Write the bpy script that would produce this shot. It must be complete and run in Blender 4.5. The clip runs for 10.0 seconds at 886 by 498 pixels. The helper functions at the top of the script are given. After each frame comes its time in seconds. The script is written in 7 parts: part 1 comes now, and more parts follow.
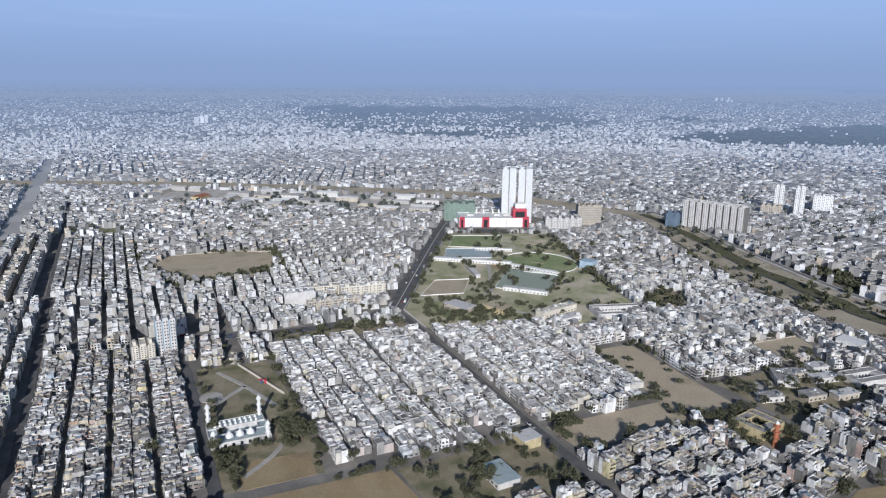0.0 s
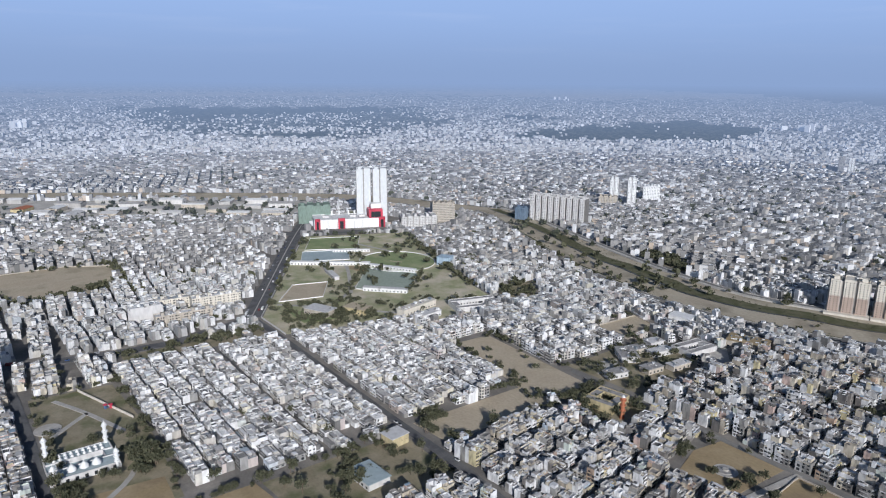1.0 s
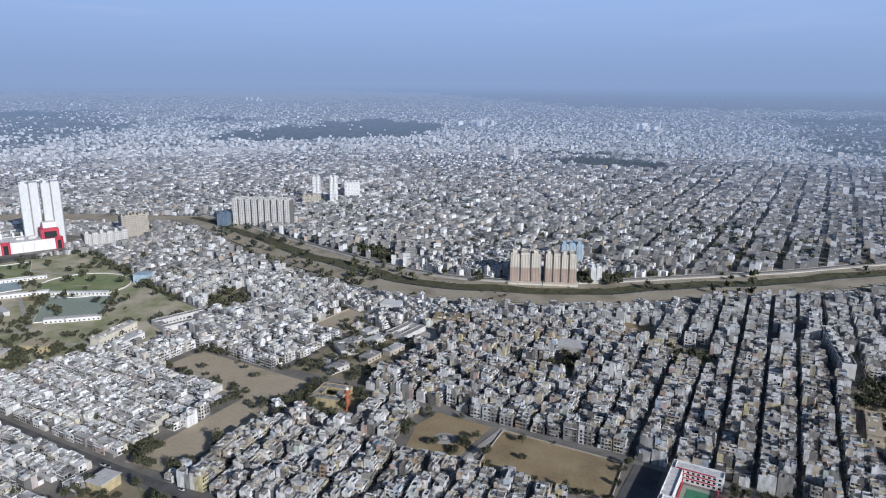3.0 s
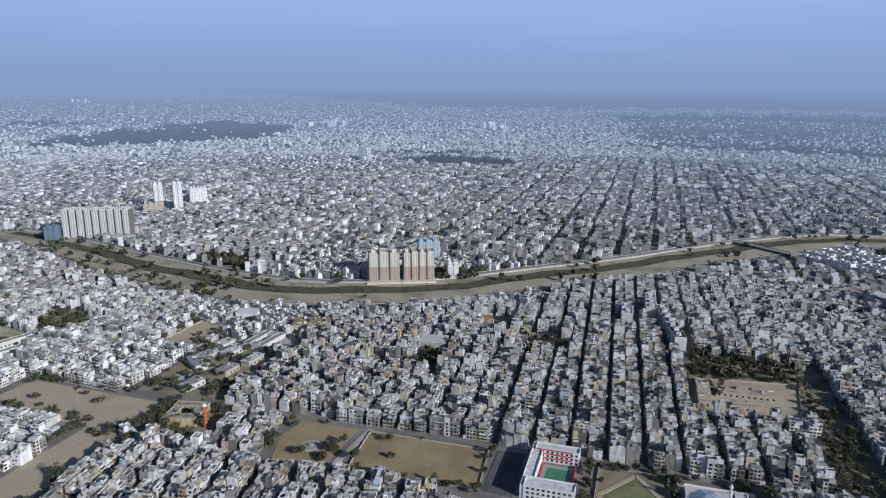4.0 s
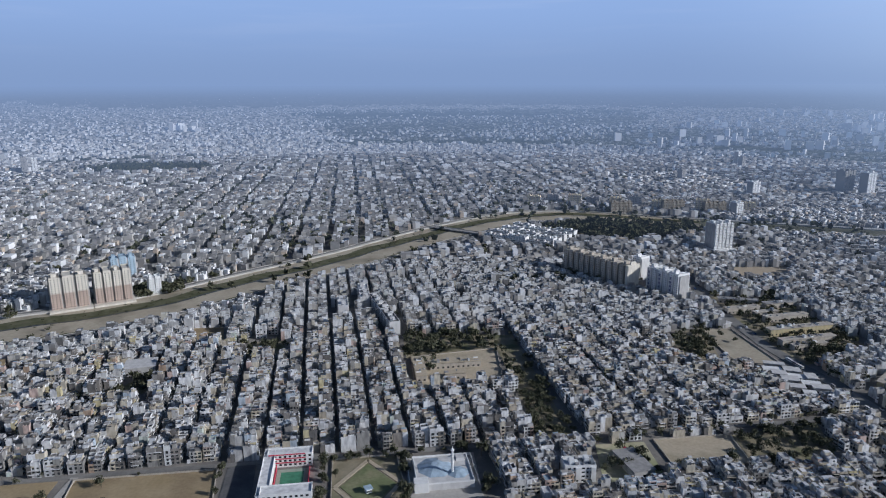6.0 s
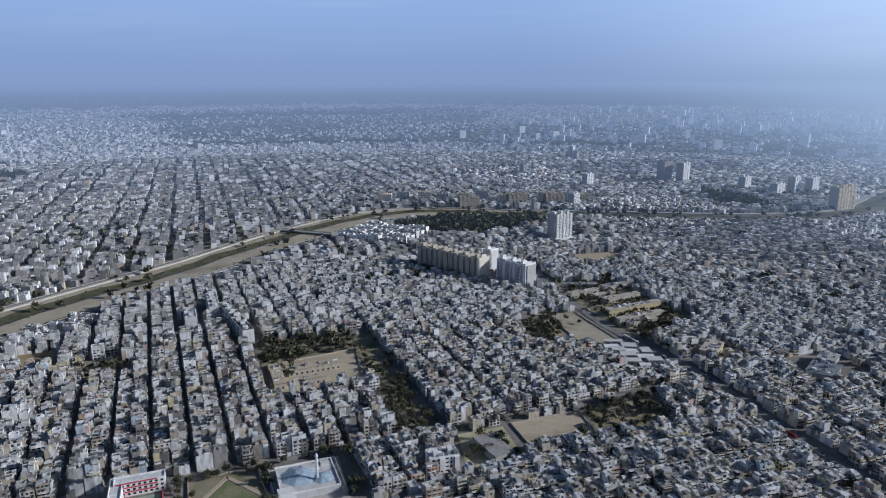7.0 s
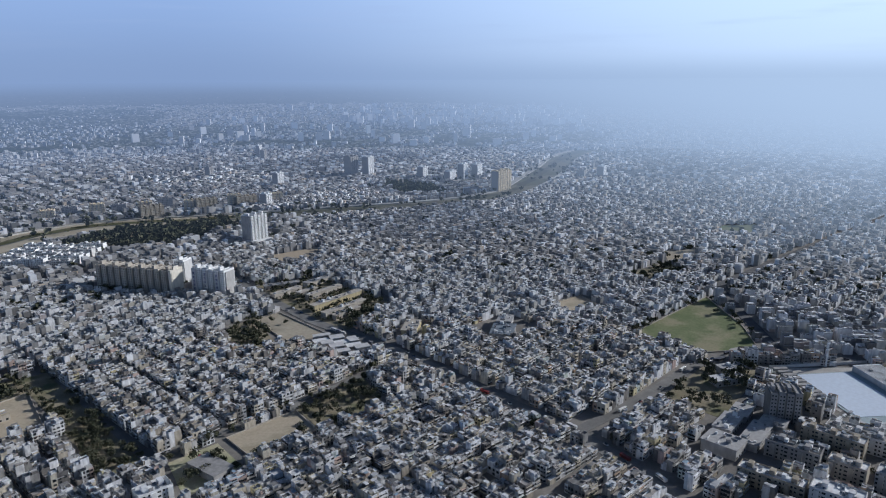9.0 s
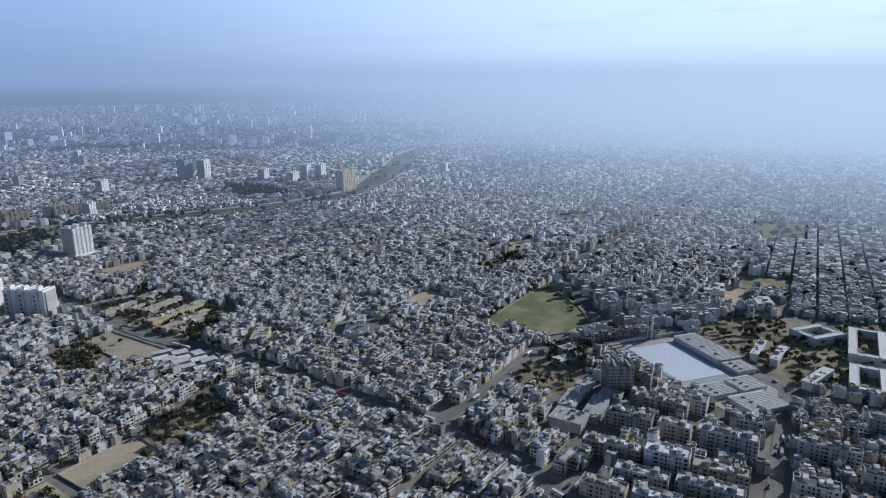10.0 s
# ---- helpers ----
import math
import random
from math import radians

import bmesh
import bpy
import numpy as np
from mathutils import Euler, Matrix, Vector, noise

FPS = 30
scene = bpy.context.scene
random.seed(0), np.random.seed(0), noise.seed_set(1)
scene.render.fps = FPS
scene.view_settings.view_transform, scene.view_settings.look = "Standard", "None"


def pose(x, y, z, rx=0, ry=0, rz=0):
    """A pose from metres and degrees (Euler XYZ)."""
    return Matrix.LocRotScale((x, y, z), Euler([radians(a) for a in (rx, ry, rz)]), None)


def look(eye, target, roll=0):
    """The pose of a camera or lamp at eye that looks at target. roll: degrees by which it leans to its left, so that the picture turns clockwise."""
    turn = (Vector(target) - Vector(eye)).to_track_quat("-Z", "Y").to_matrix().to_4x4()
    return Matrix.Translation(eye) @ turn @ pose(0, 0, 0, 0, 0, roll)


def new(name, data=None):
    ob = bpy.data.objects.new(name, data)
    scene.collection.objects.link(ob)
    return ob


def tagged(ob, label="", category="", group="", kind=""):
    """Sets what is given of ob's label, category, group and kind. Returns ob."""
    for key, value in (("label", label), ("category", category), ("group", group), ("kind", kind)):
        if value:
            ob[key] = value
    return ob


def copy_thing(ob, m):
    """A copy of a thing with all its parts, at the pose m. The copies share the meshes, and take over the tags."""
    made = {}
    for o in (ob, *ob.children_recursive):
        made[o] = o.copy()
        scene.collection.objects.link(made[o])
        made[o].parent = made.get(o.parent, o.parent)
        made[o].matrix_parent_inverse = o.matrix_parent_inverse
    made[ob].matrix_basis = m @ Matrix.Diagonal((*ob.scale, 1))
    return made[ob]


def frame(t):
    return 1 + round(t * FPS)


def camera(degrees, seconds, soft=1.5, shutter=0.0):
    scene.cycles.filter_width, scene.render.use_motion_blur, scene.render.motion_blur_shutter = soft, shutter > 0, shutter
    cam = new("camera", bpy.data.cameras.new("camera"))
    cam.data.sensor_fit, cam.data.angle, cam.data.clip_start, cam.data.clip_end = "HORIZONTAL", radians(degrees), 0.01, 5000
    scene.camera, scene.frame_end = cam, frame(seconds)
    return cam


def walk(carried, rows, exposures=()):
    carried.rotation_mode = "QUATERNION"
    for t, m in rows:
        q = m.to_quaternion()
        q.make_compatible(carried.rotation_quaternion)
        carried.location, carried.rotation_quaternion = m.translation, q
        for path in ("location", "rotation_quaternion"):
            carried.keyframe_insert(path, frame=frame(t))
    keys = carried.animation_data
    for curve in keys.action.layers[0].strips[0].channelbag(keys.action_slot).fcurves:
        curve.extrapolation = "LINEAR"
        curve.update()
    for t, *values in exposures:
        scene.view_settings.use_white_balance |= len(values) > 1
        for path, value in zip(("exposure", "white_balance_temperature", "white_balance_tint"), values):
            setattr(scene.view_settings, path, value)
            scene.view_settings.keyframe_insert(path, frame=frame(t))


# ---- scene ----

# ---------------------------------------------------------------- camera
EYE = (0.0, 0.0, 270.0)
cam = camera(66.45, 10.0, soft=1.1)
TURNS = [  # seconds, turn to the left, tilt, lean
    (0.0, 66.65, -13.91, 0.49), (0.5, 60.47, -13.86, 0.47), (1.0, 54.29, -13.81, 0.44), (1.5, 48.05, -13.76, 0.40),
    (2.0, 41.77, -13.73, 0.36), (2.5, 35.54, -13.69, 0.32), (4.0, 17.00, -13.58, 0.20), (4.5, 10.85, -13.58, 0.13),
    (5.0, 4.66, -13.63, 0.03), (5.5, -1.56, -13.66, -0.07), (7.0, -20.53, -13.80, -0.19), (7.5, -26.86, -13.86, -0.24),
    (8.0, -33.25, -13.93, -0.29), (8.5, -39.79, -14.00, -0.34), (9.0, -46.40, -14.06, -0.37), (9.5, -52.98, -14.12, -0.39),
    (10.0, -59.56, -14.22, -0.41)]


def aim(turn, tilt, lean):
    a, b = radians(turn), radians(tilt)
    way = Vector((-math.sin(a) * math.cos(b), math.cos(a) * math.cos(b), math.sin(b)))
    return look(EYE, Vector(EYE) + way * 100, lean)


walk(cam, [(t, aim(a, b, c)) for t, a, b, c in TURNS],
     [(0.0, -0.22, 5800, 12), (2.5, -0.24, 5800, 12), (5.5, -0.38, 5600, 12), (8.5, -0.36, 5680, 11), (10.0, -0.24, 5660, 11)])

# ---------------------------------------------------------------- light
SUN_TURN, SUN_HIGH = radians(-112), radians(23)  # to the left of +y, above the horizon
sun_way = Vector((-math.sin(SUN_TURN) * math.cos(SUN_HIGH), math.cos(SUN_TURN) * math.cos(SUN_HIGH), math.sin(SUN_HIGH)))
world = bpy.data.worlds.new("sky")
scene.world = world
world.use_nodes = True
wn, wl = world.node_tree.nodes, world.node_tree.links
sky = wn.new("ShaderNodeTexSky")
sky.sky_type = "NISHITA"
sky.sun_disc = False
sky.sun_elevation, sky.sun_rotation = SUN_HIGH, -SUN_TURN
sky.air_density, sky.dust_density, sky.ozone_density, sky.altitude = 1.0, 1.2, 3.0, 300
SKY = 0.055
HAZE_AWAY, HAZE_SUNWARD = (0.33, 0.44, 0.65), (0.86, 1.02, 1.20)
AIR_SUNWARD = (0.63, 0.77, 0.93)  # haze emission on far things, and the sky low towards the sun
CLEAR_AWAY, CLEAR_SUNWARD = (0.41, 0.56, 0.84), (0.95, 1.14, 1.36)


def sunward(n, l, vector):
    """0 away from the sun, 1 towards it."""
    nm, dot, mr = n.new("ShaderNodeVectorMath"), n.new("ShaderNodeVectorMath"), n.new("ShaderNodeMapRange")
    nm.operation, dot.operation, mr.interpolation_type = "NORMALIZE", "DOT_PRODUCT", "SMOOTHSTEP"
    l.new(vector, nm.inputs[0])
    l.new(nm.outputs[0], dot.inputs[0])
    dot.inputs[1].default_value = sun_way
    l.new(dot.outputs["Value"], mr.inputs["Value"])
    mr.inputs["From Min"].default_value, mr.inputs["From Max"].default_value = 0.05, 0.97
    return mr.outputs["Result"]


def haze_colour(n, l, vector, gain, away=HAZE_AWAY, near=HAZE_SUNWARD):
    mix = n.new("ShaderNodeMix")
    mix.data_type = "RGBA"
    mix.inputs[6].default_value = (*[v * gain for v in away], 1)
    mix.inputs[7].default_value = (*[v * gain for v in near], 1)
    l.new(sunward(n, l, vector), mix.inputs[0])
    return mix.outputs[2]


# clear sky, paling into blue air and then haze near the horizon, with faint high cloud
def between(n, l, a, b, fac):
    x = n.new("ShaderNodeMix")
    x.data_type = "RGBA"
    l.new(a, x.inputs[6])
    l.new(b, x.inputs[7])
    l.new(fac, x.inputs[0])
    return x.outputs[2]


def from_to(n, l, value, lo, hi, top=1.0):
    r = n.new("ShaderNodeMapRange")
    r.interpolation_type = "SMOOTHSTEP"
    l.new(value, r.inputs["Value"])
    r.inputs["From Min"].default_value, r.inputs["From Max"].default_value, r.inputs["To Max"].default_value = lo, hi, top
    return r.outputs["Result"]


co, xyz = wn.new("ShaderNodeTexCoord"), wn.new("ShaderNodeSeparateXYZ")
way = co.outputs["Generated"]
wl.new(way, xyz.inputs[0])
height = xyz.outputs[2]
low_air = haze_colour(wn, wl, way, 1 / SKY)
blue_air = haze_colour(wn, wl, way, 1 / SKY, CLEAR_AWAY, CLEAR_SUNWARD)
stretch, wisp = wn.new("ShaderNodeMapping"), wn.new("ShaderNodeTexNoise")
stretch.inputs["Scale"].default_value = (2.0, 2.0, 26.0)
wl.new(way, stretch.inputs[0])
wl.new(stretch.outputs[0], wisp.inputs["Vector"])
wisp.inputs["Scale"].default_value, wisp.inputs["Detail"].default_value = 2.2, 5
cloud = wn.new("ShaderNodeRGB")
cloud.outputs[0].default_value = (0.52 / SKY, 0.64 / SKY, 0.88 / SKY, 1)
blue_air = between(wn, wl, blue_air, cloud.outputs[0], from_to(wn, wl, wisp.outputs["Fac"], 0.5, 0.75, 0.35))
dim_air = haze_colour(wn, wl, way, 1 / SKY, HAZE_AWAY, AIR_SUNWARD)
low_air = between(wn, wl, dim_air, low_air, from_to(wn, wl, height, 0.0, 0.045))
air = between(wn, wl, low_air, blue_air, from_to(wn, wl, height, 0.0, 0.12))
wl.new(between(wn, wl, air, sky.outputs[0], from_to(wn, wl, height, 0.10, 0.45)), wn["Background"].inputs[0])
wn["Background"].inputs[1].default_value = SKY
lamp = bpy.data.lights.new("sun", "SUN")
lamp.energy, lamp.angle, lamp.color = 5.0, radians(0.6), (1.0, 0.93, 0.82)
sun = new("sun", lamp)
sun.matrix_world = look(sun_way * 500, (0, 0, 0))

# ---------------------------------------------------------------- materials


def material(name, rough=0.85, metal=0.0, spec=0.3):
    m = bpy.data.materials.new(name)
    m.use_nodes = True
    b = m.node_tree.nodes["Principled BSDF"]
    b.inputs["Roughness"].default_value, b.inputs["Metallic"].default_value = rough, metal
    b.inputs["Specular IOR Level"].default_value = spec
    return m, m.node_tree.nodes, m.node_tree.links, b


def ramp(nodes, stops, mode="LINEAR"):
    r = nodes.new("ShaderNodeValToRGB")
    r.color_ramp.interpolation = mode
    els = r.color_ramp.elements
    while len(els) < len(stops):
        els.new(0.5)
    for e, (p, c) in zip(els, stops):
        e.position, e.color = p, (*c, 1)
    return r


def rough_noise(nodes, links, scale, detail=4, stretch=(1, 1, 1)):
    g, mp, n = nodes.new("ShaderNodeNewGeometry"), nodes.new("ShaderNodeMapping"), nodes.new("ShaderNodeTexNoise")
    mp.inputs["Scale"].default_value = stretch
    links.new(g.outputs["Position"], mp.inputs[0])
    links.new(mp.outputs[0], n.inputs["Vector"])
    n.inputs["Scale"].default_value, n.inputs["Detail"].default_value = scale, detail
    return n.outputs["Fac"]


def blend(nodes, links, a, b, fac, mode="MIX"):
    x = nodes.new("ShaderNodeMix")
    x.data_type, x.blend_type = "RGBA", mode
    for s, v in ((x.inputs[6], a), (x.inputs[7], b), (x.inputs[0], fac)):
        if isinstance(v, (int, float)):
            s.default_value = v
        elif isinstance(v, tuple):
            s.default_value = (*v, 1)
        else:
            links.new(v, s)
    return x.outputs[2]


def earth(name, a, b, scale, fine=0.9, c=None, rough=0.95, big=0.012):
    """Ground of two or three tones: patches, fine grain and a little relief."""
    m, n, l, p = material(name, rough, 0, 0.15)
    mid = blend(n, l, a, b, ramp_fac(n, l, rough_noise(n, l, scale, 5), 0.38, 0.62))
    if c:
        mid = blend(n, l, mid, c, ramp_fac(n, l, rough_noise(n, l, big, 6), 0.5, 0.66))
    grain = rough_noise(n, l, fine, 3)
    r = ramp(n, [(0.25, (0.86, 0.86, 0.86)), (0.75, (1.08, 1.08, 1.08))])
    l.new(grain, r.inputs[0])
    l.new(blend(n, l, mid, r.outputs[0], 1.0, "MULTIPLY"), p.inputs["Base Color"])
    return m


def ramp_fac(n, l, source, lo, hi):
    r = ramp(n, [(lo, (0, 0, 0)), (hi, (1, 1, 1))])
    l.new(source, r.inputs[0])
    return r.outputs[0]


def painted(name, stops, island, rough=0.85, dirt=0.5, fine=0.35):
    """Paint or plaster whose tone changes from piece to piece, with stains in two scales."""
    m, n, l, p = material(name, rough, 0, 0.2)
    if island:
        pick = n.new("ShaderNodeNewGeometry").outputs["Random Per Island"]
    else:
        pick = n.new("ShaderNodeObjectInfo").outputs["Random"]
    r = ramp(n, stops, "CONSTANT")
    l.new(pick, r.inputs[0])
    k = ramp(n, [(0.3, (1 - dirt, 1 - dirt, 1 - dirt * 0.95)), (0.62, (1.0, 1.0, 1.0))])
    l.new(rough_noise(n, l, fine, 5, (1, 1, 0.35)), k.inputs[0])
    l.new(blend(n, l, r.outputs[0], k.outputs[0], 1.0, "MULTIPLY"), p.inputs["Base Color"])
    return m


WALLS = [(0.0, (0.52, 0.51, 0.49)), (0.13, (0.31, 0.30, 0.28)), (0.23, (0.70, 0.70, 0.69)), (0.38, (0.50, 0.44, 0.34)),
         (0.48, (0.17, 0.16, 0.15)), (0.54, (0.60, 0.54, 0.42)), (0.65, (0.80, 0.80, 0.80)), (0.83, (0.25, 0.23, 0.21)),
         (0.90, (0.50, 0.36, 0.25)), (0.915, (0.46, 0.54, 0.62)), (0.93, (0.64, 0.56, 0.32)), (0.955, (0.54, 0.60, 0.54)), (0.965, (0.56, 0.42, 0.36))]
ROOFS = [(0.0, (0.50, 0.50, 0.50)), (0.14, (0.24, 0.235, 0.23)), (0.28, (0.66, 0.66, 0.67)), (0.42, (0.34, 0.325, 0.31)),
         (0.52, (0.80, 0.80, 0.80)), (0.69, (0.15, 0.15, 0.15)), (0.79, (0.46, 0.43, 0.40)), (0.88, (0.70, 0.70, 0.71)), (0.97, (0.34, 0.44, 0.52))]


def muted(stops, keep, gain):
    """The same tones with less colour."""
    out = []
    for p, c in stops:
        g = sum(c) / 3
        out.append((p, tuple(min(0.8, (g + (v - g) * keep) * gain) for v in c)))
    return out


M = {}
M["wall"] = painted("plaster_walls", muted(WALLS, 0.88, 1.0), True)
M["wall_pale"] = painted("pale_plaster_walls", muted(WALLS, 0.4, 1.14), True, dirt=0.3)
M["roof_pale"] = painted("pale_concrete_roofs", muted(ROOFS, 0.45, 1.12), True, 0.9, 0.25, 0.25)
M["roof"] = painted("concrete_roofs", muted(ROOFS, 1.0, 0.94), True, 0.9, 0.35, 0.25)
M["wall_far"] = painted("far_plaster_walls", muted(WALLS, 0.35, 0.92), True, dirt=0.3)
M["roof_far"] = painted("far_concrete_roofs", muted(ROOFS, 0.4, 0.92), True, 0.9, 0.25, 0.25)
# a bluish sheen on both stands in for haze; no dust layer is modelled
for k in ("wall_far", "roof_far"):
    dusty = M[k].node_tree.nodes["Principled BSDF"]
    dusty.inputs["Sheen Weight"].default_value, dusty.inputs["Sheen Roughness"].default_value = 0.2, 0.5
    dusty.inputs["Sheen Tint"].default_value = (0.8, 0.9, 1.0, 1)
M["wall_one"] = painted("house_plaster", muted(WALLS, 0.75, 0.98), False)
M["roof_one"] = painted("house_roof", ROOFS, False, 0.9, 0.35, 0.25)
M["ground"] = earth("street_dust", (0.20, 0.188, 0.172), (0.28, 0.26, 0.235), 0.06, 0.5, (0.15, 0.143, 0.135))
M["asphalt"] = earth("asphalt", (0.105, 0.106, 0.112), (0.15, 0.15, 0.152), 0.08, 0.7)
M["dusty_road"] = earth("dusty_asphalt", (0.20, 0.195, 0.187), (0.27, 0.263, 0.25), 0.06, 0.6, (0.16, 0.157, 0.15), big=0.03)
M["thicket"] = earth("bank_scrub", (0.09, 0.095, 0.05), (0.14, 0.135, 0.085), 0.08, 0.5)
M["pale_road"] = earth("concrete_road", (0.44, 0.42, 0.385), (0.54, 0.52, 0.48), 0.05, 0.5)
M["soil"] = earth("dry_soil", (0.46, 0.39, 0.29), (0.52, 0.45, 0.34), 0.03, 0.4, (0.38, 0.33, 0.24), big=0.03)
M["brown"] = earth("brown_soil", (0.34, 0.265, 0.155), (0.39, 0.31, 0.195), 0.04, 0.4, (0.29, 0.225, 0.14), big=0.03)
M["sand"] = earth("river_sand", (0.40, 0.35, 0.27), (0.46, 0.41, 0.32), 0.02, 0.3, (0.28, 0.25, 0.19), big=0.015)
M["scrub"] = earth("scrub", (0.25, 0.22, 0.15), (0.33, 0.29, 0.21), 0.06, 0.5, (0.15, 0.155, 0.085), big=0.04)
M["turf"] = earth("turf", (0.15, 0.18, 0.085), (0.20, 0.22, 0.115), 0.05, 0.4, (0.29, 0.27, 0.17), big=0.025)
M["park"] = earth("park_grass", (0.30, 0.32, 0.18), (0.48, 0.44, 0.31), 0.045, 0.4, (0.58, 0.52, 0.41), big=0.022)
M["lawn"] = earth("mown_lawn", (0.23, 0.285, 0.14), (0.29, 0.33, 0.175), 0.04, 0.4, (0.36, 0.36, 0.22), big=0.03)
M["pitch"] = earth("hockey_turf", (0.32, 0.37, 0.31), (0.36, 0.41, 0.35), 0.02, 0.3)
M["bluepitch"] = earth("blue_court", (0.36, 0.43, 0.45), (0.41, 0.48, 0.50), 0.03, 0.3)
M["paving"] = earth("paving", (0.40, 0.38, 0.35), (0.48, 0.46, 0.43), 0.08, 0.5)


def plain(name, colour, rough=0.8, metal=0.0, spec=0.3, dirt=0.3):
    m, n, l, p = material(name, rough, metal, spec)
    k = ramp(n, [(0.3, (1 - dirt, 1 - dirt, 1 - dirt)), (0.65, (1.0, 1.0, 1.0))])
    l.new(rough_noise(n, l, 0.3, 5, (1, 1, 0.4)), k.inputs[0])
    l.new(blend(n, l, colour, k.outputs[0], 1.0, "MULTIPLY"), p.inputs["Base Color"])
    return m


M["glass"] = plain("dark_window", (0.035, 0.04, 0.045), 0.15, 0, 0.5, 0.1)
M["water"] = plain("drain_water", (0.03, 0.035, 0.03), 0.45, 0, 0.5, 0.1)
M["white"] = plain("white_paint", (0.78, 0.78, 0.77), 0.7, dirt=0.15)
M["cream"] = plain("cream_paint", (0.68, 0.635, 0.55), 0.8, dirt=0.2)
M["beige"] = plain("beige_paint", (0.52, 0.47, 0.40), 0.8)
M["grey"] = plain("grey_concrete", (0.36, 0.35, 0.34), 0.9)
M["brick"] = plain("red_brown_paint", (0.46, 0.36, 0.30), 0.85, dirt=0.2)
M["red"] = plain("red_panel", (0.55, 0.06, 0.10), 0.5)
M["orange"] = plain("orange_paint", (0.45, 0.17, 0.09), 0.8)
M["yellow"] = plain("yellow_paint", (0.54, 0.46, 0.28), 0.8)
M["blue"] = plain("pale_blue_paint", (0.42, 0.54, 0.64), 0.7)
M["weathered_slate"] = plain("weathered_sheet_roof", (0.22, 0.25, 0.28), 0.6)
M["drab"] = plain("drab_tan_paint", (0.40, 0.35, 0.27), 0.85, dirt=0.4)
M["navy"] = plain("dark_blue_panel", (0.10, 0.11, 0.22), 0.5)
M["slate"] = plain("blue_sheet_roof", (0.24, 0.32, 0.42), 0.4, 0.3)
M["green"] = plain("green_court", (0.08, 0.26, 0.16), 0.7)
M["net"] = plain("green_net", (0.22, 0.29, 0.25), 0.9)
M["bark"] = plain("bark", (0.16, 0.12, 0.09), 0.95)
M["tank"] = plain("plastic_tank", (0.12, 0.22, 0.40), 0.5)


def leafy(name, island):
    m, n, l, p = material(name, 0.75, 0, 0.2)
    r = ramp(n, [(0.0, (0.05, 0.054, 0.034)), (0.5, (0.082, 0.085, 0.052)), (1.0, (0.13, 0.13, 0.08))])
    g = n.new("ShaderNodeNewGeometry")
    l.new(g.outputs["Random Per Island"], r.inputs[0])
    l.new(r.outputs[0], p.inputs["Base Color"])
    return m


M["leaf"] = leafy("leaves", True)

# distance: haze is put into these materials as emission
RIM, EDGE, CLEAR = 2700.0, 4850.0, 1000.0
HAZE_GLOW = [(CLEAR, 0.0), (1300, 0.035), (1700, 0.08), (2200, 0.15), (2700, 0.25), (3300, 0.42), (3800, 0.57), (4300, 0.74), (4600, 0.93), (4800, 1.0)]  # distance, share of haze emission mixed in
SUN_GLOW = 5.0


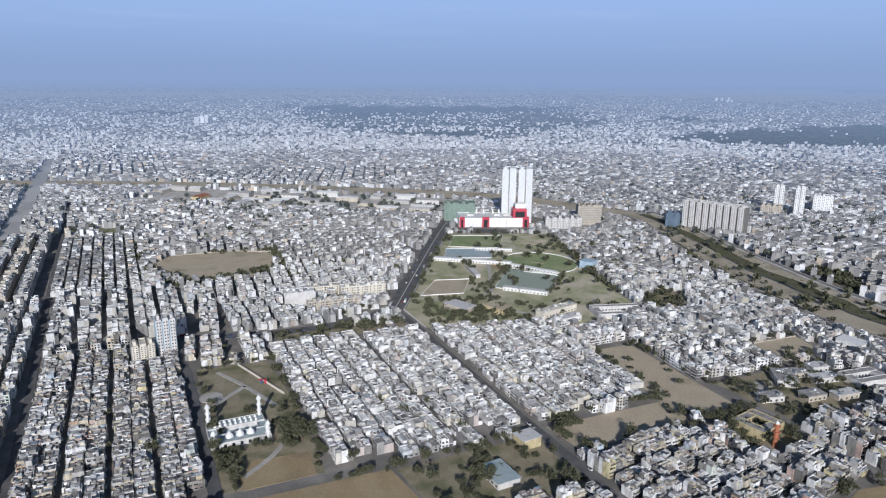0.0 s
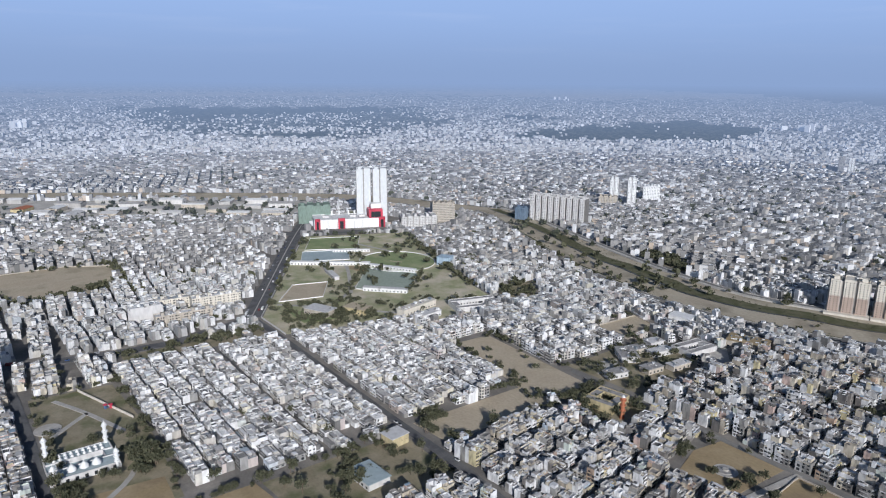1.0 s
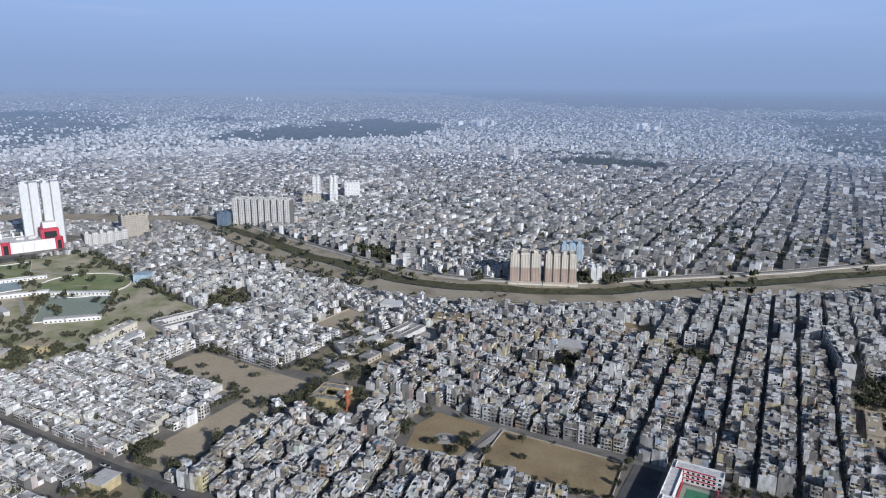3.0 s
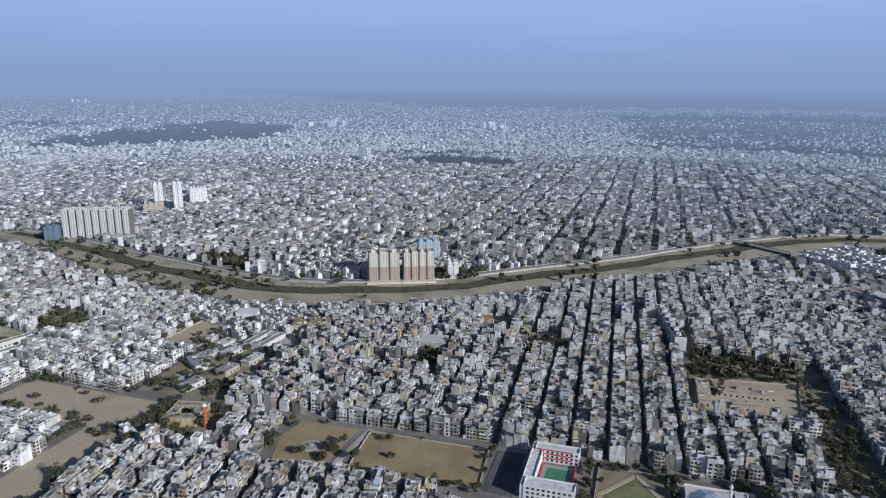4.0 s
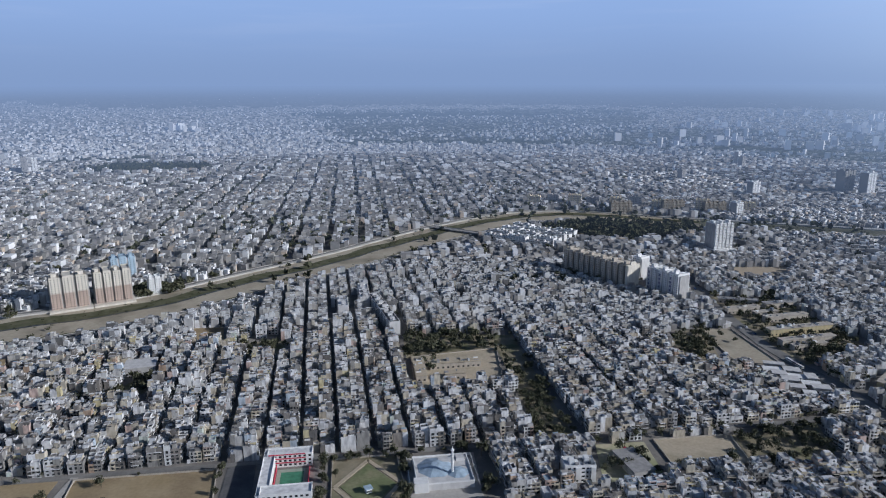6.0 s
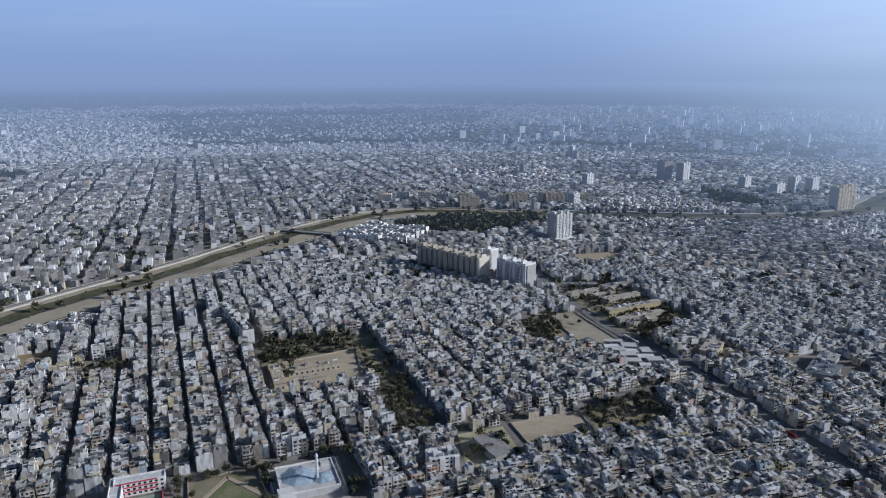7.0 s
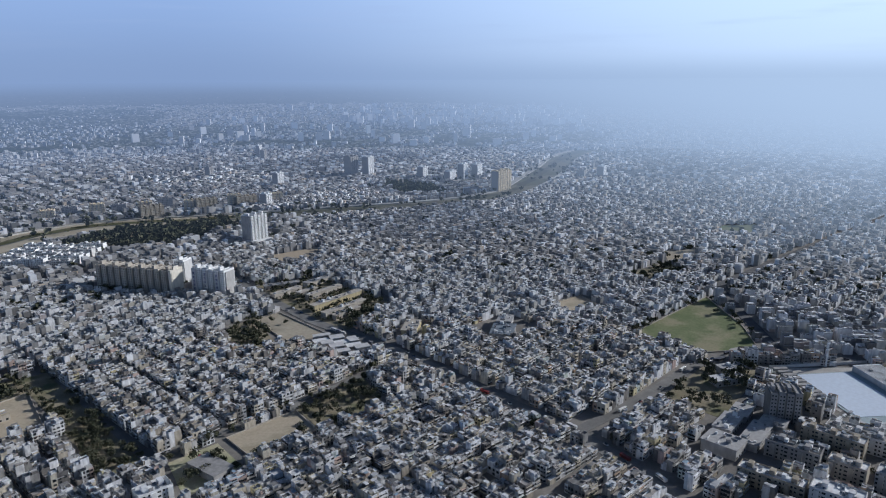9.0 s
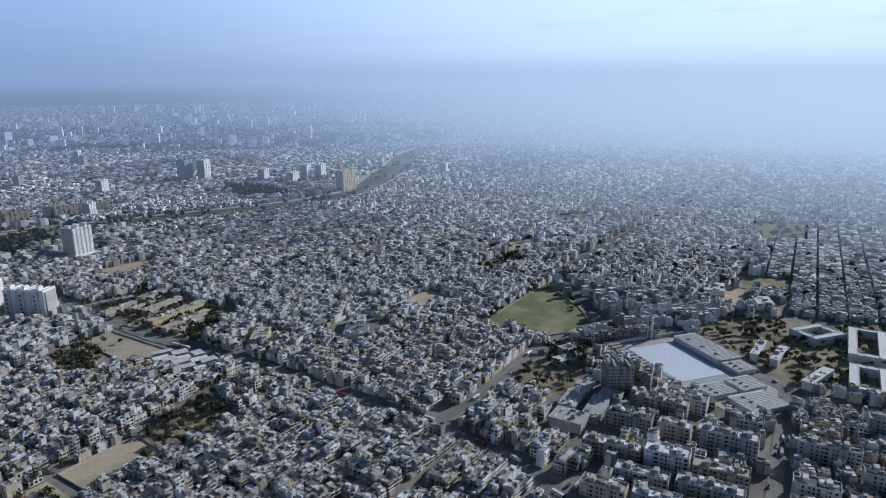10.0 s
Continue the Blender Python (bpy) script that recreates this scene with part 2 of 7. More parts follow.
def hazy(name, colour_stops, source="noise"):
    """Far material with haze mixed in as emission; its tone changes by patches, by pieces or by small cells of the far
    plan.
    """
    m, n, l, p = material(name, 1.0, 0, 0.0)
    g = n.new("ShaderNodeNewGeometry")
    base = ramp(n, colour_stops, "CONSTANT")
    if source == "island":
        l.new(g.outputs["Random Per Island"], base.inputs[0])
    elif source == "cells":
        uv, mp, cell = n.new("ShaderNodeUVMap"), n.new("ShaderNodeMapping"), n.new("ShaderNodeTexVoronoi")
        uv.uv_map, mp.inputs["Scale"].default_value = "plan", (300, 70, 1)
        l.new(uv.outputs[0], mp.inputs[0])
        l.new(mp.outputs[0], cell.inputs["Vector"])
        cell.inputs["Scale"].default_value = 1.0
        one, big, add = n.new("ShaderNodeSeparateColor"), n.new("ShaderNodeTexNoise"), n.new("ShaderNodeMath")
        l.new(cell.outputs["Color"], one.inputs[0])
        mp2 = n.new("ShaderNodeMapping")
        mp2.inputs["Scale"].default_value = (30, 14, 1)
        l.new(uv.outputs[0], mp2.inputs[0])
        l.new(mp2.outputs[0], big.inputs["Vector"])
        big.inputs["Detail"].default_value = 4
        add.operation = "MULTIPLY_ADD"
        l.new(big.outputs["Fac"], add.inputs[0])
        add.inputs[1].default_value = 0.9
        l.new(one.outputs[0], add.inputs[2])
        half = n.new("ShaderNodeMath")
        half.operation = "MULTIPLY"
        half.inputs[1].default_value = 0.55
        l.new(add.outputs[0], half.inputs[0])
        l.new(half.outputs[0], base.inputs[0])
    else:
        l.new(rough_noise(n, l, 0.004, 6), base.inputs[0])
    l.new(base.outputs[0], p.inputs["Base Color"])
    # share of haze emission, growing with distance from the origin
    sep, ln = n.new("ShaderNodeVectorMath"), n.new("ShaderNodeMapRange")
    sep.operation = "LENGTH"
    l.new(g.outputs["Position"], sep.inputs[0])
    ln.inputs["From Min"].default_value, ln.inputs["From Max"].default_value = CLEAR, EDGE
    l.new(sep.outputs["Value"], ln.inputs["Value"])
    thick = ramp(n, [((r - CLEAR) / (EDGE - CLEAR), (k, k, k)) for r, k in HAZE_GLOW])
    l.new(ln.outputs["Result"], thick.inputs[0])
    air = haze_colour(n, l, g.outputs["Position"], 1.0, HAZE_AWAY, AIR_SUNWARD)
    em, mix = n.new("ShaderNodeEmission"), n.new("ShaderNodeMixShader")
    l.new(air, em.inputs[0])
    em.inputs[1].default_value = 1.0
    # towards the sun more haze emission is mixed in
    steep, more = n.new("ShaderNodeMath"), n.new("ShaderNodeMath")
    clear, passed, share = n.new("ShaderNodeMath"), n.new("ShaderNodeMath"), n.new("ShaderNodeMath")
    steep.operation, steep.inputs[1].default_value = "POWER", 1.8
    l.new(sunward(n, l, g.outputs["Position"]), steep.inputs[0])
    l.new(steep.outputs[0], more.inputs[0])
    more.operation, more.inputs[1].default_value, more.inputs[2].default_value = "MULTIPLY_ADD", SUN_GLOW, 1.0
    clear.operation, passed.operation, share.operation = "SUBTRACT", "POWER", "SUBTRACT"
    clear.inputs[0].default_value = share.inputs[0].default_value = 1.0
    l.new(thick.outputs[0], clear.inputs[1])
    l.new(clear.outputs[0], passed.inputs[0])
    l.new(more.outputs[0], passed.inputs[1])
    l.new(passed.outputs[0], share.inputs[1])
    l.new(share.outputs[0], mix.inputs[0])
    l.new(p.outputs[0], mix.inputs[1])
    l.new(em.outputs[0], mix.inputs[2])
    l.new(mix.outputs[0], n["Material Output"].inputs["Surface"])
    return m


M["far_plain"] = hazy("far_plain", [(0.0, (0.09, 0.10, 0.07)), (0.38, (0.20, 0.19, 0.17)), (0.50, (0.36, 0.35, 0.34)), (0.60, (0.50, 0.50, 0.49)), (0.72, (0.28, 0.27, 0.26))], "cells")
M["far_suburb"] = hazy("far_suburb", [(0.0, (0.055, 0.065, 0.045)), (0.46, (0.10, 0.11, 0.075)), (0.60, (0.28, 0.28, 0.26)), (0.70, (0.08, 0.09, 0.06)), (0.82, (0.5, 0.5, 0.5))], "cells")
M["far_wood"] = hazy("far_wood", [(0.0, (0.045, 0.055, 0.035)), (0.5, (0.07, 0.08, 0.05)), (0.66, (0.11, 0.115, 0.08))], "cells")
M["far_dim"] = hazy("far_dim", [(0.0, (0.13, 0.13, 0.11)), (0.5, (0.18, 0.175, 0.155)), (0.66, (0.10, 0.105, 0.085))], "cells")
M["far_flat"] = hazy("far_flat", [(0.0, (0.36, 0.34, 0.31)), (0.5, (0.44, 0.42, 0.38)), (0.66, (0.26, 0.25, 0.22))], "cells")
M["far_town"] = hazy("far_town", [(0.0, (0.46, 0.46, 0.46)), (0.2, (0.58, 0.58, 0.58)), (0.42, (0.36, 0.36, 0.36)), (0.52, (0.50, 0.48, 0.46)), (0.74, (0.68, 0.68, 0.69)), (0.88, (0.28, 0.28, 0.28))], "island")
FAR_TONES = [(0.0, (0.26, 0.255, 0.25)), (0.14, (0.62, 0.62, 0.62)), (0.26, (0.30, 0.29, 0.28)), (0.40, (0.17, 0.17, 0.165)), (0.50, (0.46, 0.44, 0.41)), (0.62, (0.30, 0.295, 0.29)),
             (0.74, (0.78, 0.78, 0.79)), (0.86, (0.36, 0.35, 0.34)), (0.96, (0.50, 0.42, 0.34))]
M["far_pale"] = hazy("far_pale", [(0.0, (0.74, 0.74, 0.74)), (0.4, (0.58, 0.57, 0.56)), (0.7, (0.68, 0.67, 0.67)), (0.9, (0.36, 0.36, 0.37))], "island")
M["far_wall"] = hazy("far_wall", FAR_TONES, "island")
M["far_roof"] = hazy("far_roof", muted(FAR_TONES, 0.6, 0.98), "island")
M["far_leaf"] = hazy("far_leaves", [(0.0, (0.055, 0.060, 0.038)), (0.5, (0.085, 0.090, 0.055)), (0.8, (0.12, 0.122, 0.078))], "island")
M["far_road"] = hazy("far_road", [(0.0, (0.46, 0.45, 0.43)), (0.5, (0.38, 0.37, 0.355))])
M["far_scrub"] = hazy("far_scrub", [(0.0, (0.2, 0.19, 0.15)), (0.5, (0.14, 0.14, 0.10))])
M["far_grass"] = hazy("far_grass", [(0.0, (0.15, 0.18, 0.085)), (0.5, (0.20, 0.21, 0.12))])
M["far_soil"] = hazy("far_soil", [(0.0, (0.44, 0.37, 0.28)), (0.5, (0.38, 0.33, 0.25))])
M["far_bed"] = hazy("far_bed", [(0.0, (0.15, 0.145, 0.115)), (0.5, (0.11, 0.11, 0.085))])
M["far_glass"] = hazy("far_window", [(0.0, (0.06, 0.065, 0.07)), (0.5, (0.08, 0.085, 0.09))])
M["far_white"] = hazy("hazed_white_paint", [(0.0, (0.80, 0.80, 0.79)), (0.5, (0.75, 0.75, 0.74))])
M["far_cream"] = hazy("hazed_cream_paint", [(0.0, (0.74, 0.63, 0.46)), (0.5, (0.68, 0.58, 0.42))])
M["far_grey"] = hazy("hazed_grey_paint", [(0.0, (0.40, 0.39, 0.38)), (0.5, (0.34, 0.335, 0.33))])

# ---------------------------------------------------------------- mesh helpers


def quad_mesh(name, verts, faces, mats, index=None):
    """A mesh of quads from arrays."""
    me = bpy.data.meshes.new(name)
    verts, faces = np.asarray(verts, np.float32), np.asarray(faces, np.int32)
    k = faces.shape[1]
    me.vertices.add(len(verts))
    me.vertices.foreach_set("co", verts.ravel())
    me.loops.add(faces.size)
    me.loops.foreach_set("vertex_index", faces.ravel())
    me.polygons.add(len(faces))
    me.polygons.foreach_set("loop_start", np.arange(0, faces.size, k, dtype=np.int32))
    for m in mats:
        me.materials.append(m)
    if index is not None:
        me.polygons.foreach_set("material_index", np.asarray(index, np.int32))
    me.update(calc_edges=True)
    me.shade_flat()
    return me


BOX = np.array([[0, 1, 5, 4], [1, 2, 6, 5], [2, 3, 7, 6], [3, 0, 4, 7], [4, 5, 6, 7]])
SHELL = np.array([[0, 1, 5, 4], [1, 2, 6, 5], [2, 3, 7, 6], [3, 0, 4, 7], [4, 5, 9, 8], [5, 6, 10, 9], [6, 7, 11, 10], [7, 4, 8, 11],
                  [8, 9, 13, 12], [9, 10, 14, 13], [10, 11, 15, 14], [11, 8, 12, 15], [12, 13, 14, 15]])
SX, SY = np.array([-1, 1, 1, -1]) * 0.5, np.array([-1, -1, 1, 1]) * 0.5


ACROSS, ALONG = BOX[[0, 2]], BOX[[1, 3]]  # only the outer and inner face of a pane


def turned(cx, cy, rot, u, v, z):
    c, s = np.cos(rot)[:, None], np.sin(rot)[:, None]
    return np.stack([cx[:, None] + c * u - s * v, cy[:, None] + s * u + c * v, z], -1)


def boxes(cx, cy, z0, w, d, h, rot):
    """Open-bottomed boxes: N x 8 x 3 corners."""
    cx, cy, z0, w, d, h, rot = np.broadcast_arrays(*[np.asarray(v, float) for v in (cx, cy, z0, w, d, h, rot)])
    u, v = w[:, None] * SX, d[:, None] * SY
    lo, hi = np.repeat(z0[:, None], 4, 1), np.repeat((z0 + h)[:, None], 4, 1)
    return turned(cx, cy, rot, np.concatenate([u, u], 1), np.concatenate([v, v], 1), np.concatenate([lo, hi], 1))


def shells(cx, cy, z0, w, d, h, rot, wall=0.25, deep=0.9):
    """Boxes whose roof lies behind a parapet: N x 16 x 3 corners."""
    cx, cy, z0, w, d, h, rot = np.broadcast_arrays(*[np.asarray(v, float) for v in (cx, cy, z0, w, d, h, rot)])
    u, v = w[:, None] * SX, d[:, None] * SY
    ui, vi = (w - 2 * wall)[:, None] * SX, (d - 2 * wall)[:, None] * SY
    lo, hi, fl = [np.repeat(a[:, None], 4, 1) for a in (z0, z0 + h, z0 + h - deep)]
    return turned(cx, cy, rot, np.concatenate([u, u, ui, ui], 1), np.concatenate([v, v, vi, vi], 1), np.concatenate([lo, hi, hi, fl], 1))


class Heap:
    """Collects boxes and shells for one joined mesh."""

    def __init__(self):
        self.v, self.f, self.i, self.n = [], [], [], 0

    def add(self, corners, pattern, index):
        n, k = corners.shape[:2]
        if not n:
            return
        self.v.append(corners.reshape(-1, 3))
        self.f.append((pattern[None] + (np.arange(n) * k)[:, None, None] + self.n).reshape(-1, pattern.shape[1]))
        self.i.append(np.tile(index, n))
        self.n += n * k

    def mesh(self, name, mats):
        return quad_mesh(name, np.concatenate(self.v), np.concatenate(self.f), mats, np.concatenate(self.i))


def part(name, me, parent=None, label="", loc=None, kind=""):
    ob = new(name, me)
    if parent is not None:
        ob.parent = parent
    if loc is not None:
        ob.location = loc
    return tagged(ob, label, kind=kind)


def solid(items, mat, name="block"):
    """One mesh of boxes: (x, y, z0, w, d, h) or with a turn in degrees at the end."""
    heap = Heap()
    for it in items:
        x, y, z, w, d, h = it[:6]
        r = radians(it[6]) if len(it) > 6 else 0.0
        heap.add(boxes([x], [y], [z], [w], [d], [h], [r]), BOX, [0] * 5)
    return heap.mesh(name, [mat])


def thing(name, x, y, z=0.0, turn=0.0, label="", category="", group=""):
    ob = new(name)
    ob.empty_display_size = 0.5
    ob.matrix_basis = pose(x, y, z, 0, 0, turn)
    return tagged(ob, label, category, group)


def sheet(name, pts, z, mat, label="", category="", kind=""):
    """A flat patch of ground, a little above what it lies on, with a skirt."""
    bm = bmesh.new()
    top = [bm.verts.new((x, y, z)) for x, y in pts]
    low = [bm.verts.new((x, y, 0.0)) for x, y in pts]
    bm.faces.new(top)
    for i in range(len(pts)):
        j = (i + 1) % len(pts)
        bm.faces.new((low[i], low[j], top[j], top[i]))
    bmesh.ops.recalc_face_normals(bm, faces=bm.faces)
    me = bpy.data.meshes.new(name)
    bm.to_mesh(me)
    bm.free()
    me.materials.append(mat)
    return tagged(new(name, me), label, category, kind=kind)


def smooth_line(pts, step=25.0):
    """A flowing line through points."""
    pts = [Vector((*p, 0)) for p in pts]
    out = []
    for i in range(len(pts) - 1):
        p0, p1, p2, p3 = pts[max(i - 1, 0)], pts[i], pts[i + 1], pts[min(i + 2, len(pts) - 1)]
        n = max(1, int((p2 - p1).length / step))
        for k in range(n):
            t = k / n
            out.append(0.5 * (2 * p1 + (p2 - p0) * t + (2 * p0 - 5 * p1 + 4 * p2 - p3) * t * t + (3 * p1 - p0 - 3 * p2 + p3) * t ** 3))
    out.append(pts[-1])
    return np.array([(p.x, p.y) for p in out])


def normals_of(line):
    d = np.gradient(line, axis=0)
    d /= np.linalg.norm(d, axis=1, keepdims=True)
    return np.stack([-d[:, 1], d[:, 0]], 1)


def ribbon(name, line, a, b, z, mat, label="", category="", kind="structure", deep=0.0):
    """A strip along a line between two offsets to its left."""
    nrm = normals_of(line)
    a, b = np.broadcast_to(a, len(line))[:, None], np.broadcast_to(b, len(line))[:, None]
    left, right = line + nrm * b, line + nrm * a
    n = len(line)
    zt, zb = np.full((n, 1), z), np.full((n, 1), -deep)
    v = np.concatenate([np.hstack([right, zt]), np.hstack([left, zt]), np.hstack([right, zb]), np.hstack([left, zb])])
    i = np.arange(n - 1)
    top = np.stack([i, i + 1, i + 1 + n, i + n], 1)
    s1 = np.stack([i + 2 * n, i + 1 + 2 * n, i + 1, i], 1)
    s2 = np.stack([i + n, i + 1 + n, i + 1 + 3 * n, i + 3 * n], 1)
    return tagged(new(name, quad_mesh(name, v, np.concatenate([top, s1, s2]), [mat])), label, category, kind=kind)


def inside(px, py, poly):
    hit = np.zeros(len(px), bool)
    n = len(poly)
    xs, ys = [p[0] for p in poly], [p[1] for p in poly]
    box = np.where((px >= min(xs)) & (px <= max(xs)) & (py >= min(ys)) & (py <= max(ys)))[0]
    if len(box) == 0:
        return hit
    if len(box) < len(px):
        hit[box] = inside(px[box], py[box], poly)
        return hit
    for i in range(n):
        (x1, y1), (x2, y2) = poly[i], poly[(i + 1) % n]
        if y1 == y2:
            continue
        hit ^= ((y1 > py) != (y2 > py)) & (px < (x2 - x1) * (py - y1) / (y2 - y1) + x1)
    return hit


def off_line(px, py, line):
    best = np.full(len(px), 1e9)
    for (x1, y1), (x2, y2) in zip(line[:-1], line[1:]):
        dx, dy = x2 - x1, y2 - y1
        t = np.clip(((px - x1) * dx + (py - y1) * dy) / (dx * dx + dy * dy + 1e-9), 0, 1)
        best = np.minimum(best, np.hypot(px - x1 - t * dx, py - y1 - t * dy))
    return best


# ---------------------------------------------------------------- plan of the town
CANAL = smooth_line([(-1130, 936), (-1010, 910), (-728, 812), (-504, 766), (-366, 789), (-245, 850), (-124, 952), (-2, 1055),
                     (151, 1206), (308, 1326), (385, 1352), (460, 1350), (550, 1314), (632, 1260), (800, 1178), (872, 1144), (980, 1085),
                     (1088, 1038), (1200, 1012), (1330, 1022), (1480, 1078), (1600, 1130), (1800, 1222), (1990, 1318), (2150, 1376), (2300, 1402),
                     (2500, 1410)], 20)
CW = np.interp(CANAL[:, 0], [-1500, -1010, -728, -504, -245, 0, 308, 460, 800, 1330, 1600, 2020], [40, 66, 98, 98, 92, 88, 96, 92, 66, 60, 84, 84])
ROADS = {  # name: line, width, surface
    "main_road": (smooth_line([(-1300, 590), (-1110, 470), (-742, 257)], 40), 22, "asphalt"),
    "park_street": (smooth_line([(-742, 257), (-680, 260), (-440, 264), (-345, 267), (-250, 262)], 40), 8, "asphalt"),
    "west_street": (smooth_line([(-742, 257), (-712, 160), (-716, 104), (-735, 12), (-760, -110)], 40), 15, "asphalt"),
    "long_road": (smooth_line([(-1700, -178), (-1340, -156), (-870, -131), (-640, -116), (-380, -104)], 40), 7, "asphalt"),
    "mosque_street": (smooth_line([(-730, 7), (-590, 15), (-380, 21)], 40), 9, "asphalt"),
    "mall_road": (smooth_line([(-1230, 330), (-1130, 500), (-1060, 680), (-1040, 760), (-1050, 860)], 40), 24, "asphalt"),
    "bazaar_road": (smooth_line([(480, 900), (452, 790), (436, 680), (430, 620), (432, 560), (437, 520), (434, 440), (430, 400), (425, 334), (418, 250), (404, 190), (380, 130), (352, 60)], 40), 14, "dusty_road"),
    "cross_road": (smooth_line([(420, 257), (484, 249), (539, 246), (602, 244), (646, 230), (760, 190)], 40), 11, "dusty_road"),
    "hall_road": (smooth_line([(700, 190), (720, 130), (625, 12), (612, -120)], 40), 16, "dusty_road"),
    "market_road": (smooth_line([(382, 132), (459, 121), (516, 118), (560, 115), (600, 110)], 40), 7, "dusty_road"),
    "flats_road": (smooth_line([(330, 8), (462, 12), (625, 18)], 40), 10, "dusty_road"),
    "triangle_road": (smooth_line([(691, 190), (840, 305), (880, 330), (1460, 282), (1800, 250)], 40), 13, "asphalt"),
    "rail_strip": (smooth_line([(-2300, -750), (-2083, -371), (-1877, 106), (-1591, 556), (-1426, 756), (-1250, 850), (-1104, 917)], 60), 96, "sand"),
    "far_avenue": (smooth_line([(-3300, -358), (-2700, -320), (-2107, -283), (-1600, -256), (-1330, -243)], 60), 32, "far_road"),
    "works_road": (smooth_line([(-1760, -480), (-1653, -302), (-1591, -191), (-1516, -82), (-1407, 75)], 60), 14, "paving"),
    "far_boulevard": (smooth_line([(-1100, 2330), (-866, 2251), (-671, 2196), (-353, 2205), (0, 2287), (345, 2357), (590, 2390)], 60), 34, "far_road"),
    "brown_street": (smooth_line([(-420, 457), (-205, 459), (170, 461), (400, 462)], 40), 5, "dusty_road"),
    "strip_street": (smooth_line([(-206, 400), (-200, 458)], 40), 5, "paving"),
    "mid_street": (smooth_line([(-660, 194), (-425, 194)], 40), 3, "asphalt"),
}
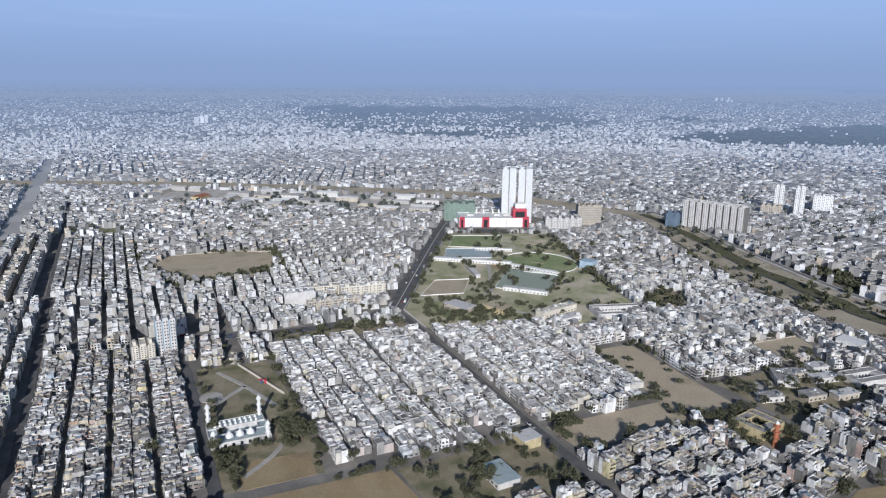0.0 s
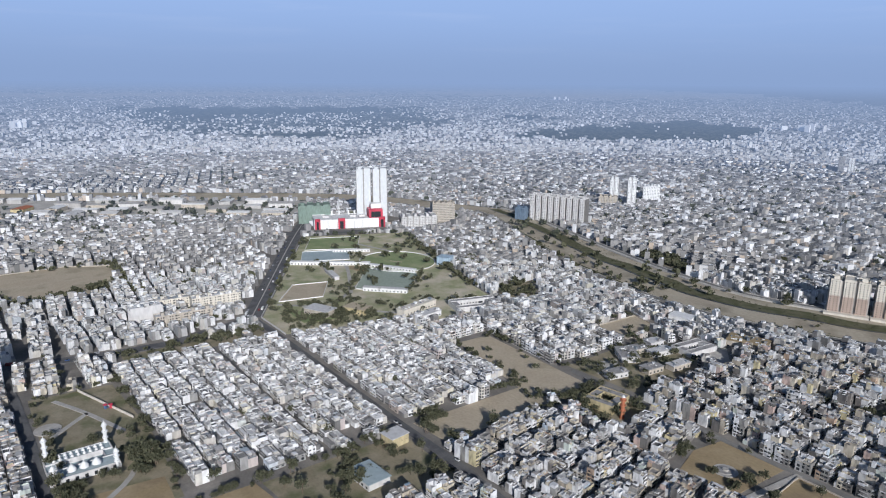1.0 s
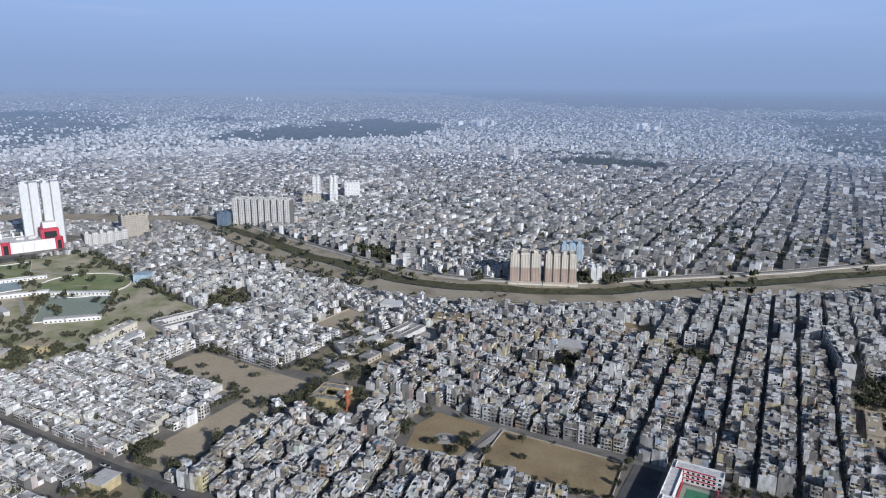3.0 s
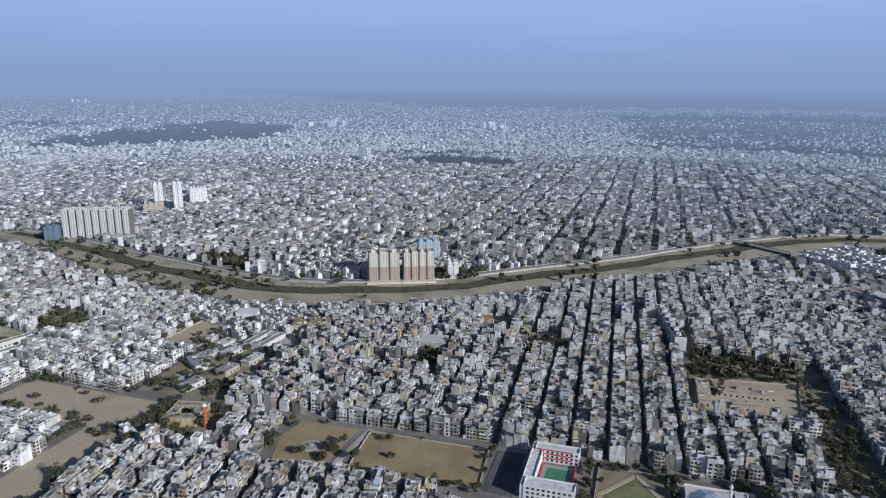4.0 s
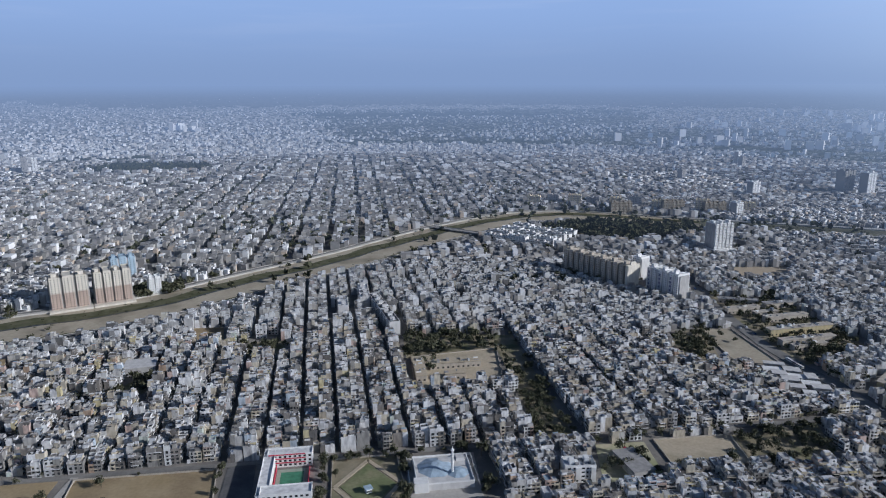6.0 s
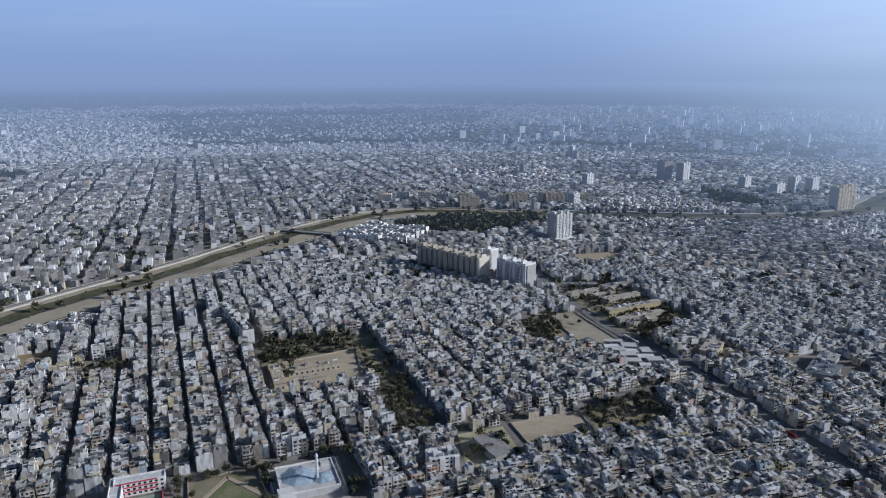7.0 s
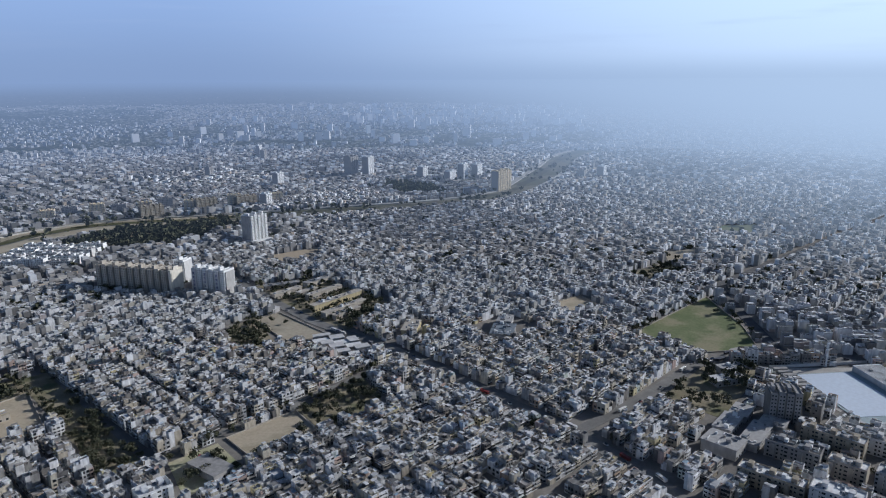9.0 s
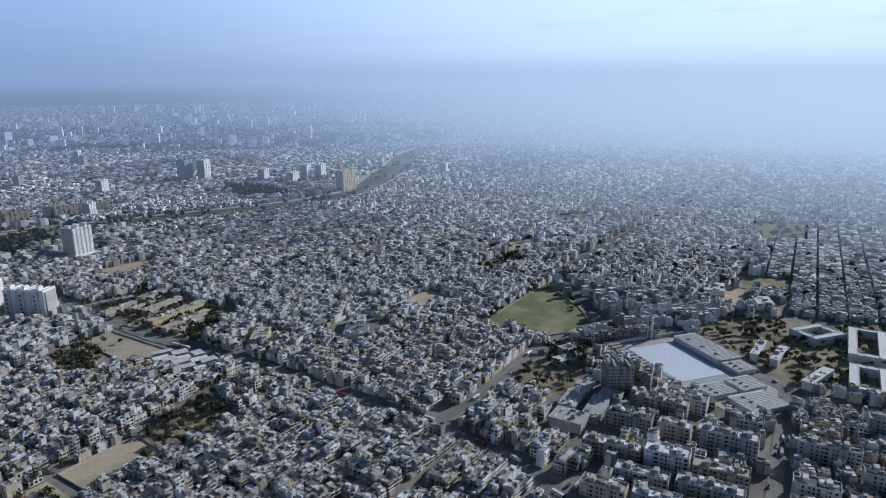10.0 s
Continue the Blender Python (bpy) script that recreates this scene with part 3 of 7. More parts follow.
PLOTS = {  # name: corners, surface, label
    "left_field": ([(-1064, -15), (-1112, 15), (-1112, 107), (-1079, 172), (-943, 138), (-940, 44), (-1001, 0)], "soil", "bare sandy playing field"),
    "mosque_garden": ([(-644, 22), (-639, 88), (-531, 97), (-425, 94), (-425, 24)], "scrub", "dry park ground round a mosque"),
    "brown_plot": ([(-461, 38), (-457, 89), (-425, 88), (-424, 37)], "brown", "bare brown soil plot"),
    "corner_soil": ([(-412, 30), (-412, 138), (-340, 150), (-330, 30)], "brown", "bare brown soil plot"),
    "shrub_strip": ([(-410, 142), (-412, 258), (-340, 258), (-345, 150)], "scrub", "overgrown strip of garden ground"),
    "long_field": ([(-541, 410), (-540, 450), (-385, 447), (-388, 384)], "soil", "bare sandy playing field"),
    "short_field": ([(-421, 274), (-422, 392), (-388, 384), (-378, 280)], "soil", "bare sandy playing field"),
    "school_ground": ([(-385, 408), (-385, 458), (-325, 458), (-325, 395)], "scrub", "tree-grown school ground"),
    "nursery": ([(-432, 462), (-435, 590), (-360, 590), (-345, 470)], "scrub", "overgrown nursery ground"),
    "dusty_field": ([(-492, 566), (-490, 636), (-448, 626), (-444, 568)], "soil", "small bare playing field"),
    "fountain_park": ([(-264, 426), (-260, 455), (-210, 455), (-213, 390), (-252, 388)], "brown", "dusty park with a round fountain"),
    "brown_field": ([(-199, 454), (-102, 454), (-97, 402), (-194, 398)], "brown", "bare ochre playing field"),
    "dark_lot": ([(-95, 456), (-75, 458), (-73, 400), (-95, 402)], "asphalt", "dark paved lot"),
    "diamond_park": ([(-20, 380), (-20, 456), (27, 457), (33, 380)], "scrub", "small park with diamond paths"),
    "mosque_plot": ([(33, 453), (85, 452), (82, 395), (33, 397)], "paving", "paved mosque yard"),
    "school_yard": ([(52, 566), (55, 640), (146, 652), (135, 570)], "soil", "sandy school yard"),
    "tree_yard": ([(50, 640), (52, 698), (150, 695), (146, 652)], "scrub", "tree-grown yard"),
    "strip_park": ([(140, 456), (148, 690), (172, 690), (168, 456)], "scrub", "long narrow neglected park"),
    "slide_park": ([(180, 450), (219, 449), (214, 400), (168, 400)], "park", "small play park"),
    "east_field": ([(227, 450), (290, 449), (283, 409), (225, 408)], "soil", "bare sandy playing field"),
    "east_park": ([(292, 449), (372, 458), (350, 405), (285, 405)], "scrub", "dark tree-grown park"),
    "wood": ([(357, 1245), (484, 1300), (660, 1220), (642, 1150), (466, 1100), (420, 1165)], "scrub", "dark wood by the canal"),
    "tower_field": ([(564, 919), (652, 905), (601, 848), (545, 870)], "far_soil", "bare sandy playing field"),
    "college_ground": ([(455, 790), (540, 760), (535, 600), (425, 560), (425, 640)], "scrub", "school grounds with scattered trees"),
    "lots": ([(384, 674), (420, 670), (416, 572), (374, 577)], "sand", "pale paved lots beside the road"),
    "green_lot": ([(340, 666), (392, 680), (360, 580), (330, 605)], "scrub", "tree-grown lot"),
    "small_ground": ([(675, 450), (718, 443), (702, 400), (652, 411)], "soil", "small bare playing field"),
    "triangle_green": ([(651, 328), (822, 322), (745, 248), (690, 212), (636, 255)], "turf", "green three-cornered cricket ground"),
    "hall_plot": ([(646, 190), (722, 112), (612, 14), (548, 40)], "paving", "paved hall grounds"),
    "garden_plot": ([(520, 236), (610, 236), (640, 190), (520, 182)], "scrub", "dark garden with tall trees"),
    "college_garden": ([(650, -90), (640, 10), (730, 110), (800, 90), (860, -90)], "scrub", "tree-grown college gardens"),
    "sand_plot": ([(921, 129), (925, 86), (843, 80), (852, 126)], "soil", "bare sandy plot"),
    "green_plot": ([(990, 95), (1002, 40), (945, 42), (925, 90)], "turf", "green playing field"),
    "far_green": ([(1374, 122), (1412, 40), (1250, 36), (1225, 110)], "far_grass", "green playing field"),
    "east_small": ([(999, 465), (1059, 440), (1000, 413), (945, 430)], "far_soil", "small bare playing field"),
    "east_green": ([(856, 449), (940, 433), (907, 389), (824, 414)], "scrub", "tree-grown plot"),
    "junction_green": ([(-705, 108), (-680, 108), (-676, 252), (-700, 250)], "scrub", "tree-grown green beside a junction"),
    "pit_plot": ([(-176, 718), (-182, 760), (-149, 758), (-140, 708)], "brown", "empty brown building plot"),
    "block_green": ([(-120, 699), (-84, 715), (-68, 673), (-109, 666)], "scrub", "small tree-grown green between houses"),
    "shade_green": ([(-226, 575), (-200, 570), (-180, 626), (-205, 632)], "scrub", "dark tree-grown plot between houses"),
    "grey_yard": ([(-380, 604), (-368, 634), (-337, 593), (-345, 572)], "paving", "paved school yard"),
    "pond_yard": ([(-421, 493), (-413, 514), (-394, 495), (-401, 472)], "paving", "grey paved yard"),
    "far_grove": ([(1237, 1396), (1256, 1239), (1191, 1117), (1099, 1199)], "far_wood", "dark grove beyond the canal"),
    "bank_grove": ([(-285, 878), (-226, 905), (-237, 949), (-290, 922)], "scrub", "dark grove by apartment slabs"),
    "west_grove": ([(-677, 877), (-566, 851), (-611, 907), (-673, 912)], "scrub", "dark grove beyond the canal"),
    "dark_ground": ([(-669, 572), (-671, 636), (-610, 586), (-627, 544)], "scrub", "dark tree-grown plot"),
    "far_strip": ([(-790, 2560), (-500, 2480), (-440, 2280), (-671, 2240), (-930, 2330)], "far_wood", "dark green far strip"),
    "far_field": ([(1262, 478), (1318, 434), (1225, 412), (1195, 458)], "far_grass", "hazy green playing field"),
    "west_green": ([(-1401, -163), (-1360, -57), (-1310, -61), (-1326, -138)], "turf", "dry green strip by the railway"),
    "works_ground": ([(-1847, 38), (-1438, 654), (-1271, 544), (-1680, -73)], "pale_road", "pale dusty ground between works sheds"),
    "sports_ground": ([(-1105, 488), (-735, 268), (-668, 270), (-632, 400), (-600, 450), (-624, 536), (-691, 552), (-829, 595), (-1036, 655)], "park", "dry grass of a sports complex"),
}
LANDMARKS = [  # keep clear: centre, half sizes, turn
    (-1150, 625, 60, 95, 20), (-1080, 778, 20, 32, 20), (-950, 970, 70, 22, 22), (-1012, 1238, 30, 20, 0), (-1018, 1335, 25, 20, 0),
    (-328, 862, 60, 20, 23), (-330, 985, 22, 16, 23), (344, 890, 64, 15, -64), (409, 806, 34, 15, -69), (399, 868, 12, 12, 0), (600, 1012, 24, 20, 0), (1390, 1262, 95, 24, -8), (-1002, 2302, 40, 24, 20), (1315, 1066, 34, 20, -12), (-207, 645, 18, 15, 0), (-357, 656, 22, 15, 0), (-447, 668, 16, 12, 0), (-412, 527, 16, 11, 0), (320, 1160, 62, 66, 45),
    (1250, 1515, 30, 20, 0), (1318, 1046, 36, 20, 0), (1372, 1216, 40, 20, 0), (-701, -2, 12, 13, 0), (-690, -24, 10, 14, 0), (-51, 430, 22, 36, 0),
    (553, 147, 14, 14, 0), (152, 409, 12, 8, -4), (-1120, -215, 200, 64, 2), (-806, 236, 10, 33, 0), (-772, 190, 9, 36, 0),
    (-800, 153, 12, 20, 0), (-832, 190, 9, 24, 0), (500, 158, 46, 24, 0), (12, 830, 9, 32, 0), (34, 760, 9, 60, 10), (-14, 790, 9, 22, 0),
    (486, 512, 20, 14, 30), (560, 440, 34, 24, 0), (405, 532, 20, 34, 0), (780, 0, 60, 30, 0), (-384, 600, 18, 24, 0), (-5, 370, 96, 31, 0), (-418, 75, 12, 62, 0), (-300, 60, 60, 100, 0), (860, 60, 20, 14, 0), (890, 120, 20, 16, 0)]
# x0, x1, y0, y1, rows run along, block, lane, rows a block, frontage, storeys, turn
DISTRICTS = [
    (-718, -395, -110, 13, "x", 29, 4.4, 2, 7.6, (2, 2), 1.8),
    (-935, -725, -122, 20, "x", 28, 5.5, 2, 9.0, (2, 4), 2.5),
    (-1290, -945, -142, -34, "x", 15.5, 3.0, 1, 9.0, (2, 2), 2.5),
    (-945, -395, -250, -114, "x", 29, 6.0, 2, 9.0, (2, 4), 2.5),
    (-676, -417, 98, 192, "x", 16.0, 2.2, 1, 8.4, (2, 2), 2.2),
    (-668, -428, 196, 258, "x", 15.5, 2.2, 1, 8.4, (2, 2), 1.5),
    (-655, -430, 270, 396, "x", 15.6, 2.0, 1, 8.4, (2, 2), 0.5),
    (-640, -436, 456, 600, "x", 18, 3.0, 1, 8.0, (2, 3), -4),
    (-372, -112, 262, 392, "y", 27, 4.0, 2, 6.6, (2, 3), 10),
    (-330, -268, 380, 458, "y", 27, 4.0, 2, 7.6, (2, 3), 10),
    (-350, -108, 462, 790, "y", 27, 3.4, 2, 5.3, (2, 4), 2.5),
    (-110, 139, 463, 980, "y", 29, 4.2, 2, 5.3, (2, 4), 2.5),
    (173, 420, 467, 800, "y", 28, 3.5, 2, 5.5, (2, 3), 1.5),
    (96, 168, 394, 454, "y", 24, 3.0, 2, 7.0, (3, 4), 4),
    (170, 412, 232, 404, "x", 28, 3.4, 2, 6.2, (2, 3), -4),
    (432, 640, 240, 500, "x", 28, 4.5, 2, 6.4, (2, 3), 0),
    (345, 560, 126, 240, "x", 24, 4.0, 2, 9.0, (2, 3), -3),
    (435, 1000, 330, 760, "y", 27, 4.0, 2, 6.6, (2, 3), -4),
    (850, 1460, -300, 75, "x", 32, 2.8, 2, 7.0, (2, 2), 2.0),
    (860, 1460, 90, 300, "x", 28, 5.0, 2, 7.0, (2, 3), -4),
    (660, 870, 110, 330, "y", 30, 6.0, 2, 9.0, (2, 4), 40),
]


def rect_poly(x0, x1, y0, y1, turn, grow=0.0):
    cx, cy, c, s = (x0 + x1) / 2, (y0 + y1) / 2, math.cos(radians(turn)), math.sin(radians(turn))
    hw, hh = (x1 - x0) / 2 + grow, (y1 - y0) / 2 + grow
    return [(cx + c * u - s * v, cy + s * u + c * v) for u, v in ((-hw, -hh), (hw, -hh), (hw, hh), (-hw, hh))]


dice = random.Random(5)


def lots_of(x0, x1, y0, y1, axis, block, lane, rows, front, storeys, turn):
    """House lots in rows, back to back, with lanes between the blocks: x, y, width, depth, storeys, turn, door side, free ends."""
    cx, cy, c, s = (x0 + x1) / 2, (y0 + y1) / 2, math.cos(radians(turn)), math.sin(radians(turn))
    along, across = ((x1 - x0), (y1 - y0)) if axis == "x" else ((y1 - y0), (x1 - x0))
    count = max(1, round(across / block))
    block = across / count
    depth, out = (block - lane) / rows, []
    for k in range(count):
        cross = dice.uniform(50, 100)
        for r in range(rows):
            b = -across / 2 + k * block + lane / 2 + depth * (r + 0.5)
            a, gap, first = -along / 2, cross + dice.uniform(-2, 2), True
            while a < along / 2 - front * 0.6:
                w = front * dice.choice((0.8, 0.95, 1.0, 1.0, 1.15, 1.7 if dice.random() < 0.3 else 1.05))
                gap -= w
                last = gap < 0 or a + w >= along / 2 - front * 0.6
                u, v = a + w / 2, b
                a += w
                free = (1 if first else 0) + (2 if last else 0)
                first = False
                if gap < 0:
                    a += lane
                    gap, first = dice.uniform(60, 120), True
                if dice.random() < 0.03:
                    first = True
                    continue
                lx, ly = (u, v) if axis == "x" else (v, u)
                n = dice.randint(*storeys) if dice.random() < 0.88 else storeys[1] + 1
                out.append((cx + c * lx - s * ly, cy + s * lx + c * ly, w, depth * dice.uniform(0.9, 0.99), n,
                            radians(turn + (0 if axis == "x" else 90)), r if axis == "x" else 1 - r, free))
    return out


def clear_of_plan(a, polys):
    x, y = a[:, 0], a[:, 1]
    ok = np.ones(len(a), bool)
    for du, dv in ((0, 0), (0.42, 0.42), (-0.42, 0.42), (0.42, -0.42), (-0.42, -0.42)):
        c, s = np.cos(a[:, 5]), np.sin(a[:, 5])
        u, v = du * a[:, 2], dv * a[:, 3]
        for p in polys:
            ok &= ~inside(x + c * u - s * v, y + s * u + c * v, p)
    for line, width, _ in ROADS.values():
        reach = width / 2 + (4.5 if width > 12 else 3.0)
        lo, hi = line.min(0) - reach, line.max(0) + reach
        idx = np.where((x > lo[0]) & (x < hi[0]) & (y > lo[1]) & (y < hi[1]))[0]
        ok[idx] &= off_line(x[idx], y[idx], line) > reach
    near = (x > -1700) & (x < 3000) & (y > 600) & (y < 1700)
    idx = np.where(near)[0]
    half = np.interp(x[idx], CANAL[:, 0], CW) / 2
    ok[idx] &= off_line(x[idx], y[idx], CANAL) > half + 20
    turn, far = np.degrees(np.arctan2(-x, y)), np.hypot(x, y)
    return ok & (turn > -101) & (turn < 108) & (far > 330) & (far < 2710)


# blocks of flats: x, y, length, depth, storeys, turn
fd = random.Random(21)
FLATS = []
for x in (396, 420, 444, 470, 496, 522, 548):
    y = 26 if x < 540 else 70
    while y < 112:
        l_ = fd.choice((24, 30, 36, 42))
        if fd.random() < 0.8:
            FLATS.append((x + fd.uniform(-3, 3), y + l_ / 2, l_, fd.uniform(11, 15), fd.choice((3, 4, 4, 5, 5)), 92 + fd.uniform(-2, 2)))
        y += l_ + fd.uniform(2, 7)
for x in (398, 426, 455, 484, 514, 545, 578):
    y = 2
    while y > -135:
        l_ = fd.choice((22, 28, 34, 40))
        if fd.random() < 0.7:
            FLATS.append((x + fd.uniform(-4, 4), y - l_ / 2, l_, fd.uniform(11, 16), fd.choice((3, 4, 4, 5)), 92 + fd.uniform(-3, 3)))
        y -= l_ + fd.uniform(3, 16)
# sheds between the railway strip and the houses: x, y, length, depth, height, turn
SHEDS = []
for i in range(11):
    for j in range(4):
        if fd.random() < 0.78:
            u, v = 30 + i * 66 + fd.uniform(-8, 8), 64 + j * 52 + fd.uniform(-6, 6)
            SHEDS.append((-1880 + 0.553 * u + 0.833 * v, 60 + 0.833 * u - 0.553 * v, fd.uniform(30, 58), fd.uniform(18, 32), fd.uniform(6, 11), 56.4 + fd.choice((0, 0, 90))))
plots = [p for p, *_ in PLOTS.values()]
keep = plots + [rect_poly(x - a, x + a, y - b, y + b, r) for x, y, a, b, r in LANDMARKS]
keep += [rect_poly(x - l_ / 2, x + l_ / 2, y - d_ / 2, y + d_ / 2, t_, 2) for x, y, l_, d_, _, t_ in FLATS]
keep += [rect_poly(x - l_ / 2, x + l_ / 2, y - d_ / 2, y + d_ / 2, t_, 7) for x, y, l_, d_, _, t_ in SHEDS]
LOTS, taken = [], []
for d in DISTRICTS:
    a = np.array(lots_of(*d))
    a = a[clear_of_plan(a, keep + taken)]
    LOTS.append(a)
    taken.append(rect_poly(d[0], d[1], d[2], d[3], d[10], 0.5))
# the rest of the town, patch by patch
gaps = np.random.default_rng(17)
for gx in range(-3400, 3400, 320):
    for gy in range(-900, 3400, 320):
        mx, my = gx + 160, gy + 160
        far = math.hypot(mx, my)
        turn = math.degrees(math.atan2(-mx, my))
        if far > 3600 or far < 200 or not -112 < turn < 118:
            continue
        big = far > 1700
        north = my > 1100 and -760 < mx < 900
        axis = "y" if north else dice.choice("xxy")
        lean = -1.5 if north else (dice.choice((2, 2, -3, 12, -18, 28)))
        block, lane, front, deep_rows = (30, 6, 10.0, 2) if big else (25, 4.5, 7.0, 2)
        if north:
            block, lane, front, deep_rows = 61, 12, 10.5, 3
        a = np.array(lots_of(gx - 70, gx + 388, gy - 70, gy + 388, axis, block, lane, deep_rows, front, (2, 3) if dice.random() < 0.8 else (2, 4), lean))
        a = a[(a[:, 0] > gx) & (a[:, 0] < gx + 318) & (a[:, 1] > gy) & (a[:, 1] < gy + 318)]
        a = a[clear_of_plan(a, keep + taken)]
        if north or big:
            a = a[gaps.random(len(a)) > 0.17]
        LOTS.append(a)
LOTS = np.concatenate(LOTS)
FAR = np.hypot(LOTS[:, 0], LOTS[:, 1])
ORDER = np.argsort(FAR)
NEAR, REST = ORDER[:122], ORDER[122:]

# ---------------------------------------------------------------- ground
rings = [0, 150, 300, 600, 1200, 1400]
N = 96
ang = np.arange(N) / N * 2 * np.pi
v = np.concatenate([np.stack([r * np.cos(ang), r * np.sin(ang), 0 * ang], 1) for r in rings[1:]] + [np.zeros((1, 3))])
f = [[k * N + i, k * N + (i + 1) % N, (k + 1) * N + (i + 1) % N, (k + 1) * N + i] for k in range(len(rings) - 2) for i in range(N)]
f = [[a, d, c, b] for a, b, c, d in f]
me = quad_mesh("ground", v, f, [M["ground"]])
bm = bmesh.new()
bm.from_mesh(me)
bm.verts.ensure_lookup_table()
for i in range(N):
    bm.faces.new((bm.verts[len(v) - 1], bm.verts[i], bm.verts[(i + 1) % N]))
bmesh.ops.recalc_face_normals(bm, faces=bm.faces)
bm.to_mesh(me)
bm.free()
tagged(new("ground", me), "dusty grey town ground", "ground", kind="structure")
for k, (n, (pts, mat, label)) in enumerate(PLOTS.items()):
    sheet("ground_" + n, pts, (0.04 if mat in ("scrub", "park") else 0.22) + 0.004 * k, M[mat], label, "field", "structure")
for k, (n, (line, width, mat)) in enumerate(ROADS.items()):
    ribbon("road_" + n, line, -width / 2, width / 2, 0.40 + 0.006 * k, M[mat], "worn dark asphalt road" if mat in ("asphalt", "dusty_road") else "pale dusty track", "road")
main = ROADS["main_road"][0]
ribbon("road_main_median", main, -0.7, 0.7, 0.62, M["paving"], "pale raised median of the main road", "road")
# canal
CUT = int(np.argmax(CANAL[:, 0] > 680))


def canal(cut, sand, scrub, water, road, wall, suffix):
    line, wide = CANAL[cut], CW[cut]
    sway = wide * 0.05 * np.sin(np.arange(len(line)) * 0.55) + wide * 0.03 * np.sin(np.arange(len(line)) * 1.37 + 1)
    ribbon("canal_bed" + suffix, line, -wide / 2, wide / 2, 0.55, sand, "dry sandy bed of a wide drainage canal", "canal")
    ribbon("canal_scrub" + suffix, line, wide * 0.03 + sway * 0.6, wide * 0.30 + sway, 0.60, scrub, "strip of scrub along the canal", "scrub")
    ribbon("canal_water" + suffix, line, wide * -0.015 + sway * 0.6, wide * 0.03 + sway * 0.6, 0.62, water, "thin dark stream in the canal bed", "water")
    ribbon("canal_edge" + suffix, line, -wide * 0.50, -wide * 0.44 + sway * 0.4, 0.60, scrub, "strip of scrub along the canal", "scrub")
    ribbon("canal_wall_far" + suffix, line, wide / 2, wide / 2 + 6, 2.4, wall, "pale concrete retaining wall of the canal", "wall")
    ribbon("canal_road_far" + suffix, line, wide / 2 + 6, wide / 2 + 13, 2.2, road, "dusty road on the canal bank", "road")
    ribbon("canal_kerb_far" + suffix, line, wide / 2 + 13, wide / 2 + 14.5, 2.6, wall, "pale kerb of the canal road", "kerb")
    ribbon("canal_road_near" + suffix, line, -wide / 2 - 7, -wide / 2 - 1, 1.6, road, "dusty road on the canal bank", "road")
    ribbon("canal_wall_near" + suffix, line, -wide / 2 - 1, -wide / 2, 2.0, wall, "pale concrete retaining wall of the canal", "wall")


canal(slice(0, CUT + 1), M["sand"], M["thicket"], M["water"], M["dusty_road"], M["pale_road"], "")

# ---------------------------------------------------------------- houses, joined
rng = np.random.default_rng(3)


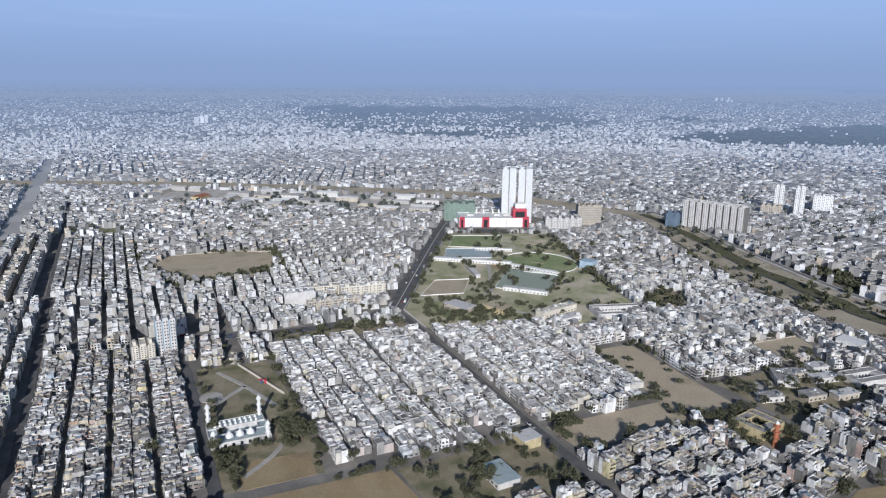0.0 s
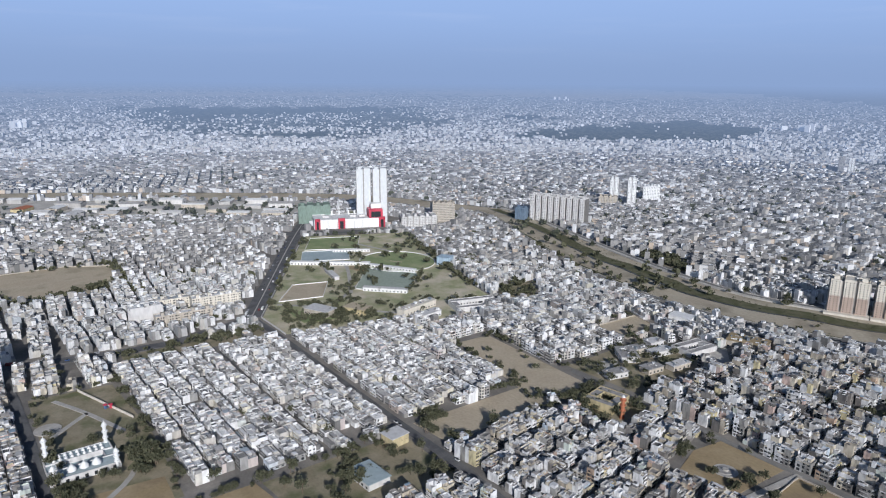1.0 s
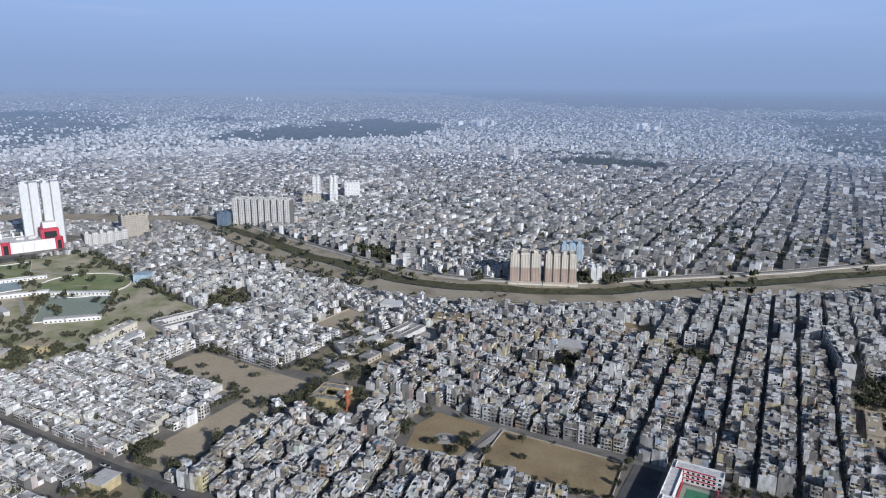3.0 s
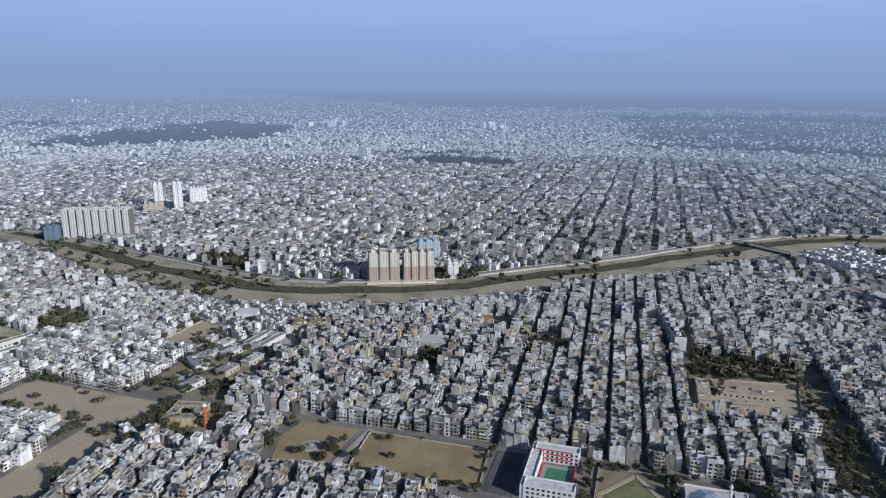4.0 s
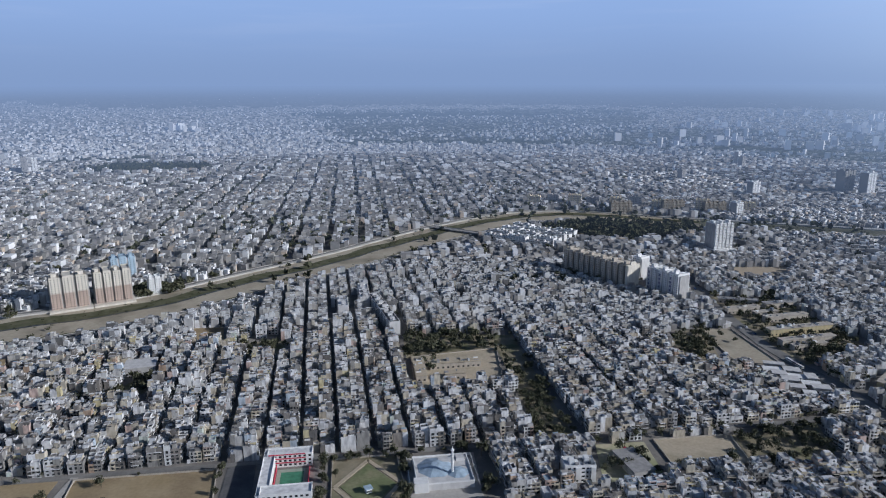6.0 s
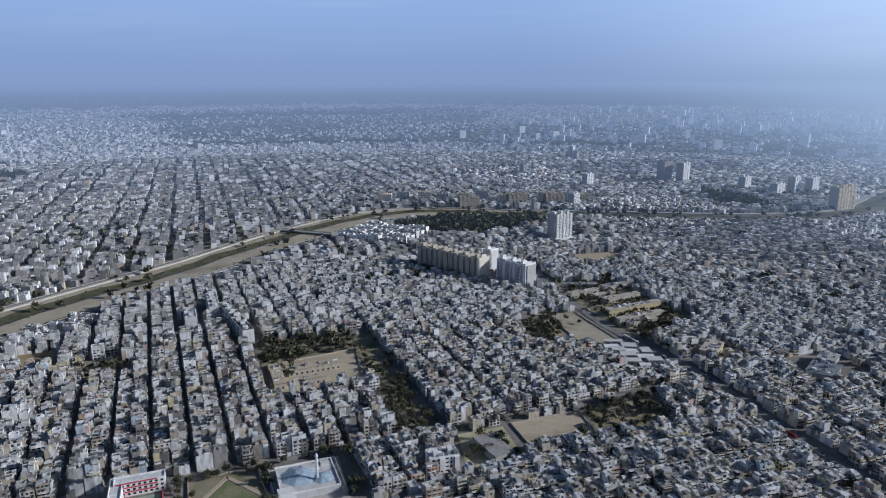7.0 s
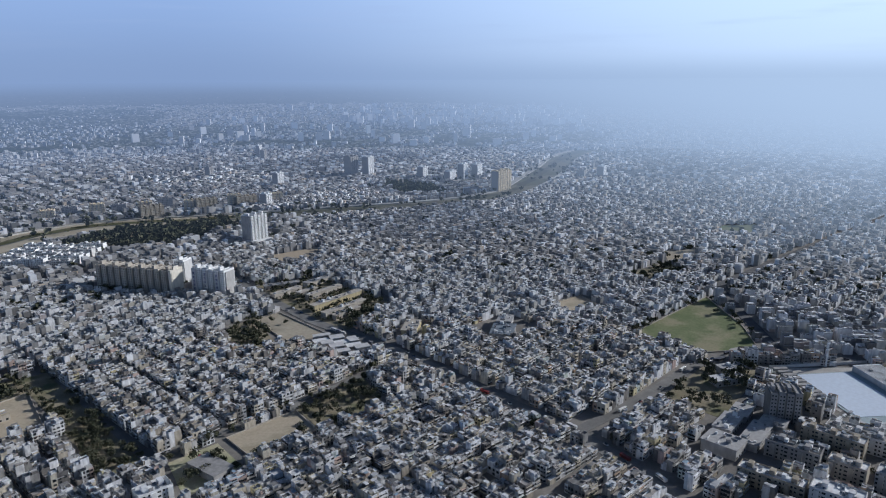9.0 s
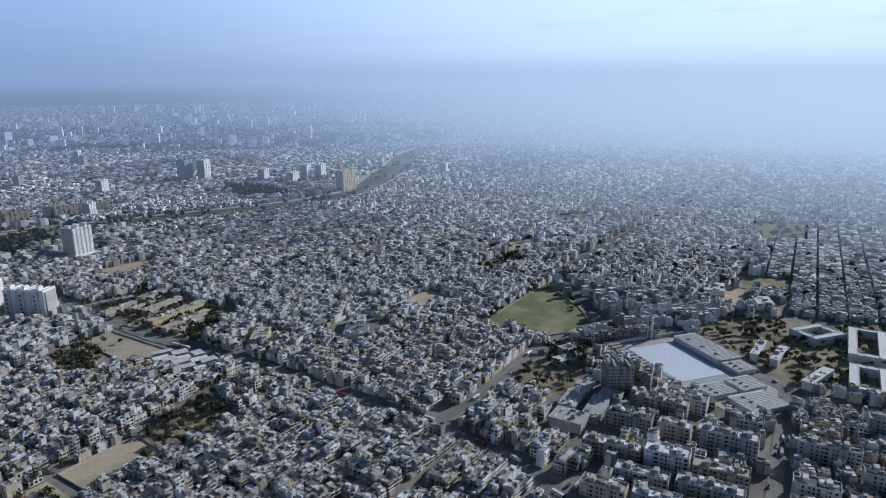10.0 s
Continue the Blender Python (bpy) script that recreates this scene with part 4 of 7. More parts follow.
def town(name, rows, label, detail, mats=None):
    """Many houses in one mesh; detail 2: parapets, roof rooms and windows, 1: parapets and roof rooms, 0: plain blocks."""
    x, y, w, d, n, rot, side, free = rows.T
    k = len(rows)
    h = n * 2.95 + 0.7 + rng.uniform(-0.5, 0.8, k)
    heap = Heap()
    c, s = np.cos(rot), np.sin(rot)
    sgn = np.where(side > 0.5, 1, -1)  # the street side
    # the main body stands back from the street or leaves a yard behind
    cut = rng.choice([0.0, 0.0, 0.12, 0.2, 0.3], k)
    back = rng.random(k) < 0.5
    mid = np.where(back, 1, -1) * sgn * cut * d / 2
    dm = d * (1 - cut)
    put = lambda u, v_: (x + c * u - s * v_, y + s * u + c * v_)  # noqa: E731

    def blocks(on, u, v_, z0, w_, d_, h_, pattern=BOX, index=(0, 0, 0, 0, 1)):
        px, py = put(u + 0 * w, v_ + 0 * w)
        take = lambda a: np.broadcast_to(a, k)[on]  # noqa: E731
        heap.add(boxes(px[on], py[on], take(z0), take(w_), take(d_), take(h_), rot[on]), pattern, list(index))

    every = np.ones(k, bool)
    front_h = h
    if detail > 0:
        # a front and a back part of unequal height, each of its own tone
        f = rng.uniform(0.34, 0.66, k)
        down = rng.choice([0.0, 0.5, 1.2, 2.9, 2.9], k) * np.where(n < 2.5, 0.3, 1.0)
        tall_front = rng.random(k) < 0.5
        front_h, back_h = np.where(tall_front, h, h - down), np.where(tall_front, h - down, h)
        px, py = put(0 * w, mid + sgn * dm * (1 - f) / 2)
        heap.add(shells(px, py, np.zeros(k), w * 0.985, dm * f, front_h, rot), SHELL, [0] * 12 + [1])
        px, py = put(0 * w, mid - sgn * dm * f / 2)
        heap.add(shells(px, py, np.zeros(k), w * 0.97, dm * (1 - f), back_h, rot), SHELL, [0] * 12 + [1])
        roof = np.minimum(front_h, back_h) - 0.9
        # a low front or back part in the yard
        blocks((cut > 0) & (rng.random(k) < 0.7), 0, np.where(back, -1, 1) * sgn * (d / 2 - cut * d / 2), 0, w * 0.96, cut * d, rng.uniform(2.6, 4.2, k))
    elif detail < 0:
        blocks(every, 0, 0, 0, w * 0.97, d * 0.97, h)
        roof = h
    else:
        f = rng.uniform(0.34, 0.66, k)
        blocks(every, 0, sgn * d * (1 - f) / 2, 0, w * 0.97, d * f, h)
        blocks(every, 0, -sgn * d * f / 2, 0, w * 0.96, d * (1 - f), h - rng.choice([0.4, 1.2, 2.9], k))
        roof = h - 1.2
    low = n < 2.5
    some = rng.random(k) < np.where(low, 0.24, 0.52) * (1.0 if detail > 0 else 0.4)
    blocks(some, rng.choice([-0.08, 0.08], k) * w, mid + rng.choice([-1, 1], k) * dm * rng.uniform(0.12, 0.26, k), roof, w * rng.uniform(0.45, 0.82, k), dm * rng.uniform(0.28, 0.46, k), rng.uniform(2.3, 2.9, k))
    if detail > 0:
        blocks(every, rng.choice([-1, 1], k) * (w * 0.5 - 1.75), mid + rng.choice([-1, 1], k) * (dm * 0.5 - 2.6), roof, np.where(low, 2.2, 2.6), np.where(low, 3.4, 4.2), np.where(low, rng.uniform(1.6, 2.3, k), rng.uniform(1.9, 3.4, k)))
        blocks(rng.random(k) < 0.6, rng.uniform(-0.3, 0.3, k) * w, mid + rng.uniform(-0.35, 0.35, k) * dm, roof, 1.5, 1.7, rng.uniform(1.2, 2.2, k), index=(0,) * 5)
    if detail in (0, 1):
        for _ in range(1 + detail):
            blocks(rng.random(k) < 0.5, rng.uniform(-0.36, 0.36, k) * w, mid + rng.uniform(-0.4, 0.4, k) * dm, roof, rng.uniform(0.14, 0.4, k) * w, rng.uniform(1.2, 3.2, k), rng.uniform(1.4, 3.0, k))
    if detail > 1:
        blocks(rng.random(k) < 0.75, 0, mid + rng.uniform(-0.35, 0.0, k) * dm, roof, w * 0.93, 0.22, 0.85, index=(0,) * 5)
        blocks(rng.random(k) < 0.5, 0, mid + rng.uniform(0.05, 0.35, k) * dm, roof, w * 0.93, 0.22, 0.85, index=(0,) * 5)
        # canopies, lean-tos and odd small blocks on the roofs
        blocks(rng.random(k) < 0.45, rng.choice([-0.22, 0.22], k) * w, mid + rng.uniform(-0.3, 0.3, k) * dm, roof, w * 0.45, dm * rng.uniform(0.15, 0.3, k), rng.uniform(2.6, 4.4, k) * np.where(low, 0.6, 1.0))
        blocks(rng.random(k) < 0.6, rng.uniform(-0.36, 0.36, k) * w, mid + rng.uniform(-0.42, 0.42, k) * dm, roof, rng.uniform(0.9, 1.8, k), rng.uniform(0.9, 1.8, k), rng.uniform(1.2, 3.6, k) * np.where(low, 0.6, 1.0), index=(1,) * 5)
        blocks(rng.random(k) < 0.3, rng.uniform(-0.25, 0.25, k) * w, mid + rng.uniform(-0.3, 0.3, k) * dm, roof + 2.3, w * 0.4, 3.4, 0.12)
        blocks(rng.random(k) < 0.5, rng.uniform(-0.3, 0.3, k) * w, mid + rng.uniform(-0.4, 0.4, k) * dm, roof, 0.8, 0.9, rng.uniform(0.6, 1.4, k), index=(0,) * 5)
        for _ in range(3):  # tanks, walls of half-built rooms, slabs on posts
            blocks(rng.random(k) < 0.55, rng.uniform(-0.4, 0.4, k) * w, mid + rng.uniform(-0.44, 0.44, k) * dm, roof, rng.uniform(0.7, 2.6, k), rng.uniform(0.7, 2.6, k), rng.uniform(0.7, 2.6, k) * np.where(low, 0.5, 1.0))
        blocks(rng.random(k) < 0.4, rng.uniform(-0.2, 0.2, k) * w, mid + rng.uniform(-0.4, 0.4, k) * dm, h - 0.9, 0.24, dm * rng.uniform(0.2, 0.4, k), rng.uniform(1.2, 2.6, k) * np.where(low, 0.5, 1.0), index=(0,) * 5)
        for floor in range(4):
            up = (n > floor) & (front_h > floor * 2.95 + 3.0)
            z = floor * 2.95 + 0.8
            face = mid + sgn * dm * 0.5
            # dark panes serve as windows and as painted shade of balcony openings
            for col in (-0.3, 0.01, 0.31):
                blocks(up & (rng.random(k) < 0.85), col * w, face + sgn * 0.02, z, rng.uniform(1.1, 2.3, k), 0.06, rng.choice([1.5, 1.5, 2.1], k), ACROSS, (2, 2))
            blocks(up & (rng.random(k) < 0.75), 0, face + sgn * 0.5, z + 1.75, w * rng.uniform(0.5, 0.96, k), 1.0, 0.14, index=(0,) * 5)
            blocks(up & (rng.random(k) < 0.4) & (floor > 0), 0, face + sgn * 1.0, z - 0.8, w * rng.uniform(0.45, 0.9, k), 0.12, 0.95, index=(0,) * 5)
            blocks(up & (rng.random(k) < 0.5), rng.uniform(-0.25, 0.25, k) * w, mid - sgn * (dm * 0.5 + 0.02), z, 1.4, 0.06, 1.3, ACROSS, (2, 2))
            # free end walls
            for bit, way in ((1, -1), (2, 1)):
                end = up & ((free.astype(int) & bit) > 0)
                for col in (-0.33, -0.02, 0.3):
                    blocks(end & (rng.random(k) < 0.85), way * (w * 0.4925 + 0.02), mid + col * dm, z, 0.06, rng.uniform(1.2, 2.4, k), rng.choice([1.4, 2.0], k), ALONG, (2, 2))
                blocks(end & (rng.random(k) < 0.6), way * (w * 0.4925 + 0.5), mid, z + 1.75, 1.0, dm * rng.uniform(0.5, 0.9, k), 0.14, index=(0,) * 5)
    mats = mats or ([M["wall"], M["roof"], M["glass"]] if detail > 1 else [M["wall_far"], M["roof_far"], M["glass"]])
    ob = new(name, heap.mesh(name, mats))
    return tagged(ob, label, "houses", kind="stuff")


far_of = FAR[REST]
WEST = (LOTS[REST][:, 0] < -385) & (LOTS[REST][:, 1] > 60)
town("near_houses", LOTS[REST[(far_of < 740) & ~WEST]], "dense flat-roofed plastered town houses with roof rooms", 2)
town("white_houses", LOTS[REST[(far_of < 740) & WEST]], "dense low whitewashed flat-roofed town houses", 2, [M["wall_pale"], M["roof_pale"], M["glass"]])
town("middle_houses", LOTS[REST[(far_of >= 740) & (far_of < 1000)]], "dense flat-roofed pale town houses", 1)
# haze emission begins on these houses, 1000 m out
town("distant_houses", LOTS[REST[(far_of >= 1000) & (far_of < 1400)]], "distant flat-roofed town houses with haze put into their colour", 0, [M["far_wall"], M["far_roof"], M["far_roof"]])


# ---------------------------------------------------------------- distance
def far_place(turn, s):
    """A place of the far plain, squeezed into the camera's range and lifted along its sight lines: turn in radians, s
    from 0 to 1. Also the size things are shrunk to there.
    """
    r = RIM + (EDGE - RIM) * s
    real = RIM / np.maximum(1 - s, 0.012) ** 1.3
    return -np.sin(turn) * r, np.cos(turn) * r, EYE[2] * (1 - r / real) + 0 * turn, r / real


# woods, sparse garden suburbs and bare flats of the far plain: turn to the left in degrees, s
WOODS = [[(46, 0.16), (38, 0.19), (31, 0.22), (29, 0.35), (35, 0.43), (40, 0.37), (46, 0.27), (49, 0.24)],
         [(79, 0.57), (74, 0.40), (70, 0.46), (58, 0.50), (57, 0.56), (70, 0.54)], [(70, 0.19), (66, 0.18), (62, 0.2), (66, 0.24)],
         [(92, 0.46), (87, 0.46), (87, 0.49), (92, 0.485)], [(50, 0.47), (47, 0.40), (46, 0.42), (48, 0.48)],
         [(2, 0.13), (-18, 0.12), (-18, 0.17), (2, 0.16)], [(3, 0.46), (-17, 0.47), (-17, 0.52), (3, 0.5)], [(-30, 0.10), (-38, 0.08), (-38, 0.13), (-30, 0.15)],
         [(-46, 0.06), (-52, 0.05), (-52, 0.13), (-46, 0.13)], [(23, 0.0), (10, 0.0), (11, 0.03), (23, 0.07)]]
SUBURBS = [[(80, 0.55), (77, 0.27), (70, 0.19), (61, 0.16), (54, 0.36), (56, 0.56)], [(4, 0.54), (0, 0.13), (-24, 0.11), (-24, 0.57)],
           [(-22, 0.0), (-22, 0.34), (-60, 0.30), (-60, 0.0)]]
FLATS_FAR = [[(56, 0.76), (42, 0.70), (30, 0.74), (30, 0.80), (41, 0.88), (57, 0.80)], [(100, 0.68), (60, 0.72), (60, 0.78), (100, 0.74)], [(73, 0.20), (68, 0.16), (68, 0.185), (73, 0.225)]]
GREY_FLATS = [[(42, 0.90), (30, 0.80), (17, 0.60), (-20, 0.62), (-20, 0.97), (42, 0.97)], [(-20, 0.60), (-48, 0.58), (-100, 0.3), (-100, 0.97), (-20, 0.97)]]


def land(deg, s):
    """0 town, 1 wood, 2 pale flats, 3 garden suburb, 4 dim plain; the edges are ragged."""
    a = deg + 0.9 * np.sin(deg * 2.3 + s * 41) + 0.5 * np.sin(deg * 5.9 - s * 77)
    b = s + 0.012 * np.sin(deg * 1.7 + 2) + 0.008 * np.sin(deg * 6.3 + s * 30)
    out = np.zeros(len(deg), int)
    for kind, areas in ((3, SUBURBS), (4, GREY_FLATS), (1, WOODS), (2, FLATS_FAR)):
        for p in areas:
            out[inside(a, b, p)] = kind
    return out


COLS, ROWS = 560, 76
tt = np.arange(COLS) / COLS * 2 * np.pi + np.pi
steps = np.linspace(0, 1, ROWS)
rows_v = [np.stack([-np.sin(tt) * r, np.cos(tt) * r, 0 * tt + z], 1) for r, z in ((1380.0, -0.05), (1400.0, 0.0), (2000.0, 0.0))]
deep = [1380.0, 1400.0, 2000.0]
for s_ in steps:
    fx, fy, fz, fk = far_place(tt, s_)
    rows_v.append(np.stack([fx, fy, fz], 1))
    deep.append(RIM / max(1 - s_, 0.012) ** 1.3)
idx = np.arange(COLS)
ff = np.concatenate([np.stack([k * COLS + idx, k * COLS + (idx + 1) % COLS, (k + 1) * COLS + (idx + 1) % COLS, (k + 1) * COLS + idx], 1) for k in range(len(rows_v) - 1)])
mid_turn = (np.degrees(tt + np.pi / COLS) + 180) % 360 - 180
use = np.concatenate([np.zeros(3 * COLS, int)] + [land(mid_turn, np.full(COLS, (a + b) / 2)) for a, b in zip(steps[:-1], steps[1:])])
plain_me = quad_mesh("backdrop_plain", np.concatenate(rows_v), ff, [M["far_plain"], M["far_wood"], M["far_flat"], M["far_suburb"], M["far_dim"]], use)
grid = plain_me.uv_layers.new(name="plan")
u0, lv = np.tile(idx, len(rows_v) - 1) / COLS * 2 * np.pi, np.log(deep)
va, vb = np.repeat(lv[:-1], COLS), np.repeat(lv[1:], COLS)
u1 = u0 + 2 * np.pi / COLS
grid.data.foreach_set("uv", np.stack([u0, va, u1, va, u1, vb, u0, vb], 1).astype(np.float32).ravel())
tagged(new("backdrop_plain", plain_me), "hazy far plain of towns and woods lifted to fit the camera view", "backdrop", kind="structure")
# the canal's far stretch uses the haze-emitting materials
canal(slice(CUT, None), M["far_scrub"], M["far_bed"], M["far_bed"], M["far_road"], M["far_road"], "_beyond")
# these houses glow with painted haze as well
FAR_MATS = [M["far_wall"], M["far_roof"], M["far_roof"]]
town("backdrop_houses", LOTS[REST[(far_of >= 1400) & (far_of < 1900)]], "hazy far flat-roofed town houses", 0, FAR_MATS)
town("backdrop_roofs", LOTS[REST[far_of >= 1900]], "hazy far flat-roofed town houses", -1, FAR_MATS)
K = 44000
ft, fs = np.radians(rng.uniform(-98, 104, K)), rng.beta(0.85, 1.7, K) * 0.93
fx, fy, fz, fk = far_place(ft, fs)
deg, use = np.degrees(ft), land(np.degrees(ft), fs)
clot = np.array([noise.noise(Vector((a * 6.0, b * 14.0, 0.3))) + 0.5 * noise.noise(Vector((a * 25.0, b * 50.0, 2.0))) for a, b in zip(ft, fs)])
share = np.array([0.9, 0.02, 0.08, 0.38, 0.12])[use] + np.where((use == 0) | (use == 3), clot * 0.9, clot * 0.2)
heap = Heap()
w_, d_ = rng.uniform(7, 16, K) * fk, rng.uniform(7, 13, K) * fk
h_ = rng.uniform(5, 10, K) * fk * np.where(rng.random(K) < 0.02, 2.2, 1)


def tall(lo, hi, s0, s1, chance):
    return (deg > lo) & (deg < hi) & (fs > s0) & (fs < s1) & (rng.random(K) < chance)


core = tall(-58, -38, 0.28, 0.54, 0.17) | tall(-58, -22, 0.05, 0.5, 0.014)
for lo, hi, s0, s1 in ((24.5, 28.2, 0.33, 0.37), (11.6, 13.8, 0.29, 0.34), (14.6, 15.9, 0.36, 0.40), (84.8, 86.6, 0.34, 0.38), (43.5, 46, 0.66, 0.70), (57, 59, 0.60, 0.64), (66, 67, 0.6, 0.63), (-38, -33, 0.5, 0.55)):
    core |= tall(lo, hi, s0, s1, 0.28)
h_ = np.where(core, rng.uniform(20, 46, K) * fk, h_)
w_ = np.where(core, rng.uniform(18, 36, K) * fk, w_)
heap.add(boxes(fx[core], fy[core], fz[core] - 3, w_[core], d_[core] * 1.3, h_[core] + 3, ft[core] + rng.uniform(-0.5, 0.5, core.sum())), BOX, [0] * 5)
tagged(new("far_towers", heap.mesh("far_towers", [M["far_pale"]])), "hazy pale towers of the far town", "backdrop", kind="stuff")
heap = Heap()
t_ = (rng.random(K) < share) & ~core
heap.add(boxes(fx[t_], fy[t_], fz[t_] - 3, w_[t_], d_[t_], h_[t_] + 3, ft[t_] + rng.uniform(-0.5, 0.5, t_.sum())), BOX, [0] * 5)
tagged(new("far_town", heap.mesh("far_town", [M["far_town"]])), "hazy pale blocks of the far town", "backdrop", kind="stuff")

# ---------------------------------------------------------------- trees


def crown_mesh(name, seed, clumps, size, tall, wide):
    """Leaf clumps in a few lobes: many small tilted quads."""
    r = np.random.default_rng(seed)
    lobes = [(r.uniform(-0.35, 0.35) * wide, r.uniform(-0.35, 0.35) * wide, tall * r.uniform(0.5, 0.8), wide * r.uniform(0.28, 0.46)) for _ in range(6)]
    pick = r.integers(0, len(lobes), clumps)
    L = np.array(lobes)[pick]
    d = r.normal(size=(clumps, 3))
    d /= np.linalg.norm(d, axis=1, keepdims=True)
    c = L[:, :3] + d * (L[:, 3:] * r.uniform(0.55, 1.08, (clumps, 1))) * [1, 1, 0.75]
    a = r.normal(size=(clumps, 3))
    a /= np.linalg.norm(a, axis=1, keepdims=True)
    b = np.cross(a, r.normal(size=(clumps, 3)))
    b /= np.linalg.norm(b, axis=1, keepdims=True)
    k = size * r.uniform(0.6, 1.25, (clumps, 1))
    inner = np.arange(clumps) % 6 == 0  # larger tufts fill the heart of each lobe
    c[inner] = L[inner, :3] + d[inner] * L[inner, 3:] * 0.3
    k[inner] *= 1.9
    v = np.stack([c - a * k, c - b * k * 0.7, c + a * k, c + b * k * 0.7], 1).reshape(-1, 3)
    return v, np.arange(clumps * 4).reshape(-1, 4)


def trunk_mesh(seed, tall):
    r = random.Random(seed)
    bm = bmesh.new()

    def limb(p0, p1, r0, r1):
        m = Matrix.Translation((Vector(p0) + Vector(p1)) / 2) @ (Vector(p1) - Vector(p0)).to_track_quat("Z", "Y").to_matrix().to_4x4()
        bmesh.ops.create_cone(bm, segments=6, radius1=r0, radius2=r1, depth=(Vector(p1) - Vector(p0)).length, matrix=m)

    limb((0, 0, -0.1), (0.1, 0, tall * 0.45), 0.28, 0.18)
    for k in range(4):
        a = k * 1.57 + r.uniform(-0.4, 0.4)
        limb((0.1, 0, tall * 0.42), (1.6 * math.cos(a), 1.6 * math.sin(a), tall * r.uniform(0.6, 0.75)), 0.13, 0.05)
    me = bpy.data.meshes.new("trunk")
    bm.to_mesh(me)
    bm.free()
    me.materials.append(M["bark"])
    return me


TREES = []
for k, (tall, wide) in enumerate(((8.5, 7.5), (7.0, 6.0), (10.5, 8.5), (6.0, 7.0))):
    t0 = thing("tree", 0, 0, -50, 0, "dusty dark green broad-leaved tree with a rounded crown", "tree", "trees of the parks and streets")
    part("trunk", trunk_mesh(k, tall), t0)
    cv, cf = crown_mesh("crown", k + 10, 330, 0.62, tall, wide)
    part("crown", quad_mesh("crown", cv, cf, [M["leaf"]]), t0)
    TREES.append(t0)
spots = []  # x, y, size


def grove(poly, count, lo=0.7, hi=1.2):
    xs, ys = [p[0] for p in poly], [p[1] for p in poly]
    n = 0
    for _ in range(count * 12):
        x, y = dice.uniform(min(xs), max(xs)), dice.uniform(min(ys), max(ys))
        if inside(np.array([x]), np.array([y]), poly)[0]:
            spots.append((x, y, dice.uniform(lo, hi)))
            n += 1
            if n == count:
                return


def row_of_trees(a, b, count, spread=2.5, lo=0.6, hi=1.1):
    for _ in range(count):
        t = dice.random()
        spots.append((a[0] + (b[0] - a[0]) * t + dice.gauss(0, spread), a[1] + (b[1] - a[1]) * t + dice.gauss(0, spread), dice.uniform(lo, hi)))


# round the mosque and its park
row_of_trees((-650, 92), (-420, 97), 34, 2.0)
row_of_trees((-640, 26), (-440, 26), 26, 2.5)
grove([(-505, 72), (-465, 72), (-465, 92), (-505, 94)], 26, 0.9, 1.3)
grove([(-475, 26), (-425, 26), (-425, 36), (-470, 40)], 9)
row_of_trees((-640, 30), (-640, 88), 9)
row_of_trees((-476, 28), (-474, 66), 10, 2, 0.5, 0.9)
row_of_trees((-480, 24), (-530, 24), 8, 2, 0.6, 1.0)
row_of_trees((-541, 405), (-390, 388), 22, 3, 0.5, 0.9)
row_of_trees((-385, 452), (-380, 390), 10, 4, 0.6, 1.0)
row_of_trees((-532, 40), (-535, 95), 8, 3)
row_of_trees((-412, 98), (-412, 250), 20, 3, 0.6, 1.0)
grove(PLOTS["shrub_strip"][0], 60, 0.5, 1.1)
grove([(-425, 264), (-425, 300), (-400, 300), (-395, 270)], 12, 0.8, 1.3)
# field edges
row_of_trees((-428, 280), (-428, 395), 26, 1.8, 0.5, 0.9)
row_of_trees((-545, 406), (-425, 400), 20, 2, 0.5, 0.8)
row_of_trees((-540, 454), (-430, 456), 26, 1.8, 0.5, 0.9)
row_of_trees((-392, 388), (-372, 440), 14, 4, 0.7, 1.1)
grove(PLOTS["school_ground"][0], 40, 0.7, 1.2)
grove(PLOTS["nursery"][0], 70, 0.6, 1.1)
row_of_trees((-495, 562), (-492, 640), 9, 2, 0.7, 1.0)
row_of_trees((-445, 562), (-445, 630), 10, 3, 0.6, 1.0)
row_of_trees((-376, 278), (-376, 385), 16, 3, 0.6, 1.1)
row_of_trees((-268, 388), (-262, 456), 8, 2)
grove([(-220, 395), (-212, 395), (-210, 452), (-216, 440)], 8, 0.6, 1.0)
row_of_trees((-262, 459), (-105, 459), 60, 2.0, 0.4, 0.8)
row_of_trees((-196, 396), (-100, 398), 13, 1.8, 0.5, 0.9)
row_of_trees((-99, 404), (-99, 452), 6, 1.2, 0.5, 0.8)
row_of_trees((-28, 380), (-26, 460), 12, 1.5, 0.6, 1.0)
row_of_trees((-18, 455), (86, 456), 22, 1.5, 0.5, 1.0)
row_of_trees((30, 384), (32, 452), 9, 1.5, 0.6, 1.0)
grove([(84, 398), (92, 398), (92, 450), (86, 450)], 5)
grove(PLOTS["tree_yard"][0], 75, 0.6, 1.5)
grove([(60, 600), (80, 600), (80, 640), (60, 640)], 6)
row_of_trees((143, 460), (150, 690), 40, 2.5, 0.5, 1.0)
grove([(142, 458), (147, 610), (170, 610), (168, 458)], 70, 0.5, 1.0)
row_of_trees((169, 470), (171, 690), 14, 2, 0.5, 0.9)
grove(PLOTS["slide_park"][0], 9, 0.6, 1.1)
row_of_trees((184, 455), (290, 457), 22, 2.0, 0.6, 1.0)
row_of_trees((224, 405), (288, 405), 12, 2.0, 0.6, 1.0)
grove(PLOTS["east_park"][0], 58, 0.5, 1.2)
row_of_trees((292, 460), (400, 466), 12, 2.0, 0.6, 1.0)
